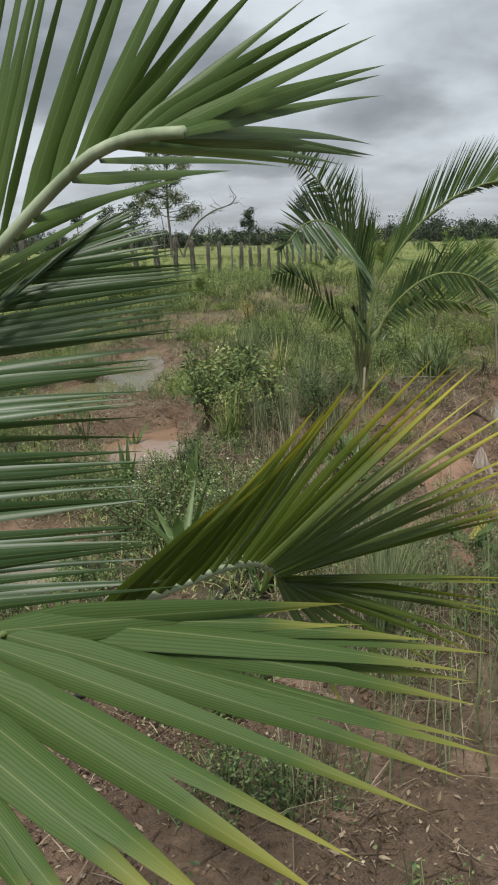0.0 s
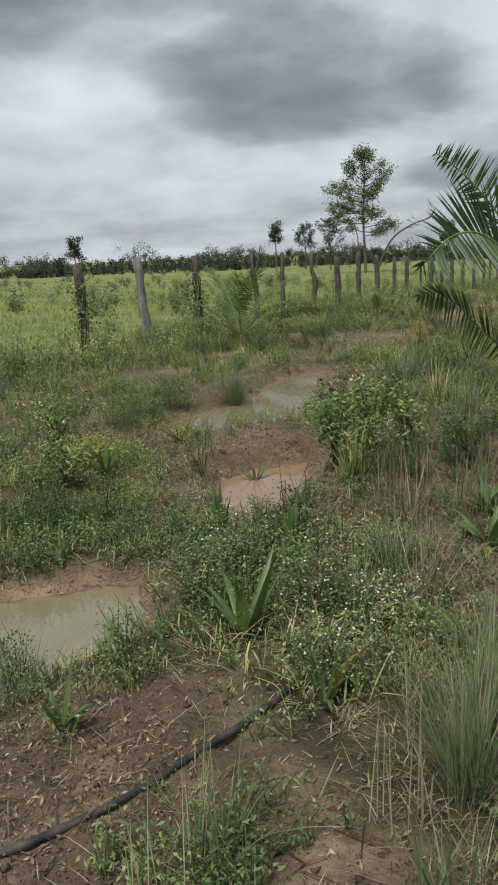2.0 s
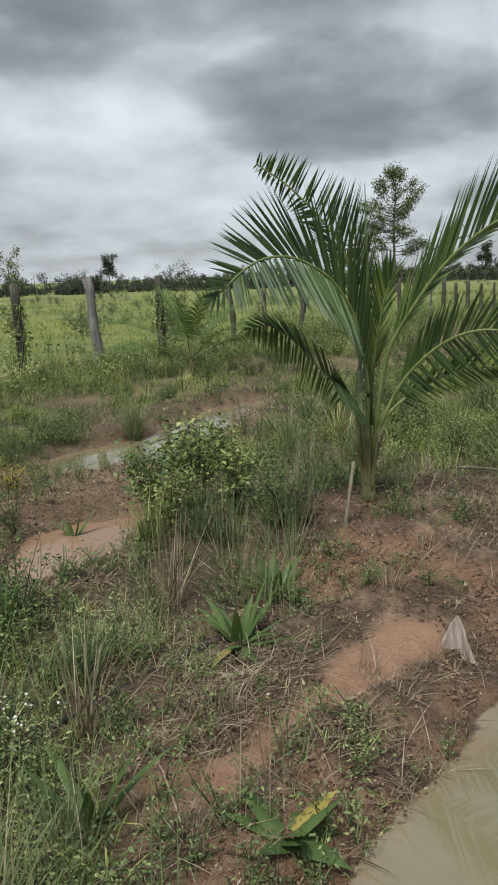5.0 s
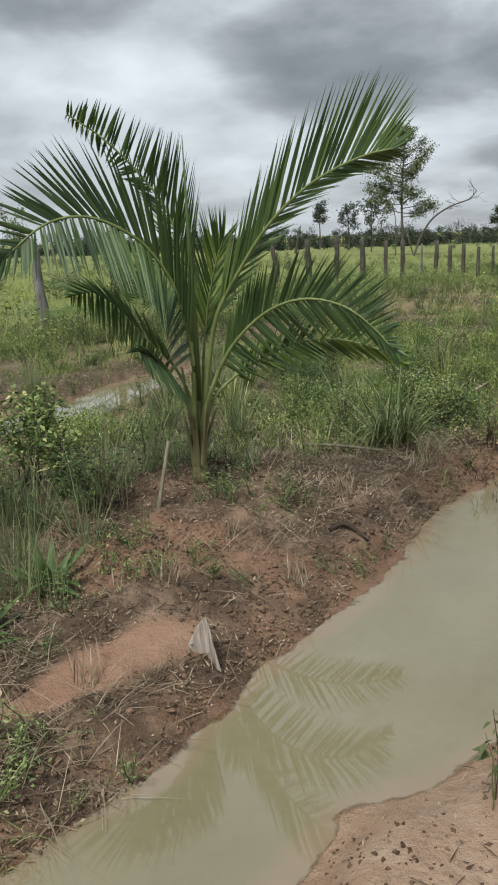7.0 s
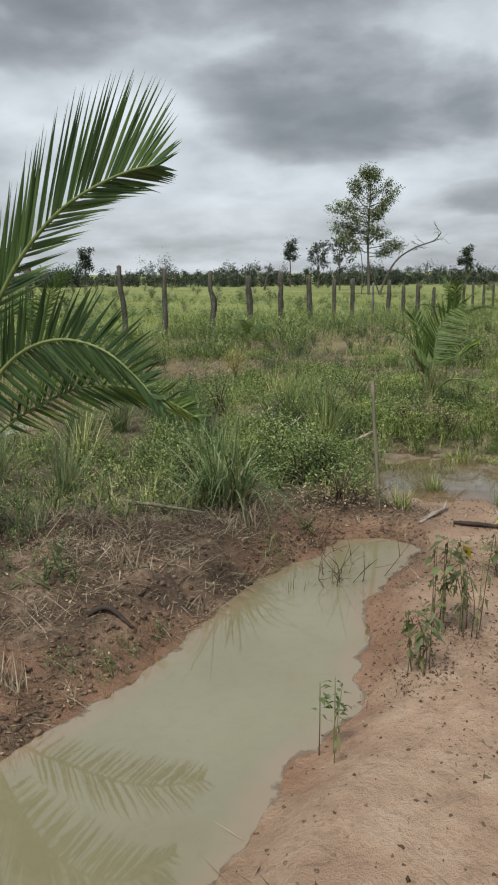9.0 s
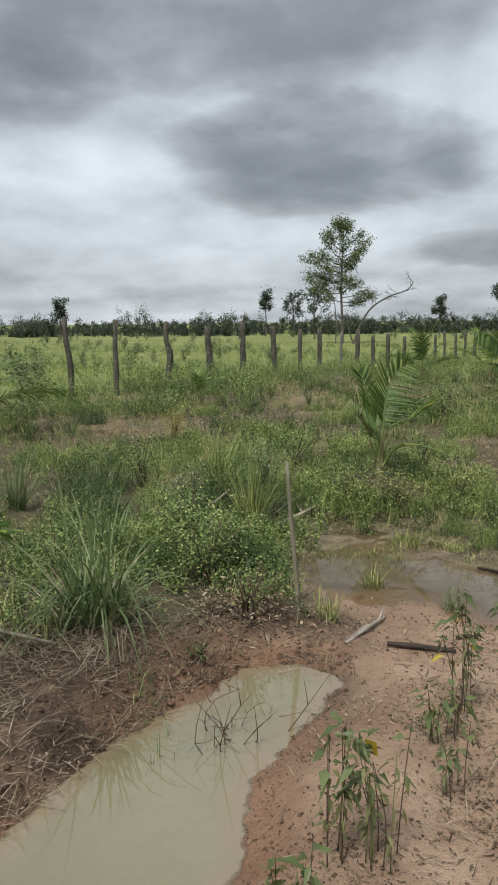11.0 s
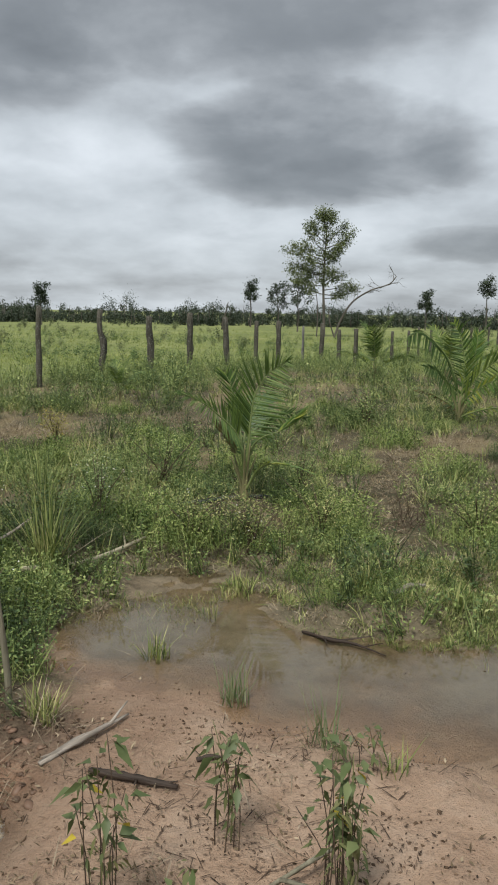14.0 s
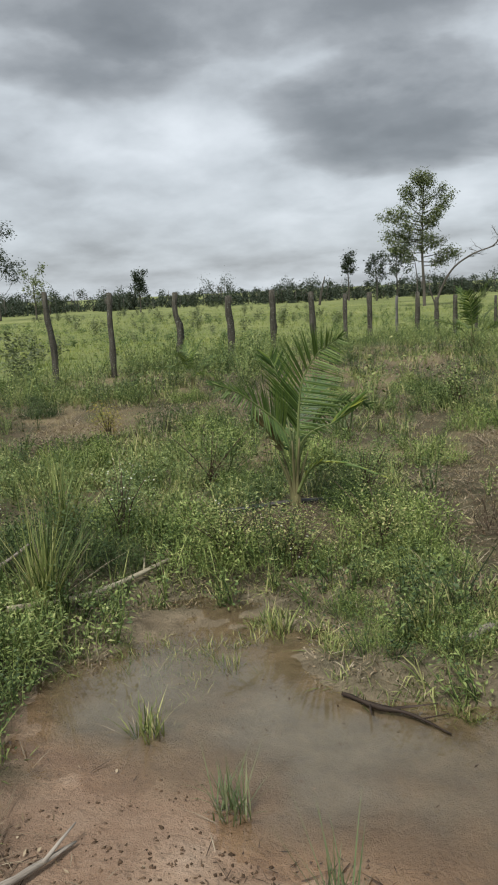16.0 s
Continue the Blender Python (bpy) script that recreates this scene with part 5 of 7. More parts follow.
# ---- fence ----
def fence_post(s, tall, mat, label, seed, lean=(0.0, 0.0), kink=0.0, r=0.075, plank=False, vine=False):
    rng = np.random.default_rng(seed)
    x, y = FENCE_A + FENCE_DIR * s
    g = on_ground(x, y)
    pts, rad = [], []
    n = 9
    for k in range(n):
        u = k / (n - 1)
        h = -0.25 + (tall + 0.25) * u
        bend = kink * math.exp(-((u - 0.55) / 0.16) ** 2) - kink * 0.7 * math.exp(-((u - 0.85) / 0.15) ** 2)
        pts.append((lean[0] * h + bend + rng.normal(0, 0.006), lean[1] * h + rng.normal(0, 0.006), h))
        rad.append(r * 1.02 * (1.1 - 0.2 * u) * rng.uniform(0.86, 1.14))
    v, q, t = tube(pts, rad, 10, 0.16, rng)
    v[-1, 2] += 0.02
    if plank:
        v[:, 1] *= 0.35
    post = empty("fence_post", pose(x, y, g, 0, 0, rng.uniform(0, 360) if not kink and not any(lean) else 0))
    tagged(post, label, "fence post", group="posts of the pasture fence")
    part("timber", arrays_mesh("timber", v, q, t, (mat,), True), post)
    if vine:
        pile = Pile()
        m = 420
        a, h = rng.uniform(0, 2 * np.pi, m), tall * rng.uniform(0, 0.85, m) ** 1.2
        rr = r * 1.2 + rng.exponential(0.05, m) * (1.5 - h / tall)
        base = np.stack([lean[0] * h + rr * np.cos(a), lean[1] * h + rr * np.sin(a), h], -1)
        pile.add(*leaves(base, dirs(rng, m, 60, 130), rng.uniform(0.04, 0.08, m), rng.uniform(0.03, 0.055, m), rng))
        for j in range(5):
            aa = rng.uniform(0, 6.28)
            pile.add(*tube([(lean[0] * hh + r * 1.12 * math.cos(aa + hh * 2.2), lean[1] * hh + r * 1.12 * math.sin(aa + hh * 2.2), hh) for hh in np.linspace(0, tall * 0.8, 10)], 0.006, 4))
        part("vine", pile.mesh("vine", M_HERB), post, "green climbing vine")


W = "weathered grey-brown wooden fence post with lichen"
for s, tall, mat, label, seed, kw in (
    (-2.0, 1.62, M_POST_GREY, "leaning pale grey wooden fence post", 1, dict(lean=(-0.10, 0.0))),
    (0.0, 1.5, M_POST, "wooden fence post overgrown with green vines", 2, dict(vine=True, lean=(-0.02, 0))),
    (1.8, 1.6, M_POST_GREY, "leaning pale grey wooden fence post", 3, dict(lean=(-0.08, 0.0), r=0.08)),
    (3.67, 1.6, M_POST, "wooden fence post overgrown with green vines", 4, dict(vine=True)),
    (6.4, 1.66, M_POST, "slender curved wooden fence post", 5, dict(r=0.062, kink=0.03, lean=(-0.06, 0))),
    (7.85, 1.6, M_POST, "slender wooden fence post", 6, dict(r=0.055)),
    (9.85, 1.55, M_POST, "crooked wooden fence post", 7, dict(kink=0.06, r=0.065)),
    (11.72, 1.45, M_POST, W, 8, dict(kink=0.025)),
    (13.58, 1.6, M_POST, W, 9, {}), (15.65, 1.55, M_POST, W, 10, dict(lean=(-0.05, 0))), (17.45, 1.5, M_POST, W, 11, dict(r=0.068)),
    (19.06, 1.55, M_POST, W, 12, {}), (21.08, 1.45, M_POST_GREY, "flat pale grey plank fence post", 13, dict(plank=True, r=0.085)), (22.83, 1.6, M_POST, W, 14, dict(r=0.095)),
    (24.6, 1.42, M_POST, W, 15, {}), (26.5, 1.5, M_POST, W, 16, {}), (28.9, 1.4, M_POST, W, 17, {}), (31.5, 1.4, M_POST, W, 18, {}), (34.2, 1.4, M_POST, W, 19, {}),
    (36.1, 1.55, M_POST, W, 20, {}), (38.6, 1.4, M_POST, W, 21, {}), (41.0, 1.45, M_POST, W, 22, {}), (43.6, 1.4, M_POST, W, 23, {}), (46.2, 1.4, M_POST, W, 24, {}),
    (49.0, 1.4, M_POST, W, 25, {}), (52.0, 1.4, M_POST, W, 26, {}), (55.2, 1.4, M_POST, W, 27, {}), (59.0, 1.4, M_POST, W, 28, {}),
):
    fence_post(s, tall, mat, label, seed, **kw)


# ---- trees ----
def grow(rng, start, direction, length, radius, depth, limbs, tips, wander=0.25, split=(2, 3), shrink=0.68, lift=0.12):
    """Limbs by repeated forking; tips collect the twig ends."""
    n = 6
    pts, d = [np.array(start, float)], unit(np.array(direction, float))
    for k in range(n):
        d = unit(d + rng.normal(0, wander, 3) * 0.35 + np.array((0, 0, lift)))
        pts.append(pts[-1] + d * length / n)
    limbs.append((np.array(pts), radius, radius * (0.6 if depth else 0.25)))
    if depth == 0:
        tips.append((pts[-1], d))
        tips.append((pts[3], d))
        return
    for k in range(rng.integers(split[0], split[1] + 1)):
        at = pts[rng.integers(3, n + 1)]
        nd = unit(d + rng.normal(0, 0.62, 3) + np.array((0, 0, 0.1)))
        grow(rng, at, nd, length * shrink * rng.uniform(0.8, 1.2), radius * 0.55, depth - 1, limbs, tips, wander, split, shrink, lift)


def crown_leaves(rng, tips, per, spread, size):
    c = np.repeat(np.array([t[0] for t in tips]), per, 0)
    base = c + rng.normal(0, spread, c.shape) * np.array((1, 1, 0.75))
    n = len(base)
    return leaves(base, dirs(rng, n, 30, 140), size * rng.uniform(0.6, 1.4, n), size * 0.6 * rng.uniform(0.6, 1.4, n), rng)


def tree(x, y, label, build, seed):
    rng = np.random.default_rng(seed)
    ob = tagged(empty("tree", pose(x, y, on_ground(x, y))), label, "tree")
    limbs, tips = [], []
    build(rng, limbs, tips)
    trunk = Pile()
    for pts, r0, r1 in limbs:
        trunk.add(*tube(pts, np.linspace(r0, r1, len(pts)), 6, 0.05, rng))
    part("trunk", trunk.mesh("trunk", M_BARK, True), ob)
    return ob, tips, rng


def lone_tree():
    """The tall open-crowned tree in the pasture: one straight bole with side limbs that carry clumps of leaves, a slimmer stem beside it."""
    def build(rng, limbs, tips):
        bole = spline([(0.25, 0, -0.3), (0.2, 0, 2.0), (0.08, 0.1, 4.5), (0.12, 0, 7.1), (0.2, 0, 9.5), (0.22, 0, 10.9)], 30)
        limbs.append((bole, 0.17, 0.04))
        # limbs: height on the bole, then where each one ends, across, away and up
        for h, ex, ey, ez in ((9.6, 0.9, 0.2, 11.1), (9.2, -0.5, -0.3, 11.2), (9.9, 0.2, 0.4, 11.5), (8.6, 1.6, 0.3, 10.4), (8.3, 2.3, -0.2, 9.2), (8.0, 1.7, 0.8, 8.7), (8.4, -1.2, 0.4, 10.2), (7.8, -1.6, -0.5, 9.5), (7.0, -2.6, 0.3, 8.3), (6.8, -3.3, -0.2, 7.7), (7.4, -1.5, -0.8, 8.2),
                              (6.0, -2.5, 0.6, 6.6), (5.8, -3.0, 0.0, 6.0), (6.4, -1.2, -0.7, 7.0), (6.6, 0.9, 0.8, 7.4), (7.2, 1.2, -0.6, 7.9), (5.4, -1.5, 0.5, 5.8), (4.9, -2.2, -0.3, 5.2), (4.6, 1.5, 0.3, 5.5), (4.2, 2.4, -0.3, 4.9), (4.0, 2.7, 0.5, 4.4), (3.6, 1.9, 0.0, 4.0), (3.9, -1.1, 0.2, 4.4), (5.2, 0.7, -0.8, 5.9)):
            at = bole[int(np.argmin(abs(bole[:, 2] - h)))]
            e = np.array((ex, ey, ez)) + rng.normal(0, 0.12, 3)
            mid_ = (at + e) / 2 + np.array((0, 0, -0.12)) + rng.normal(0, 0.12, 3)
            pts = spline([at, mid_, e], 8)
            limbs.append((pts, 0.05, 0.015))
            for k in (4, 5, 6, 7):
                for _ in range(2):
                    d = unit(pts[7] - pts[3] + rng.normal(0, 0.7, 3))
                    grow(rng, pts[k], d, rng.uniform(0.35, 0.6), 0.016, 0, limbs, tips)
        for q in bole[13:]:
            for _ in range(2):
                grow(rng, q, rng.normal(0, 1, 3) + np.array((0, 0, 0.4)), rng.uniform(0.4, 0.9), 0.02, 0, limbs, tips)
        second = spline([(-0.45, 0.2, -0.3), (-0.4, 0.2, 2.0), (-0.55, 0.2, 3.8), (-0.9, 0.2, 5.0)], 10)
        limbs.append((second, 0.08, 0.03))

    ob, tips, rng = tree(1.45, 77.6, "tall slender tree with an open green crown in the pasture", build, 41)
    part("crown", Pile().add(*crown_leaves(rng, tips, 26, 0.27, 0.19)).mesh("crown", M_TREE), ob)


def dead_branchy_tree():
    def build(rng, limbs, tips):
        main = spline([(0, 0, -0.3), (0.6, 0, 1.5), (1.6, 0, 3.2), (3.2, 0, 4.3), (4.9, 0, 4.9), (5.5, 0, 5.6)], 20)
        limbs.append((main, 0.13, 0.05))
        other = spline([(0.1, 0, 0), (-0.4, 0, 1.5), (-0.5, 0, 2.8)], 8)
        limbs.append((other, 0.08, 0.03))
        for k in range(9, 20, 1):
            a = rng.uniform(-0.9, 2.6)
            grow(rng, main[k], (math.cos(a), 0.3 * rng.normal(), math.sin(a)), rng.uniform(0.5, 1.1), 0.026, 2, limbs, tips, shrink=0.62, lift=0.0)

    ob, tips, rng = tree(2.6, 75.5, "bare dead tree leaning under the tall tree", build, 43)


def small_tree(x, y, tall, seed, label, wide=0.45, per=26, bare=0.45):
    def build(rng, limbs, tips):
        bole = spline([(0, 0, -0.3), (0.05, 0, tall * 0.35), (-0.05, 0.05, tall * 0.65), (0.0, 0, tall * 0.92)], 14)
        limbs.append((bole, tall * 0.018 + 0.03, 0.03))
        for k in range(9):
            h = bare + (0.95 - bare) * k / 8
            a = k * 2.4 + rng.uniform(-0.5, 0.5)
            grow(rng, bole[min(13, int(h / 0.95 * 13))], (math.cos(a), math.sin(a), 0.7), tall * wide * 0.42 * (1.2 - 0.5 * h), 0.03, 1, limbs, tips, shrink=0.6)

    ob, tips, rng = tree(x, y, label, build, seed)
    part("crown", Pile().add(*crown_leaves(rng, tips, per, tall * 0.045, 0.30)).mesh("crown", M_WOODS_HAZED if y > 90 else M_TREE), ob)


lone_tree()
dead_branchy_tree()
small_tree(-9.9, 120.7, 6.6, 51, "thin tree with a small tufted crown at the wood's edge", 0.35, 26, 0.6)
small_tree(-5.1, 111.1, 5.4, 52, "small spreading tree at the wood's edge", 0.7)
small_tree(-1.7, 96.3, 5.6, 53, "small spreading dark tree at the wood's edge", 0.8)
small_tree(24.3, 119.4, 7.0, 54, "thin tree with a flat crown rising above the woods", 0.45, 20, 0.7)
small_tree(15.9, 120.6, 5.0, 55, "small tree at the wood's edge", 0.6)
small_tree(-50.4, 92.6, 9.3, 56, "broad leafy tree in the pasture", 0.75, 46, 0.3)
small_tree(-36.6, 105.4, 5.0, 57, "small leafy tree at the wood's edge", 0.6)
small_tree(-44.0, 90.0, 5.2, 58, "low grey shrubby tree in the pasture", 0.8, 14, 0.2)


def dead_pole(x, y, tall, seed):
    rng = np.random.default_rng(seed)
    ob = tagged(empty("dead_tree", pose(x, y, on_ground(x, y))), "bare dead tree trunk standing before the woods", "dead tree")
    pile = Pile().add(*tube(spline([(-0.3, 0, -0.3), (0.1, 0, tall * 0.5), (0.5, 0, tall)], 8), np.linspace(0.16, 0.05, 8), 6, 0.1, rng))
    part("trunk", pile.mesh("trunk", M_BARK, True), ob)


dead_pole(21.9, 89.2, 7.2, 61)
dead_pole(27.0, 98.0, 4.2, 62)
dead_pole(-11.0, 100.0, 3.4, 63)


def woods():
    """The belt of far woodland round the pasture, as one uncountable mass."""
    rng = np.random.default_rng(71)
    lv, tr = Pile(), Pile()
    ang = np.concatenate([rng.uniform(-46, 46, 760), rng.uniform(46, 314, 400)])
    for a in ang:
        dist = 128 + rng.exponential(30) + 6 * math.sin(a * 0.21)
        x, y = dist * math.sin(radians(a)), dist * math.cos(radians(a))
        swell = 1 + 0.28 * math.sin(a * 1.3 + 1.0) * math.sin(a * 0.37) + 0.2 * math.sin(a * 3.1)
        tall = rng.uniform(1.7, 3.3) * swell * (1 + 0.0016 * (dist - 130)) * (1.5 if rng.uniform() < 0.07 else 1.0)
        g = on_ground(x, y)
        tr.add(*tube([(x, y, g - 0.3), (x + rng.normal(0, 0.2), y, g + tall * 0.8)], [0.10, 0.03], 4))
        m = int(420 * min(1.0, tall / 3))
        if abs(a) > 46:
            m = 30
        k = rng.integers(3, 6)
        cc = np.stack([x + rng.normal(0, tall * 0.42, k), y + rng.normal(0, tall * 0.3, k), g + tall * rng.uniform(0.12, 0.9, k)], -1)
        base = cc[rng.integers(0, k, m)] + rng.normal(0, tall * 0.10, (m, 3))
        foot = rng.uniform(0, 1, m) < 0.3
        base[:, 2] = np.where(foot, g + rng.uniform(0.0, 1.1, m), np.maximum(base[:, 2], g + 0.1))
        lv.add(*leaves(base, dirs(rng, m, 30, 150), rng.uniform(0.18, 0.38, m), rng.uniform(0.12, 0.26, m), rng, crease=False))
    ob = tagged(empty("woods", pose(0, 0, 0)), "belt of dark green woodland along the horizon", "woods", kind="stuff")
    part("trunks", tr.mesh("trunks", M_BARK), ob)
    part("crowns", lv.mesh("crowns", M_WOODS_HAZED), ob)


woods()


# ---- plants and things on the ground ----
def proto_tuft(rng, n, tall, width, lean=(5, 45), droop=0.35, r=0.04, segs=3):
    a, q = rng.uniform(0, 6.28, n), r * np.sqrt(rng.uniform(0, 1, n))
    base = np.stack([q * np.cos(a), q * np.sin(a), -0.02 * np.ones(n)], -1)
    return blades(base, dirs(rng, n, *lean), tall * rng.uniform(0.45, 1.1, n), width * rng.uniform(0.7, 1.2, n), droop * rng.uniform(0.3, 1.5, n), segs)


def proto_herb(rng, tall, spread, n, leaf, stems=5):
    pile = Pile()
    for k in range(stems):
        d = dirs(rng, 1, 5, 40)[0]
        h = tall * rng.uniform(0.6, 1.05)
        end = d * h
        pile.add(*tube([(0, 0, -0.02), end * 0.5 + rng.normal(0, 0.01, 3), end], [0.003, 0.0025, 0.0015], 3, cap=False))
        m = max(3, n // stems)
        u = rng.uniform(0.2, 1.0, m)[:, None]
        base = end * u + rng.normal(0, spread * 0.25, (m, 3))
        base[:, 2] = np.maximum(base[:, 2], 0.01)
        pile.add(*leaves(base, dirs(rng, m, 40, 110), leaf * rng.uniform(0.6, 1.3, m), leaf * 0.42 * rng.uniform(0.7, 1.3, m), rng))
    return pile.arrays()


def spots(rng, n, x0, x1, y0, y1, density):
    """Random places in a rectangle, kept by density(x, y) in 0 to 1."""
    x, y = rng.uniform(x0, x1, n), rng.uniform(y0, y1, n)
    keep = rng.uniform(0, 1, n) < density(x, y)
    x, y = x[keep], y[keep]
    return np.stack([x, y, height(x, y)], -1)


def dry(x, y):
    ok = np.ones(np.shape(x))
    for poly, _, _ in POOLS:
        ok = np.minimum(ok, (inside(x, y, poly) < (-0.02 + 0.2 * (y > 5.7) if poly is SHALLOW else -0.02)) * 1.0)
    return ok


def stuff(name, pile, mat, label, category):
    tagged(new(name, pile.mesh(name, mat)), label, category, kind="stuff")


rng = np.random.default_rng(101)
near = lambda x, y: turf(x, y) * dry(x, y) * (1 - pasture(x, y))  # noqa: E731
lush = lambda x, y: near(x, y) * smooth01(rough(x, y, 0.8, 83, 3), -0.05, 0.12)  # noqa: E731
patch = lambda x, y: 0.30 + 0.70 * smooth01(rough(x, y, 0.55, 131, 4) + 0.15 * rough(x, y, 2.4, 133, 3), -0.03, 0.09)  # noqa: E731
short = [proto_tuft(rng, 10, 0.14, 0.006, (10, 75), 0.4, 0.035, 2) for _ in range(6)]
mid = [proto_tuft(rng, 16, 0.30, 0.007, (6, 62), 0.65, 0.05, 3) for _ in range(6)]
herb = [proto_herb(rng, 0.20, 0.12, 64, 0.024) for _ in range(7)]
tallherb = [proto_herb(rng, 0.40, 0.16, 84, 0.034, 7) for _ in range(5)]

stuff("short_grass", scatter(short, spots(rng, 50000, -6, 6.5, -3, 11, lambda x, y: near(x, y) ** 1.3 * patch(x, y)), rng), M_GRASS, "short green and straw-coloured grass on sandy soil", "grass")
stuff("rough_grass", scatter(short + mid, spots(rng, 44000, -16, 18, 8, 34, lambda x, y: near(x, y) * 0.9 * patch(x, y)), rng, 0.8, 1.7), M_GRASS, "rough grass and weeds before the fence", "grass")
stuff("field_grass", scatter(short + mid, np.concatenate([spots(rng, 5000, -9, 10, -9, -2.6, near), spots(rng, 3500, 6, 14, -3, 10, near)]), rng, 1.0, 2.0), M_GRASS, "rough grass round the bare sand", "grass")
stuff("dry_grass", scatter(short + mid, spots(rng, 34000, -9, 11, -1, 26, lambda x, y: np.maximum(near(x, y) * ((1.0 - patch(x, y)) * 0.8 + 0.12 * smooth01(y, 9, 13)), 0.5 * pocket(x, y) * smooth01(y, 9, 10))), rng, 0.5, 1.0, 35), M_STRAW, "dry straw-coloured grass and dead stems", "grass")
stuff("tall_grass", scatter(mid, spots(rng, 7000, -6, 6.5, -1, 12, lambda x, y: lush(x, y) ** 2 * 0.8), rng), M_GRASS, "knee-high green grass", "grass")
stuff("tan_grass", scatter(short, spots(rng, 40000, -6, 9, 5.4, 24, lambda x, y: dry(x, y) * (1 - pasture(x, y)) * np.maximum(smooth01(rough(x, y, 0.7, 201, 4), -0.02, 0.12) * 0.6, 0.5 * pocket(x, y))), rng, 0.4, 0.95, 35), M_TAN, "dead tan grass in worn patches of the field", "grass")
stuff("margin_grass", scatter(short, spots(rng, 9000, 2.3, 4.2, 5.55, 7.2, lambda x, y: (inside(x, y, SHALLOW) < 0.06) * smooth01(rough(x, y, 2.6, 203, 3), -0.12, 0.08)), rng, 0.45, 0.95), M_GRASS, "light short grass at the edge of the flooded sand", "grass")
w = spots(rng, 27000, -6, 8, -1.5, 14, lambda x, y: (lush(x, y) * 0.7 + 0.16 * near(x, y)) * patch(x, y))
by_path = (w[:, 1] < 2.2) | ((w[:, 0] < -0.4) & (w[:, 0] > -2.0) & (w[:, 1] < 4.6))
stuff("weeds", scatter(herb, w[~by_path], rng), M_HERB, "low leafy green weeds", "weeds")
stuff("dull_weeds", scatter(herb, w[by_path], rng, 0.5, 1.1), M_WEED, "low dull green weeds in the rough grass", "weeds")
# dark leaves stand for shade in the hollows between lighter weeds
stuff("deep_weeds", scatter(herb + tallherb, spots(rng, 8000, -6, 9, 1.0, 22, lambda x, y: near(x, y) * smooth01(rough(x, y, 1.1, 157, 3), 0.0, 0.12) ), rng, 0.6, 1.1), M_DEEP_SHADED, "leafy weeds in dense patches, coloured dark for shaded hollows", "weeds")
w = spots(rng, 40000, -4, 6, -2.6, 13, lambda x, y: dry(x, y) * np.maximum(np.maximum(0.55 * messy(x, y), 0.25 * pocket(x, y)), 0.05 * turf(x, y)))
n = len(w)
stuff("fallen_twigs", Pile().add(*blades(w + np.array((0, 0, 0.012)), dirs(rng, n, 66, 96), rng.uniform(0.05, 0.30, n) * rng.uniform(0.4, 1, n), rng.uniform(0.003, 0.008, n), rng.uniform(-0.1, 0.25, n), 3)), M_ROT, "thin dark dead twigs fallen on the earth", "twigs")
w = spots(rng, 9000, 0.2, 4.4, -0.8, 5.3, lambda x, y: dry(x, y) * smooth01(inside(x, y, BARE[0]), 0.0, 0.3) * smooth01(rough(x, y, 1.8, 181, 4), 0.02, 0.2))
n = len(w)
stuff("sand_twigs", Pile().add(*blades(w + np.array((0, 0, 0.006)), dirs(rng, n, 72, 98), rng.uniform(0.02, 0.14, n) * rng.uniform(0.4, 1, n), rng.uniform(0.002, 0.006, n), rng.uniform(-0.05, 0.2, n), 3)), M_ROT, "dark scraps of twig and stalk on the sand", "twigs")
stuff("far_weeds", scatter(herb + tallherb, spots(rng, 3200, -12, 12, 10, 26, lambda x, y: lush(x, y)), rng, 1.0, 1.9), M_HERB, "leafy weeds before the fence", "weeds")
stuff("pasture_grass", scatter([proto_tuft(rng, 13, 0.32, 0.018, (8, 65), 0.6, 0.18, 2) for _ in range(5)],
      spots(rng, 38000, -40, 44, 8, 100, lambda x, y: pasture(x, y) * np.clip(1.25 - y / 80, 0.15, 1)), rng, 0.6, 1.4), M_FIELD, "bright yellow-green pasture grass", "grass")

stuff("pasture_bushes", scatter([proto_herb(rng, 0.75, 0.36, 260, 0.10, 9) for _ in range(4)], spots(rng, 420, -45, 45, 14, 115, lambda x, y: pasture(x, y) * smooth01(rough(x, y, 0.06, 91, 2), -0.1, 0.1)), rng, 0.5, 1.5), M_TREE, "low dark bushes scattered over the pasture", "bushes")

u, o = rng.uniform(-3, 34, 3400), rng.normal(-0.5, 0.75, 3400)
w = FENCE_A + FENCE_DIR * u[:, None] + FENCE_N * o[:, None]
w = np.stack([w[:, 0], w[:, 1], height(w[:, 0], w[:, 1])], -1)[(rough(w[:, 0], w[:, 1], 0.5, 231, 3) > -0.05)]
stuff("fence_grass", scatter(mid, w[::2], rng, 1.0, 2.0), M_GREY_GRASS, "tall soft grey-green grass along the fence", "grass")
stuff("fence_weeds", scatter(herb + tallherb, w[1::2], rng, 0.8, 1.6), M_HERB, "leafy weeds along the fence", "weeds")
stuff("pasture_weeds", scatter([proto_herb(rng, 0.42, 0.3, 40, 0.085, 4) for _ in range(4)], spots(rng, 6000, -34, 36, 9, 70, lambda x, y: pasture(x, y) * smooth01(rough(x, y, 0.16, 233, 4), 0.0, 0.14) * 0.8), rng, 0.5, 1.3), M_BUSH, "patches of darker weeds in the pasture", "weeds")

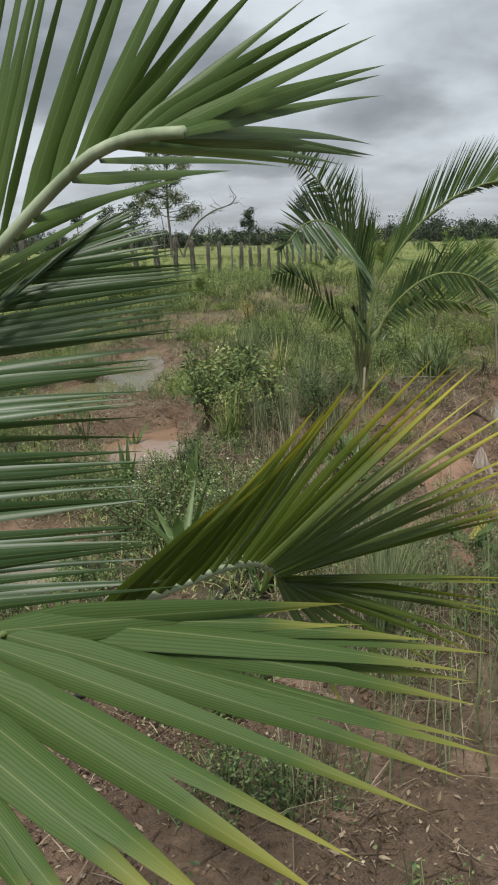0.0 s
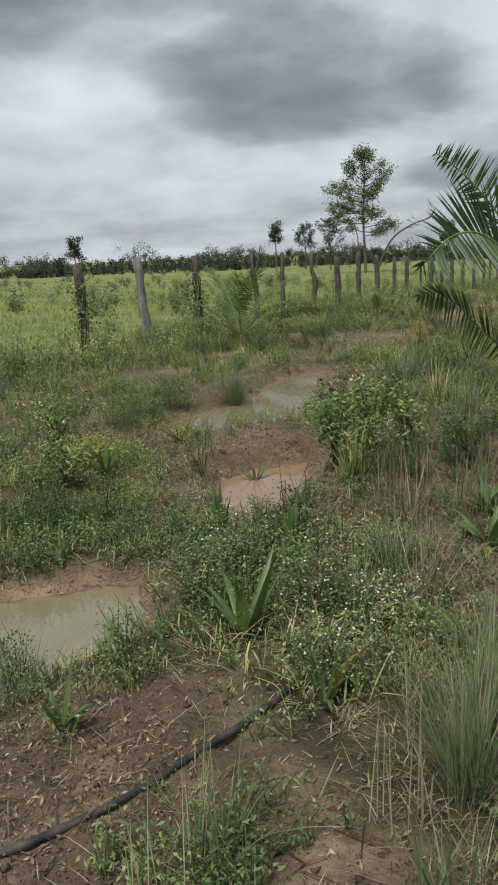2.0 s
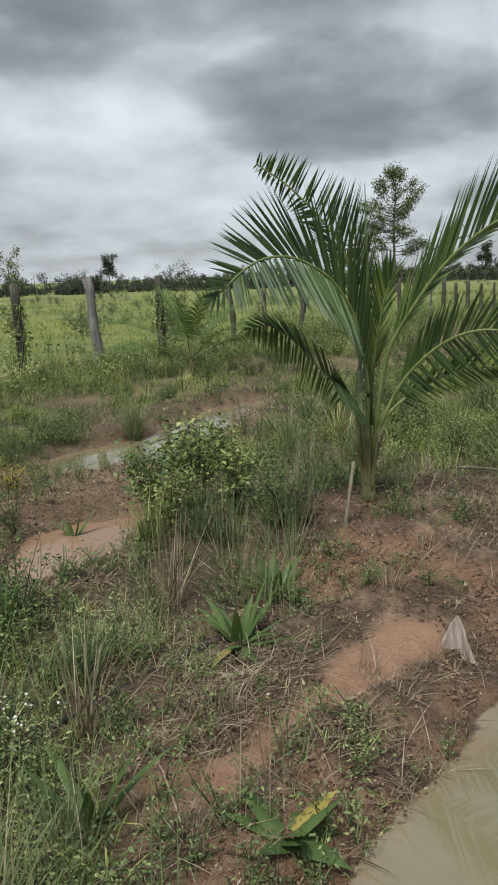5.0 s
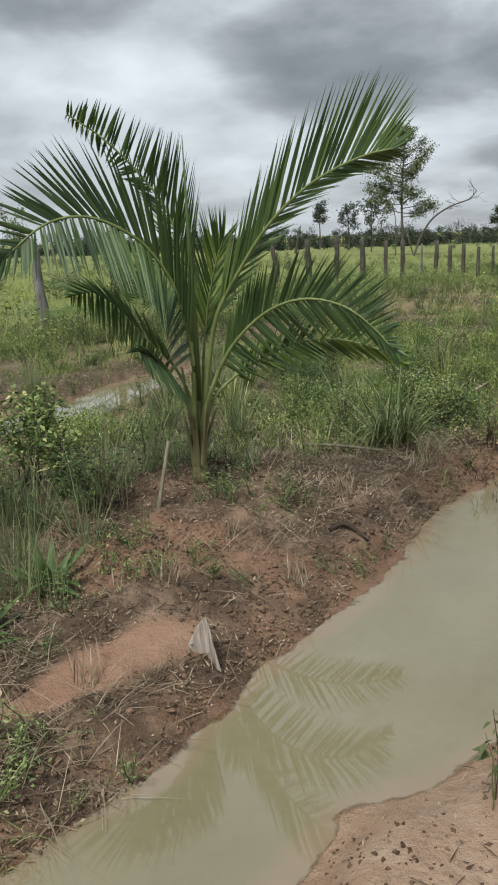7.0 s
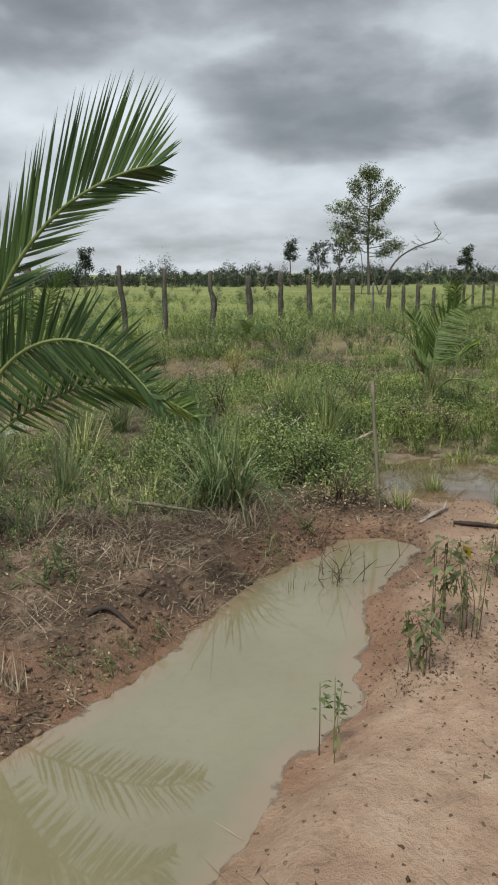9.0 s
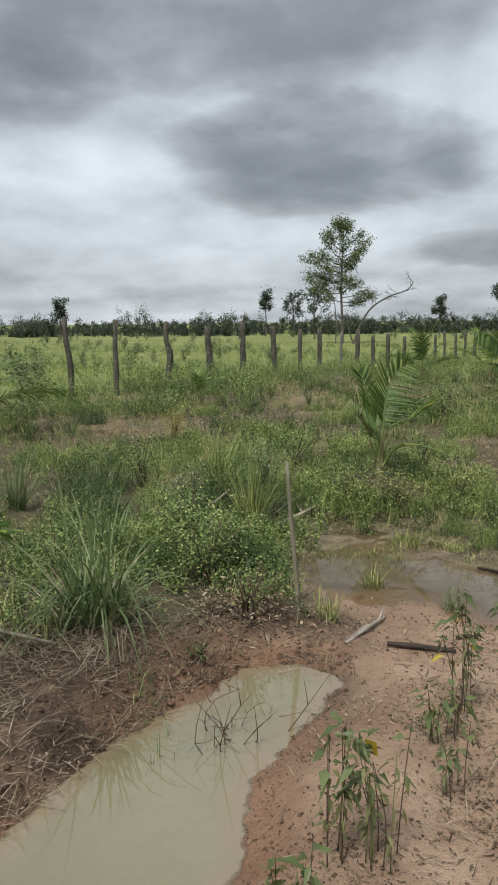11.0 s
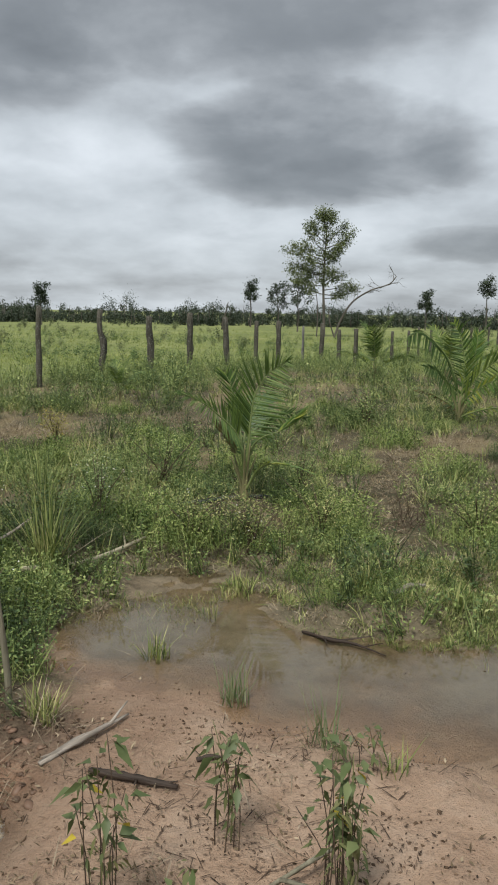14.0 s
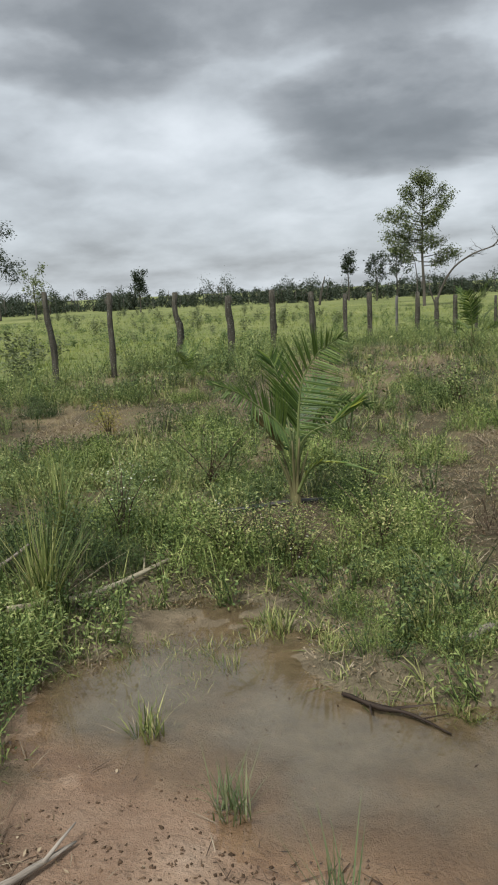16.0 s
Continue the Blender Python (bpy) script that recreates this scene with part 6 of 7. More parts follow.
# litter of dead leaves and straw: thick on the broken banks, thin elsewhere
tangle = lambda x, y: dry(x, y) * messy(x, y) * (0.25 + 0.75 * smooth01(rough(x, y, 2.6, 89, 4), -0.12, 0.12))  # noqa: E731
round_beans = lambda x, y: dry(x, y) * np.exp(-(((x - 2.25) / 0.8) ** 2 + ((y - 3.2) / 1.0) ** 2)) * smooth01(rough(x, y, 2.8, 93, 4), -0.02, 0.18)  # noqa: E731
margin = lambda x, y: dry(x, y) * smooth01(inside(x, y, SHALLOW), -0.7, -0.05) * smooth01(y, 5.3, 6.0) * 0.8  # noqa: E731
thin = lambda x, y: dry(x, y) * np.maximum(0.10 + 0.75 * turf(x, y), 1.6 * pocket(x, y))  # noqa: E731
w = np.concatenate([spots(rng, 120000, -3.6, 1.8, -2.6, 4.7, tangle), spots(rng, 110000, -4.4, -1.8, 0.5, 9.0, tangle), spots(rng, 40000, 1.0, 4.2, 1.2, 5.6, round_beans), spots(rng, 64000, -5, 6.5, -2.8, 14, thin), spots(rng, 26000, 0.8, 4.8, 5.0, 8.2, margin), spots(rng, 90000, -2, 5, 7.0, 13.5, lambda x, y: pocket(x, y))])
n = len(w)
pile = Pile().add(*leaves(w + np.array((0, 0, 0.006)), dirs(rng, n, 35, 95), 0.008 + np.minimum(rng.exponential(0.012, n), 0.03), 0.003 + np.minimum(rng.exponential(0.004, n), 0.009), rng, 0.0))
stuff("leaf_litter", pile, M_LITTER, "dead brown leaves and scraps strewn on the earth", "litter")
mat_of_straw = lambda x, y: smooth01(along(x, y, CHANNEL), 0.06, 0.2) * (tangle(x, y) * 0.13 * (0.3 + 0.7 * smooth01(y, -1.2, -0.3)) + dry(x, y) * np.exp(-(((x - 0.45) / 0.6) ** 2 + ((y - 3.3) / 0.7) ** 2)) * 0.5 + dry(x, y) * np.exp(-(((x + 1.1) / 0.35) ** 2 + ((y - 0.75) / 0.35) ** 2)) * 0.8)  # noqa: E731
w = np.concatenate([spots(rng, 150000, -3.6, 1.8, -2.6, 4.7, mat_of_straw), spots(rng, 34000, -4.4, -1.8, 0.5, 9.0, tangle), spots(rng, 3000, 1.0, 4.2, 1.2, 5.6, round_beans), spots(rng, 20000, -5, 6.5, -2.8, 14, thin), spots(rng, 26000, -2, 5, 7.0, 18, lambda x, y: pocket(x, y))])
n = len(w)
pile = Pile().add(*blades(w + np.array((0, 0, 0.010)), dirs(rng, n, 62, 94), rng.uniform(0.04, 0.26, n) * rng.uniform(0.5, 1, n), rng.uniform(0.002, 0.0045, n), rng.uniform(0.0, 0.3, n), 3))
stuff("straw", pile, M_STRAW, "dry straw and bent grass stalks on the earth", "litter")

# dark rotting scraps heaped round the seedlings
w = np.concatenate([np.stack([g0 + rng.normal(0, 0.11, 210), h0 + rng.normal(0, 0.11, 210)], -1) for g0, h0 in ((2.17, 3.5), (2.42, 3.84), (2.76, 3.62), (1.64, 2.56), (1.8, 2.56), (1.55, 2.2), (2.05, 3.25), (2.37, 3.3), (2.05, 2.9), (2.2, 2.8), (2.55, 3.5), (1.25, 4.45), (2.9, 3.9))])
w = np.concatenate([w, np.stack([rng.uniform(1.3, 4.4, 700), rng.uniform(1.5, 5.4, 700)], -1), spots(rng, 9000, 0.2, 4.2, -0.5, 5.2, lambda x, y: dry(x, y) * smooth01(inside(x, y, BARE[0]), 0.0, 0.3) * smooth01(rough(x, y, 2.2, 173, 4), 0.05, 0.2))[:, :2]])
w = np.concatenate([w, spots(rng, 150000, -3.6, 1.6, -2.6, 4.6, lambda x, y: tangle(x, y) * 0.8)[:, :2], spots(rng, 26000, -4.4, -1.8, 0.5, 9.0, tangle)[:, :2], spots(rng, 2500, 0.9, 4.6, 5.4, 8.0, margin)[:, :2]])
w = np.stack([w[:, 0], w[:, 1], height(w[:, 0], w[:, 1]) + 0.004], -1)[dry(w[:, 0], w[:, 1]) > 0.5]
n = len(w)
f = spots(rng, 1500, 1.0, 4.4, 4.7, 7.2, lambda x, y: smooth01(inside(x, y, SHALLOW), -0.1, 0.0) * (0.2 + 0.8 * smooth01(rough(x, y, 2.8, 177, 3), 0.0, 0.15)))
f[:, 2] = np.maximum(f[:, 2], WATER_Z) + 0.010
w = np.concatenate([w, f])
n = len(w)
stuff("rotting_scraps", Pile().add(*leaves(w, dirs(rng, n, 40, 95), 0.006 + np.minimum(rng.exponential(0.009, n), 0.018), 0.002 + np.minimum(rng.exponential(0.003, n), 0.006), rng, 0.0)), M_ROT, "dark rotting leaves and twigs on the sand", "litter")

# crumbs and small clods of earth
w = spots(rng, 60000, -4.5, 5.5, -2.8, 7.5, lambda x, y: dry(x, y) * (0.10 + 0.90 * messy(x, y)) * smooth01(rough(x, y, 2.5, 97, 3), -0.15, 0.2))
lump = []
for k in range(5):
    v = np.array([(1, 0, 0), (-1, 0, 0), (0, 1, 0), (0, -1, 0), (0, 0, 0.8), (0, 0, -0.5)], float) * rng.uniform(0.6, 1.25, (6, 3)) * 0.012
    v += rng.normal(0, 0.002, v.shape)
    lump.append((v, None, np.array([(0, 2, 4), (2, 1, 4), (1, 3, 4), (3, 0, 4), (2, 0, 5), (1, 2, 5), (3, 1, 5), (0, 3, 5)])))
w = w[(messy(w[:, 0], w[:, 1]) > 0.25)]
sand = spots(rng, 34000, -0.4, 4.4, -1.5, 5.4, lambda x, y: dry(x, y) * smooth01(inside(x, y, BARE[0]), 0.0, 0.3) * (0.15 + 0.85 * smooth01(rough(x, y, 1.6, 171, 4), 0.0, 0.16)))
stuff("crumbs", scatter(lump, sand, rng, 0.12, 0.8, 20), M_CLOD, "small crumbs of earth on the sand", "earth")
big = w[(w[:, 0] > -1.4) & (w[:, 1] < 4.6)][::2]
ball = []
for k in range(4):
    a, b = np.meshgrid(np.linspace(0, 2 * np.pi, 8)[:-1], np.linspace(-0.5, 1.5, 4))
    v = np.stack([np.cos(a) * np.cos(b), np.sin(a) * np.cos(b), 0.7 * np.sin(b)], -1).reshape(-1, 3)
    v *= 0.026 * (1 + 0.9 * np.stack([rough(v[:, 0] + k, v[:, 1] + 2 * v[:, 2], 1.3, 211 + k, 2)] * 3, -1)) * rng.uniform(0.7, 1.3, 3)
    i = (np.arange(3)[:, None] * 7 + np.arange(7)[None]).ravel()
    j = (np.arange(3)[:, None] * 7 + (np.arange(7)[None] + 1) % 7).ravel()
    ball.append((v, np.stack([i, j, j + 7, i + 7], -1), None))
stuff("mud_lumps", scatter(ball, big, rng, 0.15, 0.7, 25), M_MUD, "wet lumps of reddish brown mud on the bank", "earth")
stuff("clods", scatter(lump, w, rng, 0.25, 1.3, 25), M_CLOD, "small crumbs and clods of brown earth", "earth")


def plant(name, x, y, label, category, mats_piles, group="", turn=0.0, sink=0.0):
    ob = tagged(empty(name, pose(x, y, on_ground(x, y, -sink), 0, 0, turn)), label, category, group)
    for pname, pile, mat in mats_piles:
        tagged(part(pname, pile.mesh(pname, mat), ob), kind="stuff")
    return ob


def grass_tuft(x, y, tall, n, seed, mat, label, width=0.007, lean=(2, 38), droop=0.3, r=0.06, dead=0.25):
    g = np.random.default_rng(seed)
    live = Pile().add(*proto_tuft(g, n, tall, width, lean, droop, r, 4))
    items = [("foliage", live, mat)]
    if dead:
        items.append(("dry_foliage", Pile().add(*proto_tuft(g, max(4, int(n * dead)), tall * 0.8, width * 0.8, (20, 85), 0.3, r, 3)), M_STRAW))
    return plant("grass_tuft", x, y, label, "grass", items, "grass tufts")


G1 = "tuft of thin grey-green grass with dry blades"
G2 = "tuft of fresh green grass standing in wet sand"
for x, y, tall, n, seed, mat, lab, wd in (
    (-2.35, -1.2, 0.42, 70, 1, M_GREY_GRASS, G1, 0.005), (-1.63, -0.91, 0.70, 300, 2, M_GREY_GRASS, "tall dense clump of thin grey-green grass", 0.0042),
    (-1.50, -0.55, 0.66, 240, 3, M_GREY_GRASS, "tall dense clump of thin grey-green grass", 0.0042), (-1.75, -1.35, 0.5, 60, 4, M_GREY_GRASS, G1, 0.005),
    (-1.9, 0.3, 0.5, 90, 5, M_GREY_GRASS, G1, 0.006), (-1.72, 0.75, 0.5, 80, 6, M_GREY_GRASS, G1, 0.006),
    (1.88, 5.32, 0.26, 60, 7, M_GRASS, G2, 0.007), (2.32, 4.9, 0.30, 55, 8, M_GREY_GRASS, G2, 0.006), (2.70, 4.52, 0.40, 40, 9, M_GREY_GRASS, G1, 0.005),
    (1.60, 4.52, 0.28, 70, 10, M_GRASS, "tuft of green and straw-coloured grass on wet sand", 0.006), (1.00, 3.25, 0.36, 26, 11, M_GREY_GRASS, G1, 0.006),
    (2.9, 6.1, 0.3, 90, 12, M_GRASS, G2, 0.007), (3.4, 6.0, 0.26, 90, 13, M_GRASS, G2, 0.007), (3.62, 5.75, 0.24, 50, 14, M_GRASS, G2, 0.007),
    (2.2, 6.25, 0.24, 50, 15, M_GRASS, G2, 0.007), (2.05, 5.9, 0.2, 40, 16, M_GRASS, G2, 0.006), (-3.12, 6.05, 0.72, 260, 17, M_GREY_GRASS, "clump of tall green grass beside the track", 0.008),
    (-1.25, 6.1, 0.7, 140, 18, M_GREY_GRASS, "clump of tall straw-tipped grass", 0.008), (-1.0, 6.6, 0.75, 140, 19, M_GREY_GRASS, "clump of tall straw-tipped grass", 0.008),
    (1.0, 6.2, 0.85, 160, 20, M_GRASS, "tall soft clump of bright green grass", 0.008), (0.6, 7.2, 0.8, 150, 21, M_GRASS, "tall soft clump of bright green grass", 0.008),
    (-1.25, 1.75, 0.75, 34, 41, M_GREY_GRASS, "sparse tall grey-green grass stalks", 0.005), (-1.05, 2.1, 0.8, 40, 42, M_GREY_GRASS, "sparse tall grey-green grass stalks", 0.005), (-1.4, 2.3, 0.75, 40, 43, M_GREY_GRASS, "sparse tall grey-green grass stalks", 0.005),
    (-1.85, 2.2, 0.6, 110, 70, M_GRASS, "tall green grass stalks under the bush", 0.006), (-1.6, 2.35, 0.6, 90, 71, M_GREY_GRASS, "tall green grass stalks under the bush", 0.006), (-1.55, 1.5, 0.7, 36, 44, M_STRAW, "sparse tall dry grass stalks", 0.005), (-1.15, 2.75, 0.7, 40, 45, M_GREY_GRASS, "sparse tall grey-green grass stalks", 0.005), (-1.0, 3.3, 0.8, 50, 46, M_GREY_GRASS, "sparse tall grey-green grass stalks", 0.006),
    (-1.45, -0.1, 0.6, 46, 47, M_GREY_GRASS, "sparse tall grey-green grass stalks", 0.005), (-1.6, 0.45, 0.6, 46, 48, M_STRAW, "sparse tall dry grass stalks", 0.005), (-1.2, -1.1, 0.5, 40, 49, M_GREY_GRASS, "sparse tall grey-green grass stalks", 0.005),
    (-0.7, 4.4, 0.8, 80, 50, M_GREY_GRASS, "tall green grass behind the palm", 0.007), (-1.3, 4.6, 0.8, 80, 51, M_GREY_GRASS, "tall green grass behind the palm", 0.007), (-0.9, 5.3, 0.8, 80, 52, M_GRASS, "tall green grass behind the palm", 0.007),
    (-0.95, 2.9, 0.34, 60, 61, M_GREY_GRASS, G1, 0.005), (-1.2, 2.5, 0.3, 50, 62, M_GREY_GRASS, G1, 0.005), (-1.05, 2.7, 0.4, 60, 63, M_GREY_GRASS, G1, 0.006), (-0.4, 3.15, 0.35, 50, 64, M_GREY_GRASS, G1, 0.006), (-0.9, 3.2, 0.4, 60, 65, M_GREY_GRASS, G1, 0.006),
    (-0.3, 2.2, 0.2, 40, 66, M_STRAW, "tuft of dry brown grass on the bank", 0.005), (0.2, 2.9, 0.24, 50, 67, M_STRAW, "tuft of dry brown grass on the bank", 0.005), (-0.5, 1.7, 0.22, 50, 68, M_STRAW, "tuft of dry brown grass on the bank", 0.005), (0.7, 3.7, 0.26, 60, 69, M_STRAW, "tuft of dry brown grass on the bank", 0.005),
    (-1.15, 0.62, 0.25, 60, 22, M_STRAW, "flattened tuft of dry straw", 0.005), (-0.6, 0.95, 0.3, 24, 23, M_STRAW, "few dry bent grass stalks", 0.004),
    (0.05, 1.9, 0.22, 50, 24, M_STRAW, "tuft of dry brown grass on the bank", 0.005), (2.95, 4.3, 0.22, 30, 25, M_GRASS, G2, 0.006),
):
    grass_tuft(x, y, tall, n, seed, mat, lab, wd)


g = np.random.default_rng(400)
for k in range(34):
    x, y = (g.uniform(-1.75, -0.85), g.uniform(-0.7, 2.7)) if k < 18 else (g.uniform(-2.5, -1.25), g.uniform(-1.9, -0.5))
    grass_tuft(x, y, g.uniform(0.5, 0.85), int(g.integers(10, 24)), 410 + k, M_STRAW if k % 3 == 0 else M_GREY_GRASS, "sparse tall dry grass stalks" if k % 3 == 0 else "sparse tall grey-green grass stalks", 0.0042, (1, 22), 0.18, 0.10, 0.1)


def cane_clump(x, y, tall, n, seed, label):
    """Broad arching grass like a clump of cane."""
    g = np.random.default_rng(seed)
    a, q = g.uniform(0, 6.28, n), 0.12 * np.sqrt(g.uniform(0, 1, n))
    base = np.stack([q * np.cos(a), q * np.sin(a), 0 * a], -1)
    up = Pile().add(*blades(base, dirs(g, n, 3, 40), tall * g.uniform(0.6, 1.25, n), g.uniform(0.008, 0.014, n), g.uniform(0.3, 0.95, n), 7, -0.2))
    dead = Pile().add(*proto_tuft(g, n // 2, tall * 0.7, 0.012, (30, 95), 0.35, 0.14, 4))
    plant("cane_grass", x, y, label, "grass", [("foliage", up, M_CANE), ("dry_foliage", dead, M_STRAW)], "cane grass clumps")


cane_clump(0.50, 4.02, 0.98, 190, 31, "tall clump of arching cane-like grass by the trench")
cane_clump(0.15, 5.3, 0.75, 70, 32, "clump of arching cane-like grass in weeds")
cane_clump(2.0, 10.6, 0.8, 60, 33, "clump of arching cane-like grass in weeds")


def broadleaf(x, y, tall, n, seed, label, wide=0.06, spread=(8, 50)):
    g = np.random.default_rng(seed)
    a = np.arange(n) * 2.4 + g.uniform(-0.3, 0.3, n)
    t = np.radians(g.uniform(*spread, n))
    d = np.stack([np.cos(a) * np.sin(t), np.sin(a) * np.sin(t), np.cos(t)], -1)
    ob = plant("broadleaf_plant", x, y, label, "plant", [], "broad-leaved seedlings")
    for k in range(n):
        e = d[k : k + 1]
        part("leaf", Pile().add(*blades(e * 0.02, e, tall * g.uniform(0.65, 1.1), wide * (0.72 if spread[1] < 60 else 1.15) * g.uniform(0.75, 1.2), g.uniform(0.02, 0.5), 6, -0.4)).mesh("leaf", M_HERB_DRY if g.uniform() < 0.06 else M_BROAD), ob)


B = "upright broad-leaved green seedling among weeds"
for x, y, tall, n, seed, wide, spread in ((-2.38, 0.08, 0.52, 7, 1, 0.075, (8, 50)), (-2.24, 1.1, 0.36, 5, 2, 0.06, (3, 25)), (-2.64, 1.27, 0.36, 5, 3, 0.06, (3, 25)),
                                          (-1.42, -0.02, 0.42, 5, 4, 0.065, (10, 50)), (-2.05, -0.4, 0.42, 7, 5, 0.055, (10, 45)), (-2.95, -0.62, 0.3, 6, 6, 0.05, (10, 45)),
                                          (-0.84, 0.04, 0.21, 11, 7, 0.07, (35, 85)), (-1.07, 1.7, 0.30, 15, 8, 0.045, (20, 75)), (-1.17, 1.15, 0.34, 18, 9, 0.04, (15, 70)),
                                          (-0.72, 3.25, 0.34, 9, 10, 0.05, (10, 45)), (-3.7, 2.6, 0.4, 7, 11, 0.06, (10, 45)), (-2.6, 2.9, 0.25, 5, 12, 0.05, (10, 45))):
    broadleaf(x, y, tall, n, seed, B if spread[1] < 60 else "low rosette of broad green leaves on bare earth", wide, spread)


def shrub(x, y, tall, wide, n, leaf, seed, label, mat=None, flowers=0):
    g = np.random.default_rng(seed)
    st, lv = Pile(), Pile()
    n, leaf = (int(n * 2.6), leaf * 0.62) if leaf < 0.06 else (int(n * 1.7), leaf * 0.75)
    for k in range(9):
        d = dirs(g, 1, 4, 42)[0]
        h = tall * g.uniform(0.7, 1.0)
        end = np.array((d[0] * wide * 1.1, d[1] * wide * 1.1, h))
        pts = spline([(0.05 * g.normal(), 0.05 * g.normal(), -0.03), end * np.array((0.35, 0.35, 0.5)), end], 6)
        st.add(*tube(pts, np.linspace(0.007, 0.002, 6), 4))
        m = n // 9
        u = g.uniform(0.25, 1.0, m) ** 0.7
        base = np.stack([np.interp(u, np.linspace(0, 1, 6), pts[:, i]) for i in range(3)], -1) + g.normal(0, wide * 0.16, (m, 3))
        base[:, 2] = np.maximum(base[:, 2], 0.02)
        lv.add(*leaves(base, dirs(g, m, 35, 110), leaf * g.uniform(0.5, 1.3, m), leaf * (0.42 if leaf < 0.07 else 0.6) * g.uniform(0.6, 1.3, m), g))
    items = [("stalk", st, M_BROWN_STEM), ("foliage", lv, mat or M_HERB)]
    if flowers:
        v = np.concatenate(lv.v)
        pick = v[g.integers(0, len(v), flowers)] + np.array((0, 0, 0.02))
        items.append(("blossom", Pile().add(*leaves(pick, dirs(g, flowers, 30, 90), 0.013, 0.012, g)), M_FLOWER))
    return plant("shrub", x, y, label, "shrub", items, "weedy shrubs")


S1 = "leafy green weed bush on the bank"
S2 = "low bushy weeds with tiny white flowers"
S3 = "feathery bright green bushy weed"
for x, y, tall, wide, n, leaf, seed, lab, mat, fl in (
    (-1.72, 2.95, 0.58, 0.34, 520, 0.075, 1, S1, M_HERB, 0), (-1.45, 2.75, 0.45, 0.25, 200, 0.08, 2, S1, M_HERB, 0), (-1.98, 2.7, 0.56, 0.30, 420, 0.07, 52, S1, M_BUSH, 0), (-1.8, 2.45, 0.42, 0.30, 420, 0.058, 53, S1, M_HERB, 0), (-2.0, 3.6, 0.5, 0.3, 240, 0.08, 3, S1, M_HERB, 0),
    (-2.1, 0.35, 0.34, 0.36, 500, 0.035, 4, S2, M_WEED, 90), (-2.6, 0.35, 0.36, 0.34, 460, 0.035, 5, S2, M_WEED, 40), (-2.0, -0.3, 0.34, 0.34, 460, 0.035, 6, S2, M_WEED, 90),
    (-1.75, 0.2, 0.3, 0.3, 360, 0.03, 7, S2, M_WEED, 70), (-2.45, 0.75, 0.3, 0.3, 360, 0.035, 8, S2, M_WEED, 30), (-1.08, 2.4, 0.40, 0.34, 620, 0.045, 9, "dark green leafy weed bush on the mound", M_DEEP_SHADED, 0),
    (0.9, 4.95, 0.42, 0.36, 520, 0.045, 10, S1, M_HERB, 0), (1.02, 5.22, 0.36, 0.30, 520, 0.045, 11, S1, M_HERB, 10), (0.7, 5.5, 0.42, 0.4, 520, 0.05, 12, S1, M_HERB, 0),
    (0.1, 4.6, 0.40, 0.36, 420, 0.04, 13, S1, M_HERB, 0), (1.0, 7.25, 0.5, 0.45, 640, 0.035, 14, S2, M_WEED, 60), (0.55, 6.3, 0.45, 0.4, 560, 0.035, 15, S2, M_WEED, 60),
    (1.75, 6.95, 0.34, 0.42, 700, 0.035, 16, S3, M_GRASS, 10), (2.2, 6.95, 0.34, 0.42, 700, 0.035, 17, S3, M_GRASS, 10), (2.65, 7.15, 0.4, 0.45, 760, 0.035, 18, S3, M_GRASS, 0),
    (3.75, 7.3, 0.34, 0.42, 620, 0.035, 19, S3, M_GRASS, 0), (4.1, 7.7, 0.36, 0.42, 560, 0.035, 20, S3, M_GRASS, 0), (2.45, 8.2, 0.4, 0.4, 520, 0.035, 21, S3, M_HERB, 0),
    (1.2, 8.6, 0.5, 0.5, 560, 0.04, 22, S1, M_HERB, 0), (3.2, 12.6, 0.55, 0.5, 420, 0.06, 23, S1, M_HERB, 0), (-0.2, 7.6, 0.5, 0.45, 420, 0.04, 24, S2, M_WEED, 20),
    (1.2, 4.35, 0.30, 0.22, 130, 0.035, 25, "small dark weed bush with dead stems at the stake", M_HERB, 0), (-3.9, 2.4, 0.35, 0.4, 380, 0.06, 26, S1, M_HERB, 0),
    (-4.4, 3.6, 0.45, 0.5, 480, 0.06, 27, S1, M_HERB, 0), (-4.3, 1.6, 0.4, 0.45, 420, 0.05, 28, S1, M_HERB, 0), (1.0, 3.95, 0.1, 0.12, 60, 0.03, 29, "low weed sprouting in the litter", M_HERB, 0),
    (-0.5, 10.5, 0.4, 0.4, 300, 0.05, 30, "yellowing weed bush on bare earth", M_HERB_DRY, 0), (-3.9, 2.9, 0.28, 0.35, 240, 0.05, 31, "yellowing weed bush on bare earth", M_HERB_DRY, 0), (-3.3, 3.5, 0.2, 0.3, 200, 0.045, 32, "yellowing weed bush on bare earth", M_HERB_DRY, 0),
):
    shrub(x, y, tall, wide, n, leaf, seed, lab, mat, fl)


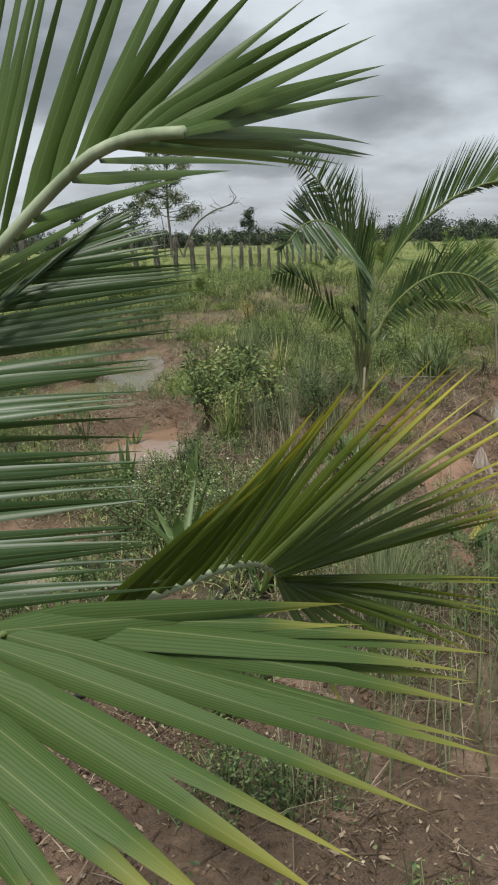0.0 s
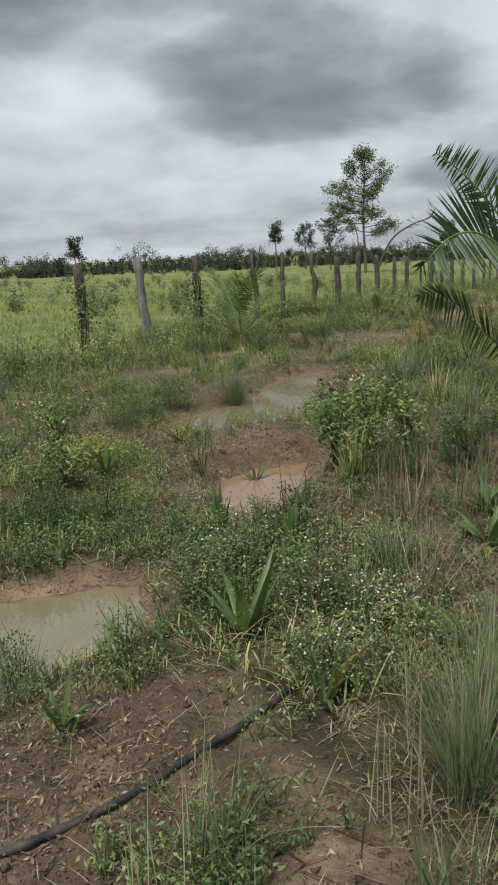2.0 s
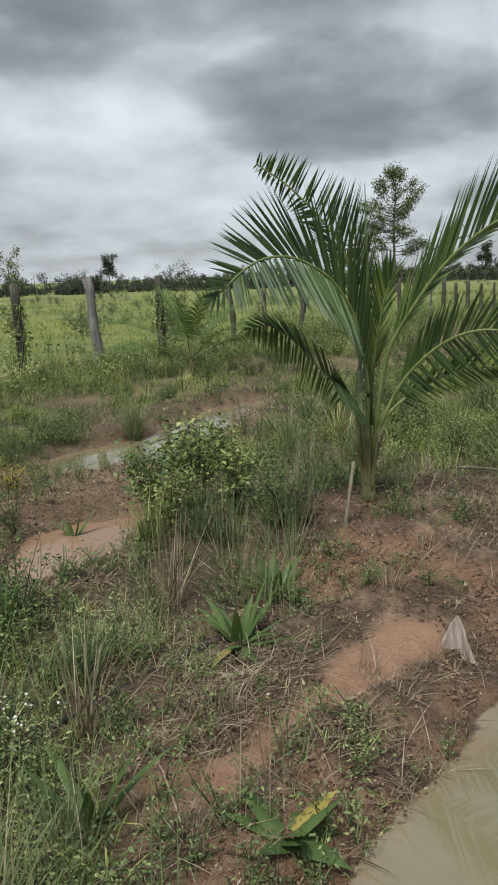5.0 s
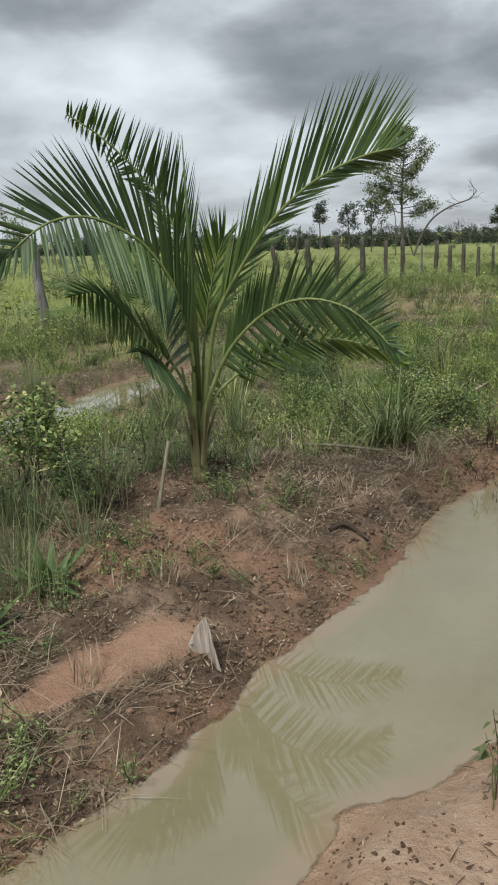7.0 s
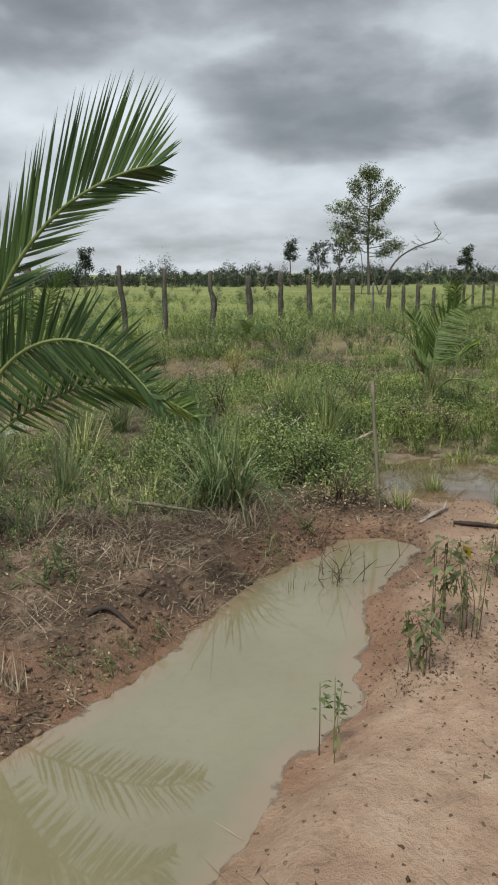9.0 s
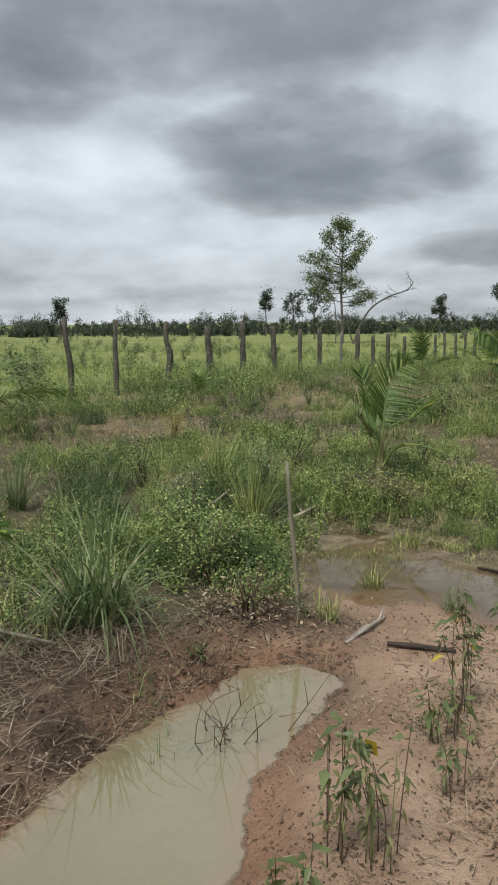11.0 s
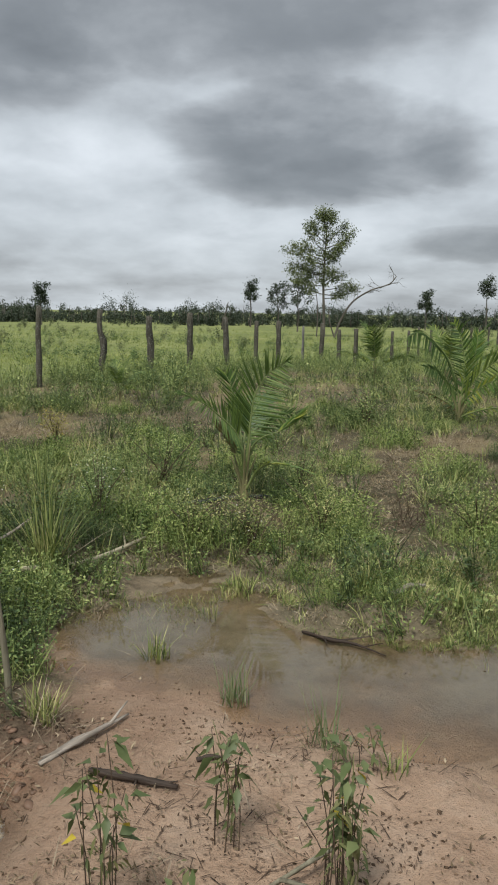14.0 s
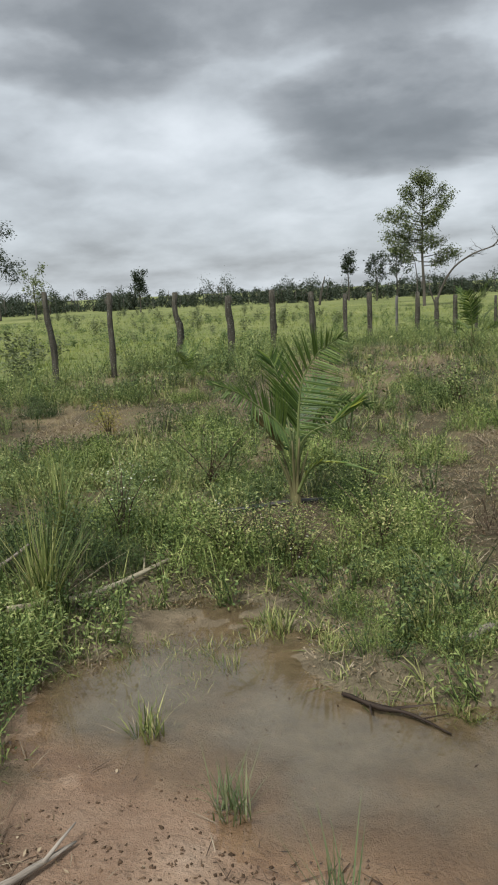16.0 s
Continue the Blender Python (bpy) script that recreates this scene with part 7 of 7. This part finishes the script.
def soft_clump(x, y, wide, tall, seed, mat):
    """A low uneven cushion of fine weed: lobes of tiny leaves with some thin blades."""
    g = np.random.default_rng(seed)
    lobes = 9
    a, q = g.uniform(0, 6.28, lobes), wide * np.sqrt(g.uniform(0, 0.8, lobes))
    cx = np.stack([q * np.cos(a), q * np.sin(a), tall * g.uniform(0.15, 0.6, lobes) * (1.15 - 0.5 * q / wide)], -1)
    size = wide * g.uniform(0.30, 0.50, lobes)
    m = 1900
    k = g.integers(0, lobes, m)
    off = unit(g.normal(0, 1, (m, 3))) * (g.uniform(0.2, 1.0, m) ** 0.5)[:, None] * size[k][:, None] * np.array((1, 1, 0.75))
    at = cx[k] + off
    at[:, 2] = np.abs(at[:, 2])
    out = unit(off + np.array((0, 0, 0.6)) * size[k][:, None]) + g.normal(0, 0.45, (m, 3))
    tiny = Pile().add(*leaves(at, out, g.uniform(0.014, 0.036, m), g.uniform(0.006, 0.014, m), g, crease=False))
    n = 620
    b, r = g.uniform(0, 6.28, n), wide * np.sqrt(g.uniform(0, 1, n))
    base = np.stack([r * np.cos(b), r * np.sin(b), -0.02 + 0 * b], -1)
    fine = Pile().add(*blades(base, dirs(g, n, 4, 68), tall * g.uniform(0.5, 1.2, n), g.uniform(0.003, 0.006, n), g.uniform(0.2, 0.7, n), 3))
    return plant("weed_clump", x, y, "low bushy clump of feathery weed, bright green, dark where it stands for shade", "weed", [("tuft", fine, mat), ("foliage", tiny, mat)], "feathery weed clumps")


# the third clump is coloured dark as a shaded hollow
CLUMPS = [soft_clump(1.75, 6.98, 0.34, 0.34, 500, M_LIME), soft_clump(2.7, 7.3, 0.36, 0.42, 501, M_LIME), soft_clump(0.75, 6.75, 0.38, 0.55, 502, M_DEEP_SHADED), soft_clump(4.0, 7.6, 0.4, 0.36, 503, M_LIME)]
g = np.random.default_rng(510)
for x, y in ((2.25, 7.0), (2.9, 6.9), (2.5, 7.9), (3.7, 7.2), (4.4, 8.1), (0.5, 6.2), (1.2, 7.4), (0.7, 7.6), (0.2, 7.0), (1.5, 8.5), (0.4, 5.6), (0.85, 5.65), (-0.3, 6.4), (-0.6, 7.4), (3.3, 8.6), (3.9, 9.6), (2.9, 9.6), (5.0, 9.0), (4.7, 10.4),
             (1.9, 9.4), (0.9, 9.8), (3.4, 11.2), (5.6, 11.6), (-0.2, 9.2), (-1.4, 8.6), (0.3, 11.6), (1.6, 12.4), (-1.2, 11.0), (-2.2, 12.2), (4.2, 12.6), (6.4, 13.2), (2.6, 14.2), (-0.6, 13.6), (-3.2, 14.0), (-4.2, 8.8), (-3.6, 7.6), (-4.6, 6.6), (-4.2, 5.2), (-3.4, 2.0), (-3.8, 3.0), (-3.3, -0.35), (-3.7, 1.5), (-3.9, 4.4), (-4.6, 2.4), (-1.9, 4.2), (2.75, 6.05), (3.05, 6.0), (3.4, 6.15), (2.6, 6.45)):
    if pocket(np.array([x]), np.array([y]))[0] > 0.3:
        continue
    ob = copy_thing(CLUMPS[int(g.choice((0, 1, 3) if y < 8 and x > 1.4 else (0, 1, 2, 3)))], pose(x, y, on_ground(x, y), 0, 0, g.uniform(0, 360)) @ Matrix.Scale((g.uniform(0.65, 1.15) * (0.75 if 1.5 < x < 2.8 and y < 8.2 else 1.0) if x > -2 else g.uniform(0.55, 0.85)) if y > 6.6 or x < 2 else g.uniform(0.35, 0.5), 4))

# dark clumps stand in for shaded hollows behind the small palm and among weeds
for x, y, k in ((2.38, 7.92, 0.5), (1.68, 8.1, 0.55), (2.2, 8.35, 0.6), (1.15, 6.75, 0.45), (0.55, 5.1, 0.6)):
    copy_thing(CLUMPS[2], pose(x, y, on_ground(x, y), 0, 0, 80 * x) @ Matrix.Scale(k, 4))

# sprouts and dead stalks on the trench's bank
stuff("sprouts", scatter(herb + short, spots(rng, 22000, -3.8, 1.6, -2.7, 4.6, lambda x, y: dry(x, y) * messy(x, y) * smooth01(rough(x, y, 1.7, 137, 3), -0.04, 0.12) * (0.22 + 0.35 * smooth01(-y, 0.2, 0.8))), rng, 0.4, 1.0, 20), M_WEED, "small green sprouts on the muddy bank", "weeds")
stuff("track_weeds", scatter(herb + short, spots(rng, 12000, -4.4, -1.7, 0.8, 9.0, lambda x, y: dry(x, y) * smooth01(rough(x, y, 1.5, 163, 3), 0.02, 0.14) * 0.5 * (1 - smooth01(inside(x, y, RUT), -0.3, 0.0)))[:, :3], rng, 0.5, 1.1, 15), M_WEED, "low green weeds beside the wheel track", "weeds")
stuff("dead_stalks", scatter([proto_tuft(rng, 5, 0.34, 0.004, (20, 85), 0.25, 0.05, 3) for _ in range(5)], spots(rng, 14000, -1.8, 1.8, -1.5, 4.8, lambda x, y: dry(x, y) * messy(x, y) * smooth01(rough(x, y, 1.9, 139, 3), -0.05, 0.15) * 0.35), rng, 0.4, 1.1, 15), M_STRAW, "thin dead stalks bent over the bank", "litter")

# grass standing in the flooded sand
stuff("flooded_grass", scatter(short, spots(rng, 14000, 1.0, 4.6, 5.2, 8.5, lambda x, y: smooth01(inside(x, y, SHALLOW), -0.15, 0.0) * smooth01(y, 5.3, 6.2) * smooth01(rough(x, y, 2.2, 119, 3), -0.05, 0.15) * 0.7), rng, 0.45, 1.1), M_GRASS, "thin grass standing in shallow water", "grass")


def bean_cluster(x, y, tall, stems, seed, r=0.07):
    g = np.random.default_rng(seed)
    ob = tagged(empty("bean_seedling", pose(x, y, on_ground(x, y))), "cluster of slender bean seedlings with dark green leaves", "seedling", "bean seedlings")
    for k in range(int(stems * (1.25 if stems > 4 else 1.0))):
        a, q = g.uniform(0, 6.28), r * 0.8 * math.sqrt(g.uniform())
        h = tall * g.uniform(0.62, 1.05)
        b = np.array((q * math.cos(a), q * math.sin(a), -0.02))
        top = b * 1.3 + np.array((g.normal(0, 0.02), g.normal(0, 0.02), h))
        pts = spline([b, b * 1.1 + np.array((g.normal(0, 0.008), g.normal(0, 0.008), h * 0.5)), top], 7)
        part("stem", Pile().add(*tube(pts, np.linspace(0.0022, 0.0013, 7), 5)).mesh("stem", M_STEM if g.uniform() < 0.25 else M_DARK_STEM, True), ob)
        # a few large leaves held out at the top, small withered ones along the stalk
        for m, lo, lean, size, shape, mat in ((int(g.integers(2, 5)) + 3 * (stems <= 4), 0.80 if stems > 4 else 0.6, (45, 125), (0.036, 0.070) if stems > 4 else (0.026, 0.05), 0.48, M_BEAN), (int(g.integers(8, 15)) if stems > 4 else 3, 0.30, (70, 165), (0.018, 0.045), 0.36, M_BEAN_OLD), (int(g.uniform() < 0.16), 0.6, (80, 140), (0.05, 0.075), 0.6, M_BEAN_YELLOW)):
            if not m:
                continue
            u = g.uniform(lo, 1.0, m)
            at = np.stack([np.interp(u, np.linspace(0, 1, 7), pts[:, i]) for i in range(3)], -1)
            d = dirs(g, m, *lean)
            ln = g.uniform(*size, m)
            stalk = 0.35 * ln[:, None] * d
            tagged(part("foliage", Pile().add(*leaves(at + stalk, d, ln, ln * shape * g.uniform(0.8, 1.2, m), g, 0.5)).mesh("foliage", mat), ob), kind="stuff")


for x, y, tall, stems, seed in ((2.17, 3.5, 0.50, 7, 1), (2.42, 3.84, 0.40, 7, 2), (2.76, 3.62, 0.50, 12, 3), (1.64, 2.56, 0.42, 6, 4), (1.80, 2.56, 0.46, 7, 5), (1.55, 2.2, 0.34, 6, 6),
                                (2.05, 3.25, 0.28, 5, 7), (2.37, 3.3, 0.32, 5, 8), (2.86, 4.32, 0.2, 3, 9), (2.05, 2.9, 0.3, 4, 10), (1.23, 1.74, 0.36, 4, 11), (0.76, 0.48, 0.34, 4, 12), (2.2, 2.8, 0.3, 4, 14), (2.4, 2.86, 0.26, 4, 15), (2.72, 4.36, 0.15, 2, 13)):
    bean_cluster(x, y, tall, stems, seed)


def limb(name, pts, radii, mat, label, category, seed, sides=8, wob=0.1, group="", forks=()):
    """A stick, log or pole lying or standing: pts in the world."""
    g = np.random.default_rng(seed)
    p = np.asarray(pts, float)
    o = p.mean(0)
    ax = unit(p[-1] - p[0])
    turn = math.degrees(math.atan2(ax[1], ax[0])) if abs(ax[2]) < 0.7 else 0.0
    m = pose(*o, 0, 0, turn)
    inv = np.array(m.inverted())
    loc = p @ inv[:3, :3].T + inv[:3, 3]
    q = spline(loc, 12)
    pile = Pile().add(*tube(q, np.interp(np.linspace(0, 1, 12), np.linspace(0, 1, len(radii)), radii), sides, wob, g))
    for at, d, ln, r in forks:
        b = q[at]
        pile.add(*tube([b, b + np.array(d) * ln * 0.5, b + np.array(d) * ln], [r, r * 0.8, r * 0.4], 6, wob, g))
    ob = new(name, pile.mesh(name, mat, True))
    ob.matrix_world = m
    return tagged(ob, label, category, group)


def lie(pts, r):
    return [(x, y, on_ground(x, y, r * 0.7 + dz)) for x, y, dz in pts]


limb("log", lie([(1.90, 4.17, 0), (2.04, 4.15, 0.005), (2.22, 4.12, 0)], 0.022), [0.011, 0.015, 0.013, 0.008], M_DARKWOOD, "short wet dark log lying on sand", "log", 1, 9, 0.3, forks=((9, (0.9, 0.3, 0.1), 0.06, 0.006), (6, (0.2, -0.9, 0.1), 0.05, 0.005)))
limb("driftwood", lie([(1.70, 4.22, 0), (1.80, 4.36, 0.01), (1.88, 4.52, 0.01), (1.92, 4.62, 0.0)], 0.02), [0.008, 0.012, 0.009, 0.003], M_DRIFT, "bleached split branch lying on sand", "branch", 2, 9, 0.4, forks=((8, (0.9, 0.25, 0.15), 0.16, 0.006), (2, (-0.9, 0.2, 0.1), 0.08, 0.006)))
limb("stake", [(1.445, 4.56, -0.3), (1.44, 4.57, 0.1), (1.41, 4.56, 0.45), (1.385, 4.56, 0.80)], [0.016, 0.015, 0.013, 0.011], M_STICK, "thin upright wooden stake beside the trench", "stake", 3, 8, 0.08)
limb("stake", [(-0.775, 2.34, -0.1), (-0.755, 2.38, 0.1), (-0.725, 2.44, 0.32), (-0.70, 2.49, 0.50)], [0.014, 0.014, 0.012, 0.010], M_STICK, "short leaning grey stake beside the palm", "stake", 4, 6, 0.12)
limb("pole", lie([(0.93, 5.96, 0.06), (1.18, 6.38, 0.05), (1.46, 6.82, 0.05)], 0.022), [0.019, 0.018, 0.013], M_POLE, "pale cut pole lying in wet weeds", "pole", 5, 8, 0.06, forks=((9, (0.5, 0.6, 0.2), 0.25, 0.008),))
limb("branch", lie([(2.58, 5.68, 0.0), (2.72, 5.6, 0.02), (2.86, 5.56, 0.01), (3.0, 5.46, 0.0)], 0.02), [0.008, 0.011, 0.007, 0.003], M_DARKWOOD, "dark rotten branch at the water's edge", "branch", 6, 7, 0.35, forks=((5, (0.8, 0.4, 0.2), 0.2, 0.006), (3, (0.5, -0.7, 0.15), 0.14, 0.005), (8, (0.6, 0.6, 0.1), 0.12, 0.004)))
limb("branch", lie([(3.06, 5.98, 0.0), (3.15, 6.05, 0.02), (3.26, 6.16, 0.01)], 0.02), [0.02, 0.022, 0.01], M_DRIFT, "short grey piece of branch in grass", "branch", 7, 6, 0.2)
limb("branch", lie([(2.5, 3.58, 0.02), (2.62, 3.68, 0.04), (2.74, 3.82, 0.03)], 0.02), [0.005, 0.008, 0.009], M_STICK, "grey branch lying among seedlings", "branch", 8, 6, 0.2, forks=((4, (0.3, -0.9, 0.2), 0.15, 0.006),))
limb("branch", lie([(-0.1, 3.9, 0.03), (0.15, 3.72, 0.05), (0.45, 3.6, 0.03)], 0.02), [0.012, 0.012, 0.008], M_STICK, "dry branch lying on the mound", "branch", 9, 6, 0.15)
limb("branch", lie([(0.16, 2.42, 0.01), (0.24, 2.46, 0.02), (0.36, 2.44, 0.01)], 0.012), [0.014, 0.016, 0.008], M_DARKWOOD, "dark scrap of wood on the bank", "branch", 10, 6, 0.25)
limb("branch", lie([(2.25, 4.32, 0.0), (2.30, 4.33, 0.008), (2.36, 4.33, 0.0)], 0.01), [0.008, 0.01, 0.006], M_DARKWOOD, "dark scrap of wood on sand", "branch", 11, 6, 0.25)
limb("branch", lie([(0.55, 6.2, 0.05), (0.68, 6.4, 0.12), (0.8, 6.5, 0.22)], 0.012), [0.012, 0.012, 0.006], M_DRIFT, "pale bent twig in weeds", "branch", 12, 6, 0.2)


def dead_brush(x, y, z, seed, n, size, label, mat, tall=1.0, scraps=0):
    """A loose heap of dead twigs, each one a part."""
    g = np.random.default_rng(seed)
    ob = tagged(empty("dead_brush", pose(x, y, z, 0, 0, g.uniform(0, 360))), label, "dead brush", "heaps of dead brush")
    for k in range(n):
        a = g.uniform(0, 6.28)
        b = np.array((g.normal(0, 0.05 * size), g.normal(0, 0.05 * size), -0.05))
        e = b + size * np.array((math.cos(a) * g.uniform(0.05, 0.24), math.sin(a) * g.uniform(0.05, 0.22), tall * g.uniform(0.06, 0.30)))
        mid_ = (b + e) / 2 + g.normal(0, 0.035 * size, 3)
        pile = Pile().add(*tube(spline([b, mid_, e], 6), np.linspace(0.003, 0.0012, 6), 4))
        f = mid_ + size * np.array((g.normal(0, 0.07), g.normal(0, 0.07), g.uniform(0.02, 0.12)))
        pile.add(*tube(spline([mid_, (mid_ + f) / 2 + g.normal(0, 0.01, 3), f], 5), np.linspace(0.002, 0.0008, 5), 4))
        part("twig", pile.mesh("twig", mat), ob)
    if scraps:
        at = np.stack([g.normal(0, 0.10 * size, scraps), g.normal(0, 0.10 * size, scraps), np.abs(g.normal(0.02, 0.07 * size, scraps))], -1)
        part("dead_foliage", Pile().add(*leaves(at, dirs(g, scraps, 30, 110), g.uniform(0.012, 0.04, scraps), g.uniform(0.006, 0.016, scraps), g)).mesh("dead_foliage", M_LITTER), ob, "curled dead brown leaves")


dead_brush(1.25, 3.42, WATER_Z, 77, 16, 1.0, "dead dark twigs sticking out of the trench water", M_BROWN_STEM)
dead_brush(1.08, 3.9, WATER_Z, 78, 14, 0.9, "dead brown twigs at the end of the trench", M_BROWN_STEM)
dead_brush(1.24, 4.46, on_ground(1.24, 4.46), 79, 40, 1.2, "dark heap of dead brush round the stake", M_BROWN_STEM, 0.7, 420)
dead_brush(1.02, 4.55, on_ground(1.02, 4.55), 80, 26, 1.0, "dark heap of dead brush round the stake", M_BROWN_STEM, 0.55, 260)
dead_brush(0.95, 6.35, on_ground(0.95, 6.35), 81, 24, 1.0, "dark heap of dead brush by the pole", M_DARKWOOD)
dead_brush(3.3, 7.6, on_ground(3.3, 7.6), 82, 26, 1.3, "grey heap of dead brush among weeds", M_BROWN_STEM)


def palm_sheath(x, y, tall, turn):
    """A dry boat-shaped leaf base stuck upright in the mud."""
    pts = []
    rows, cols = 9, 7
    for i in range(rows):
        u = i / (rows - 1)
        wdt = 0.085 * (1 - u) ** 0.8 + 0.004
        for j in range(cols):
            t = -1 + 2 * j / (cols - 1)
            pts.append((wdt * t + 0.02 * u * u, 0.05 * (1 - t * t) * (1 - u) + 0.03 * u, tall * u))
    v = np.array(pts)
    back = v + np.array((0, 0.006, 0))
    a = (np.arange(rows - 1)[:, None] * cols + np.arange(cols - 1)[None]).ravel()
    q = np.stack([a, a + 1, a + cols + 1, a + cols], -1)
    n = len(v)
    rim = []
    for i in range(rows - 1):
        rim += [(i * cols, (i + 1) * cols, (i + 1) * cols + n, i * cols + n), (i * cols + cols - 1, i * cols + cols - 1 + n, (i + 1) * cols + cols - 1 + n, (i + 1) * cols + cols - 1)]
    me = arrays_mesh("palm_sheath", np.concatenate([v, back]), np.concatenate([q, q[:, ::-1] + n, np.array(rim)]), None, (M_SHEATH,), True)
    ob = new("palm_sheath", me)
    ob.matrix_world = pose(x, y, on_ground(x, y, -0.03), -8, -6, turn)
    tagged(ob, "dry grey palm leaf base stuck upright in the mud", "palm sheath")


palm_sheath(-0.25, 1.2, 0.20, -12)


def hose(name, path, r, label):
    pts = spline([(x, y, float(height(x + 0.12 * np.cos(np.arange(12)), y + 0.12 * np.sin(np.arange(12))).mean()) + r * dz) for x, y, dz in path], 70)
    ob = new(name, Pile().add(*tube(pts, r, 10)).mesh(name, M_HOSE, True))
    tagged(ob, label, "hose")


hose("irrigation_hose", [(-4.4, -2.0, 0.8), (-3.5, -1.55, 0.8), (-2.95, -1.21, 0.8), (-2.66, -0.98, 0.8), (-2.51, -0.81, 0.7), (-2.27, -0.45, 0.6), (-1.95, 0.1, 0.5), (-1.64, 0.63, 0.6), (-1.29, 1.11, 0.7), (-1.14, 1.3, 0.5), (-1.05, 1.5, -0.6), (-0.98, 1.7, -2.5)],
     0.0135, "black plastic irrigation hose lying across the ground")
hose("irrigation_hose", [(1.35, 7.75, 0.3), (1.6, 7.72, 0.9), (1.95, 7.82, 1.0), (2.2, 7.98, 0.8), (2.5, 8.3, -0.4)], 0.02, "black plastic irrigation hose at the foot of the palm")
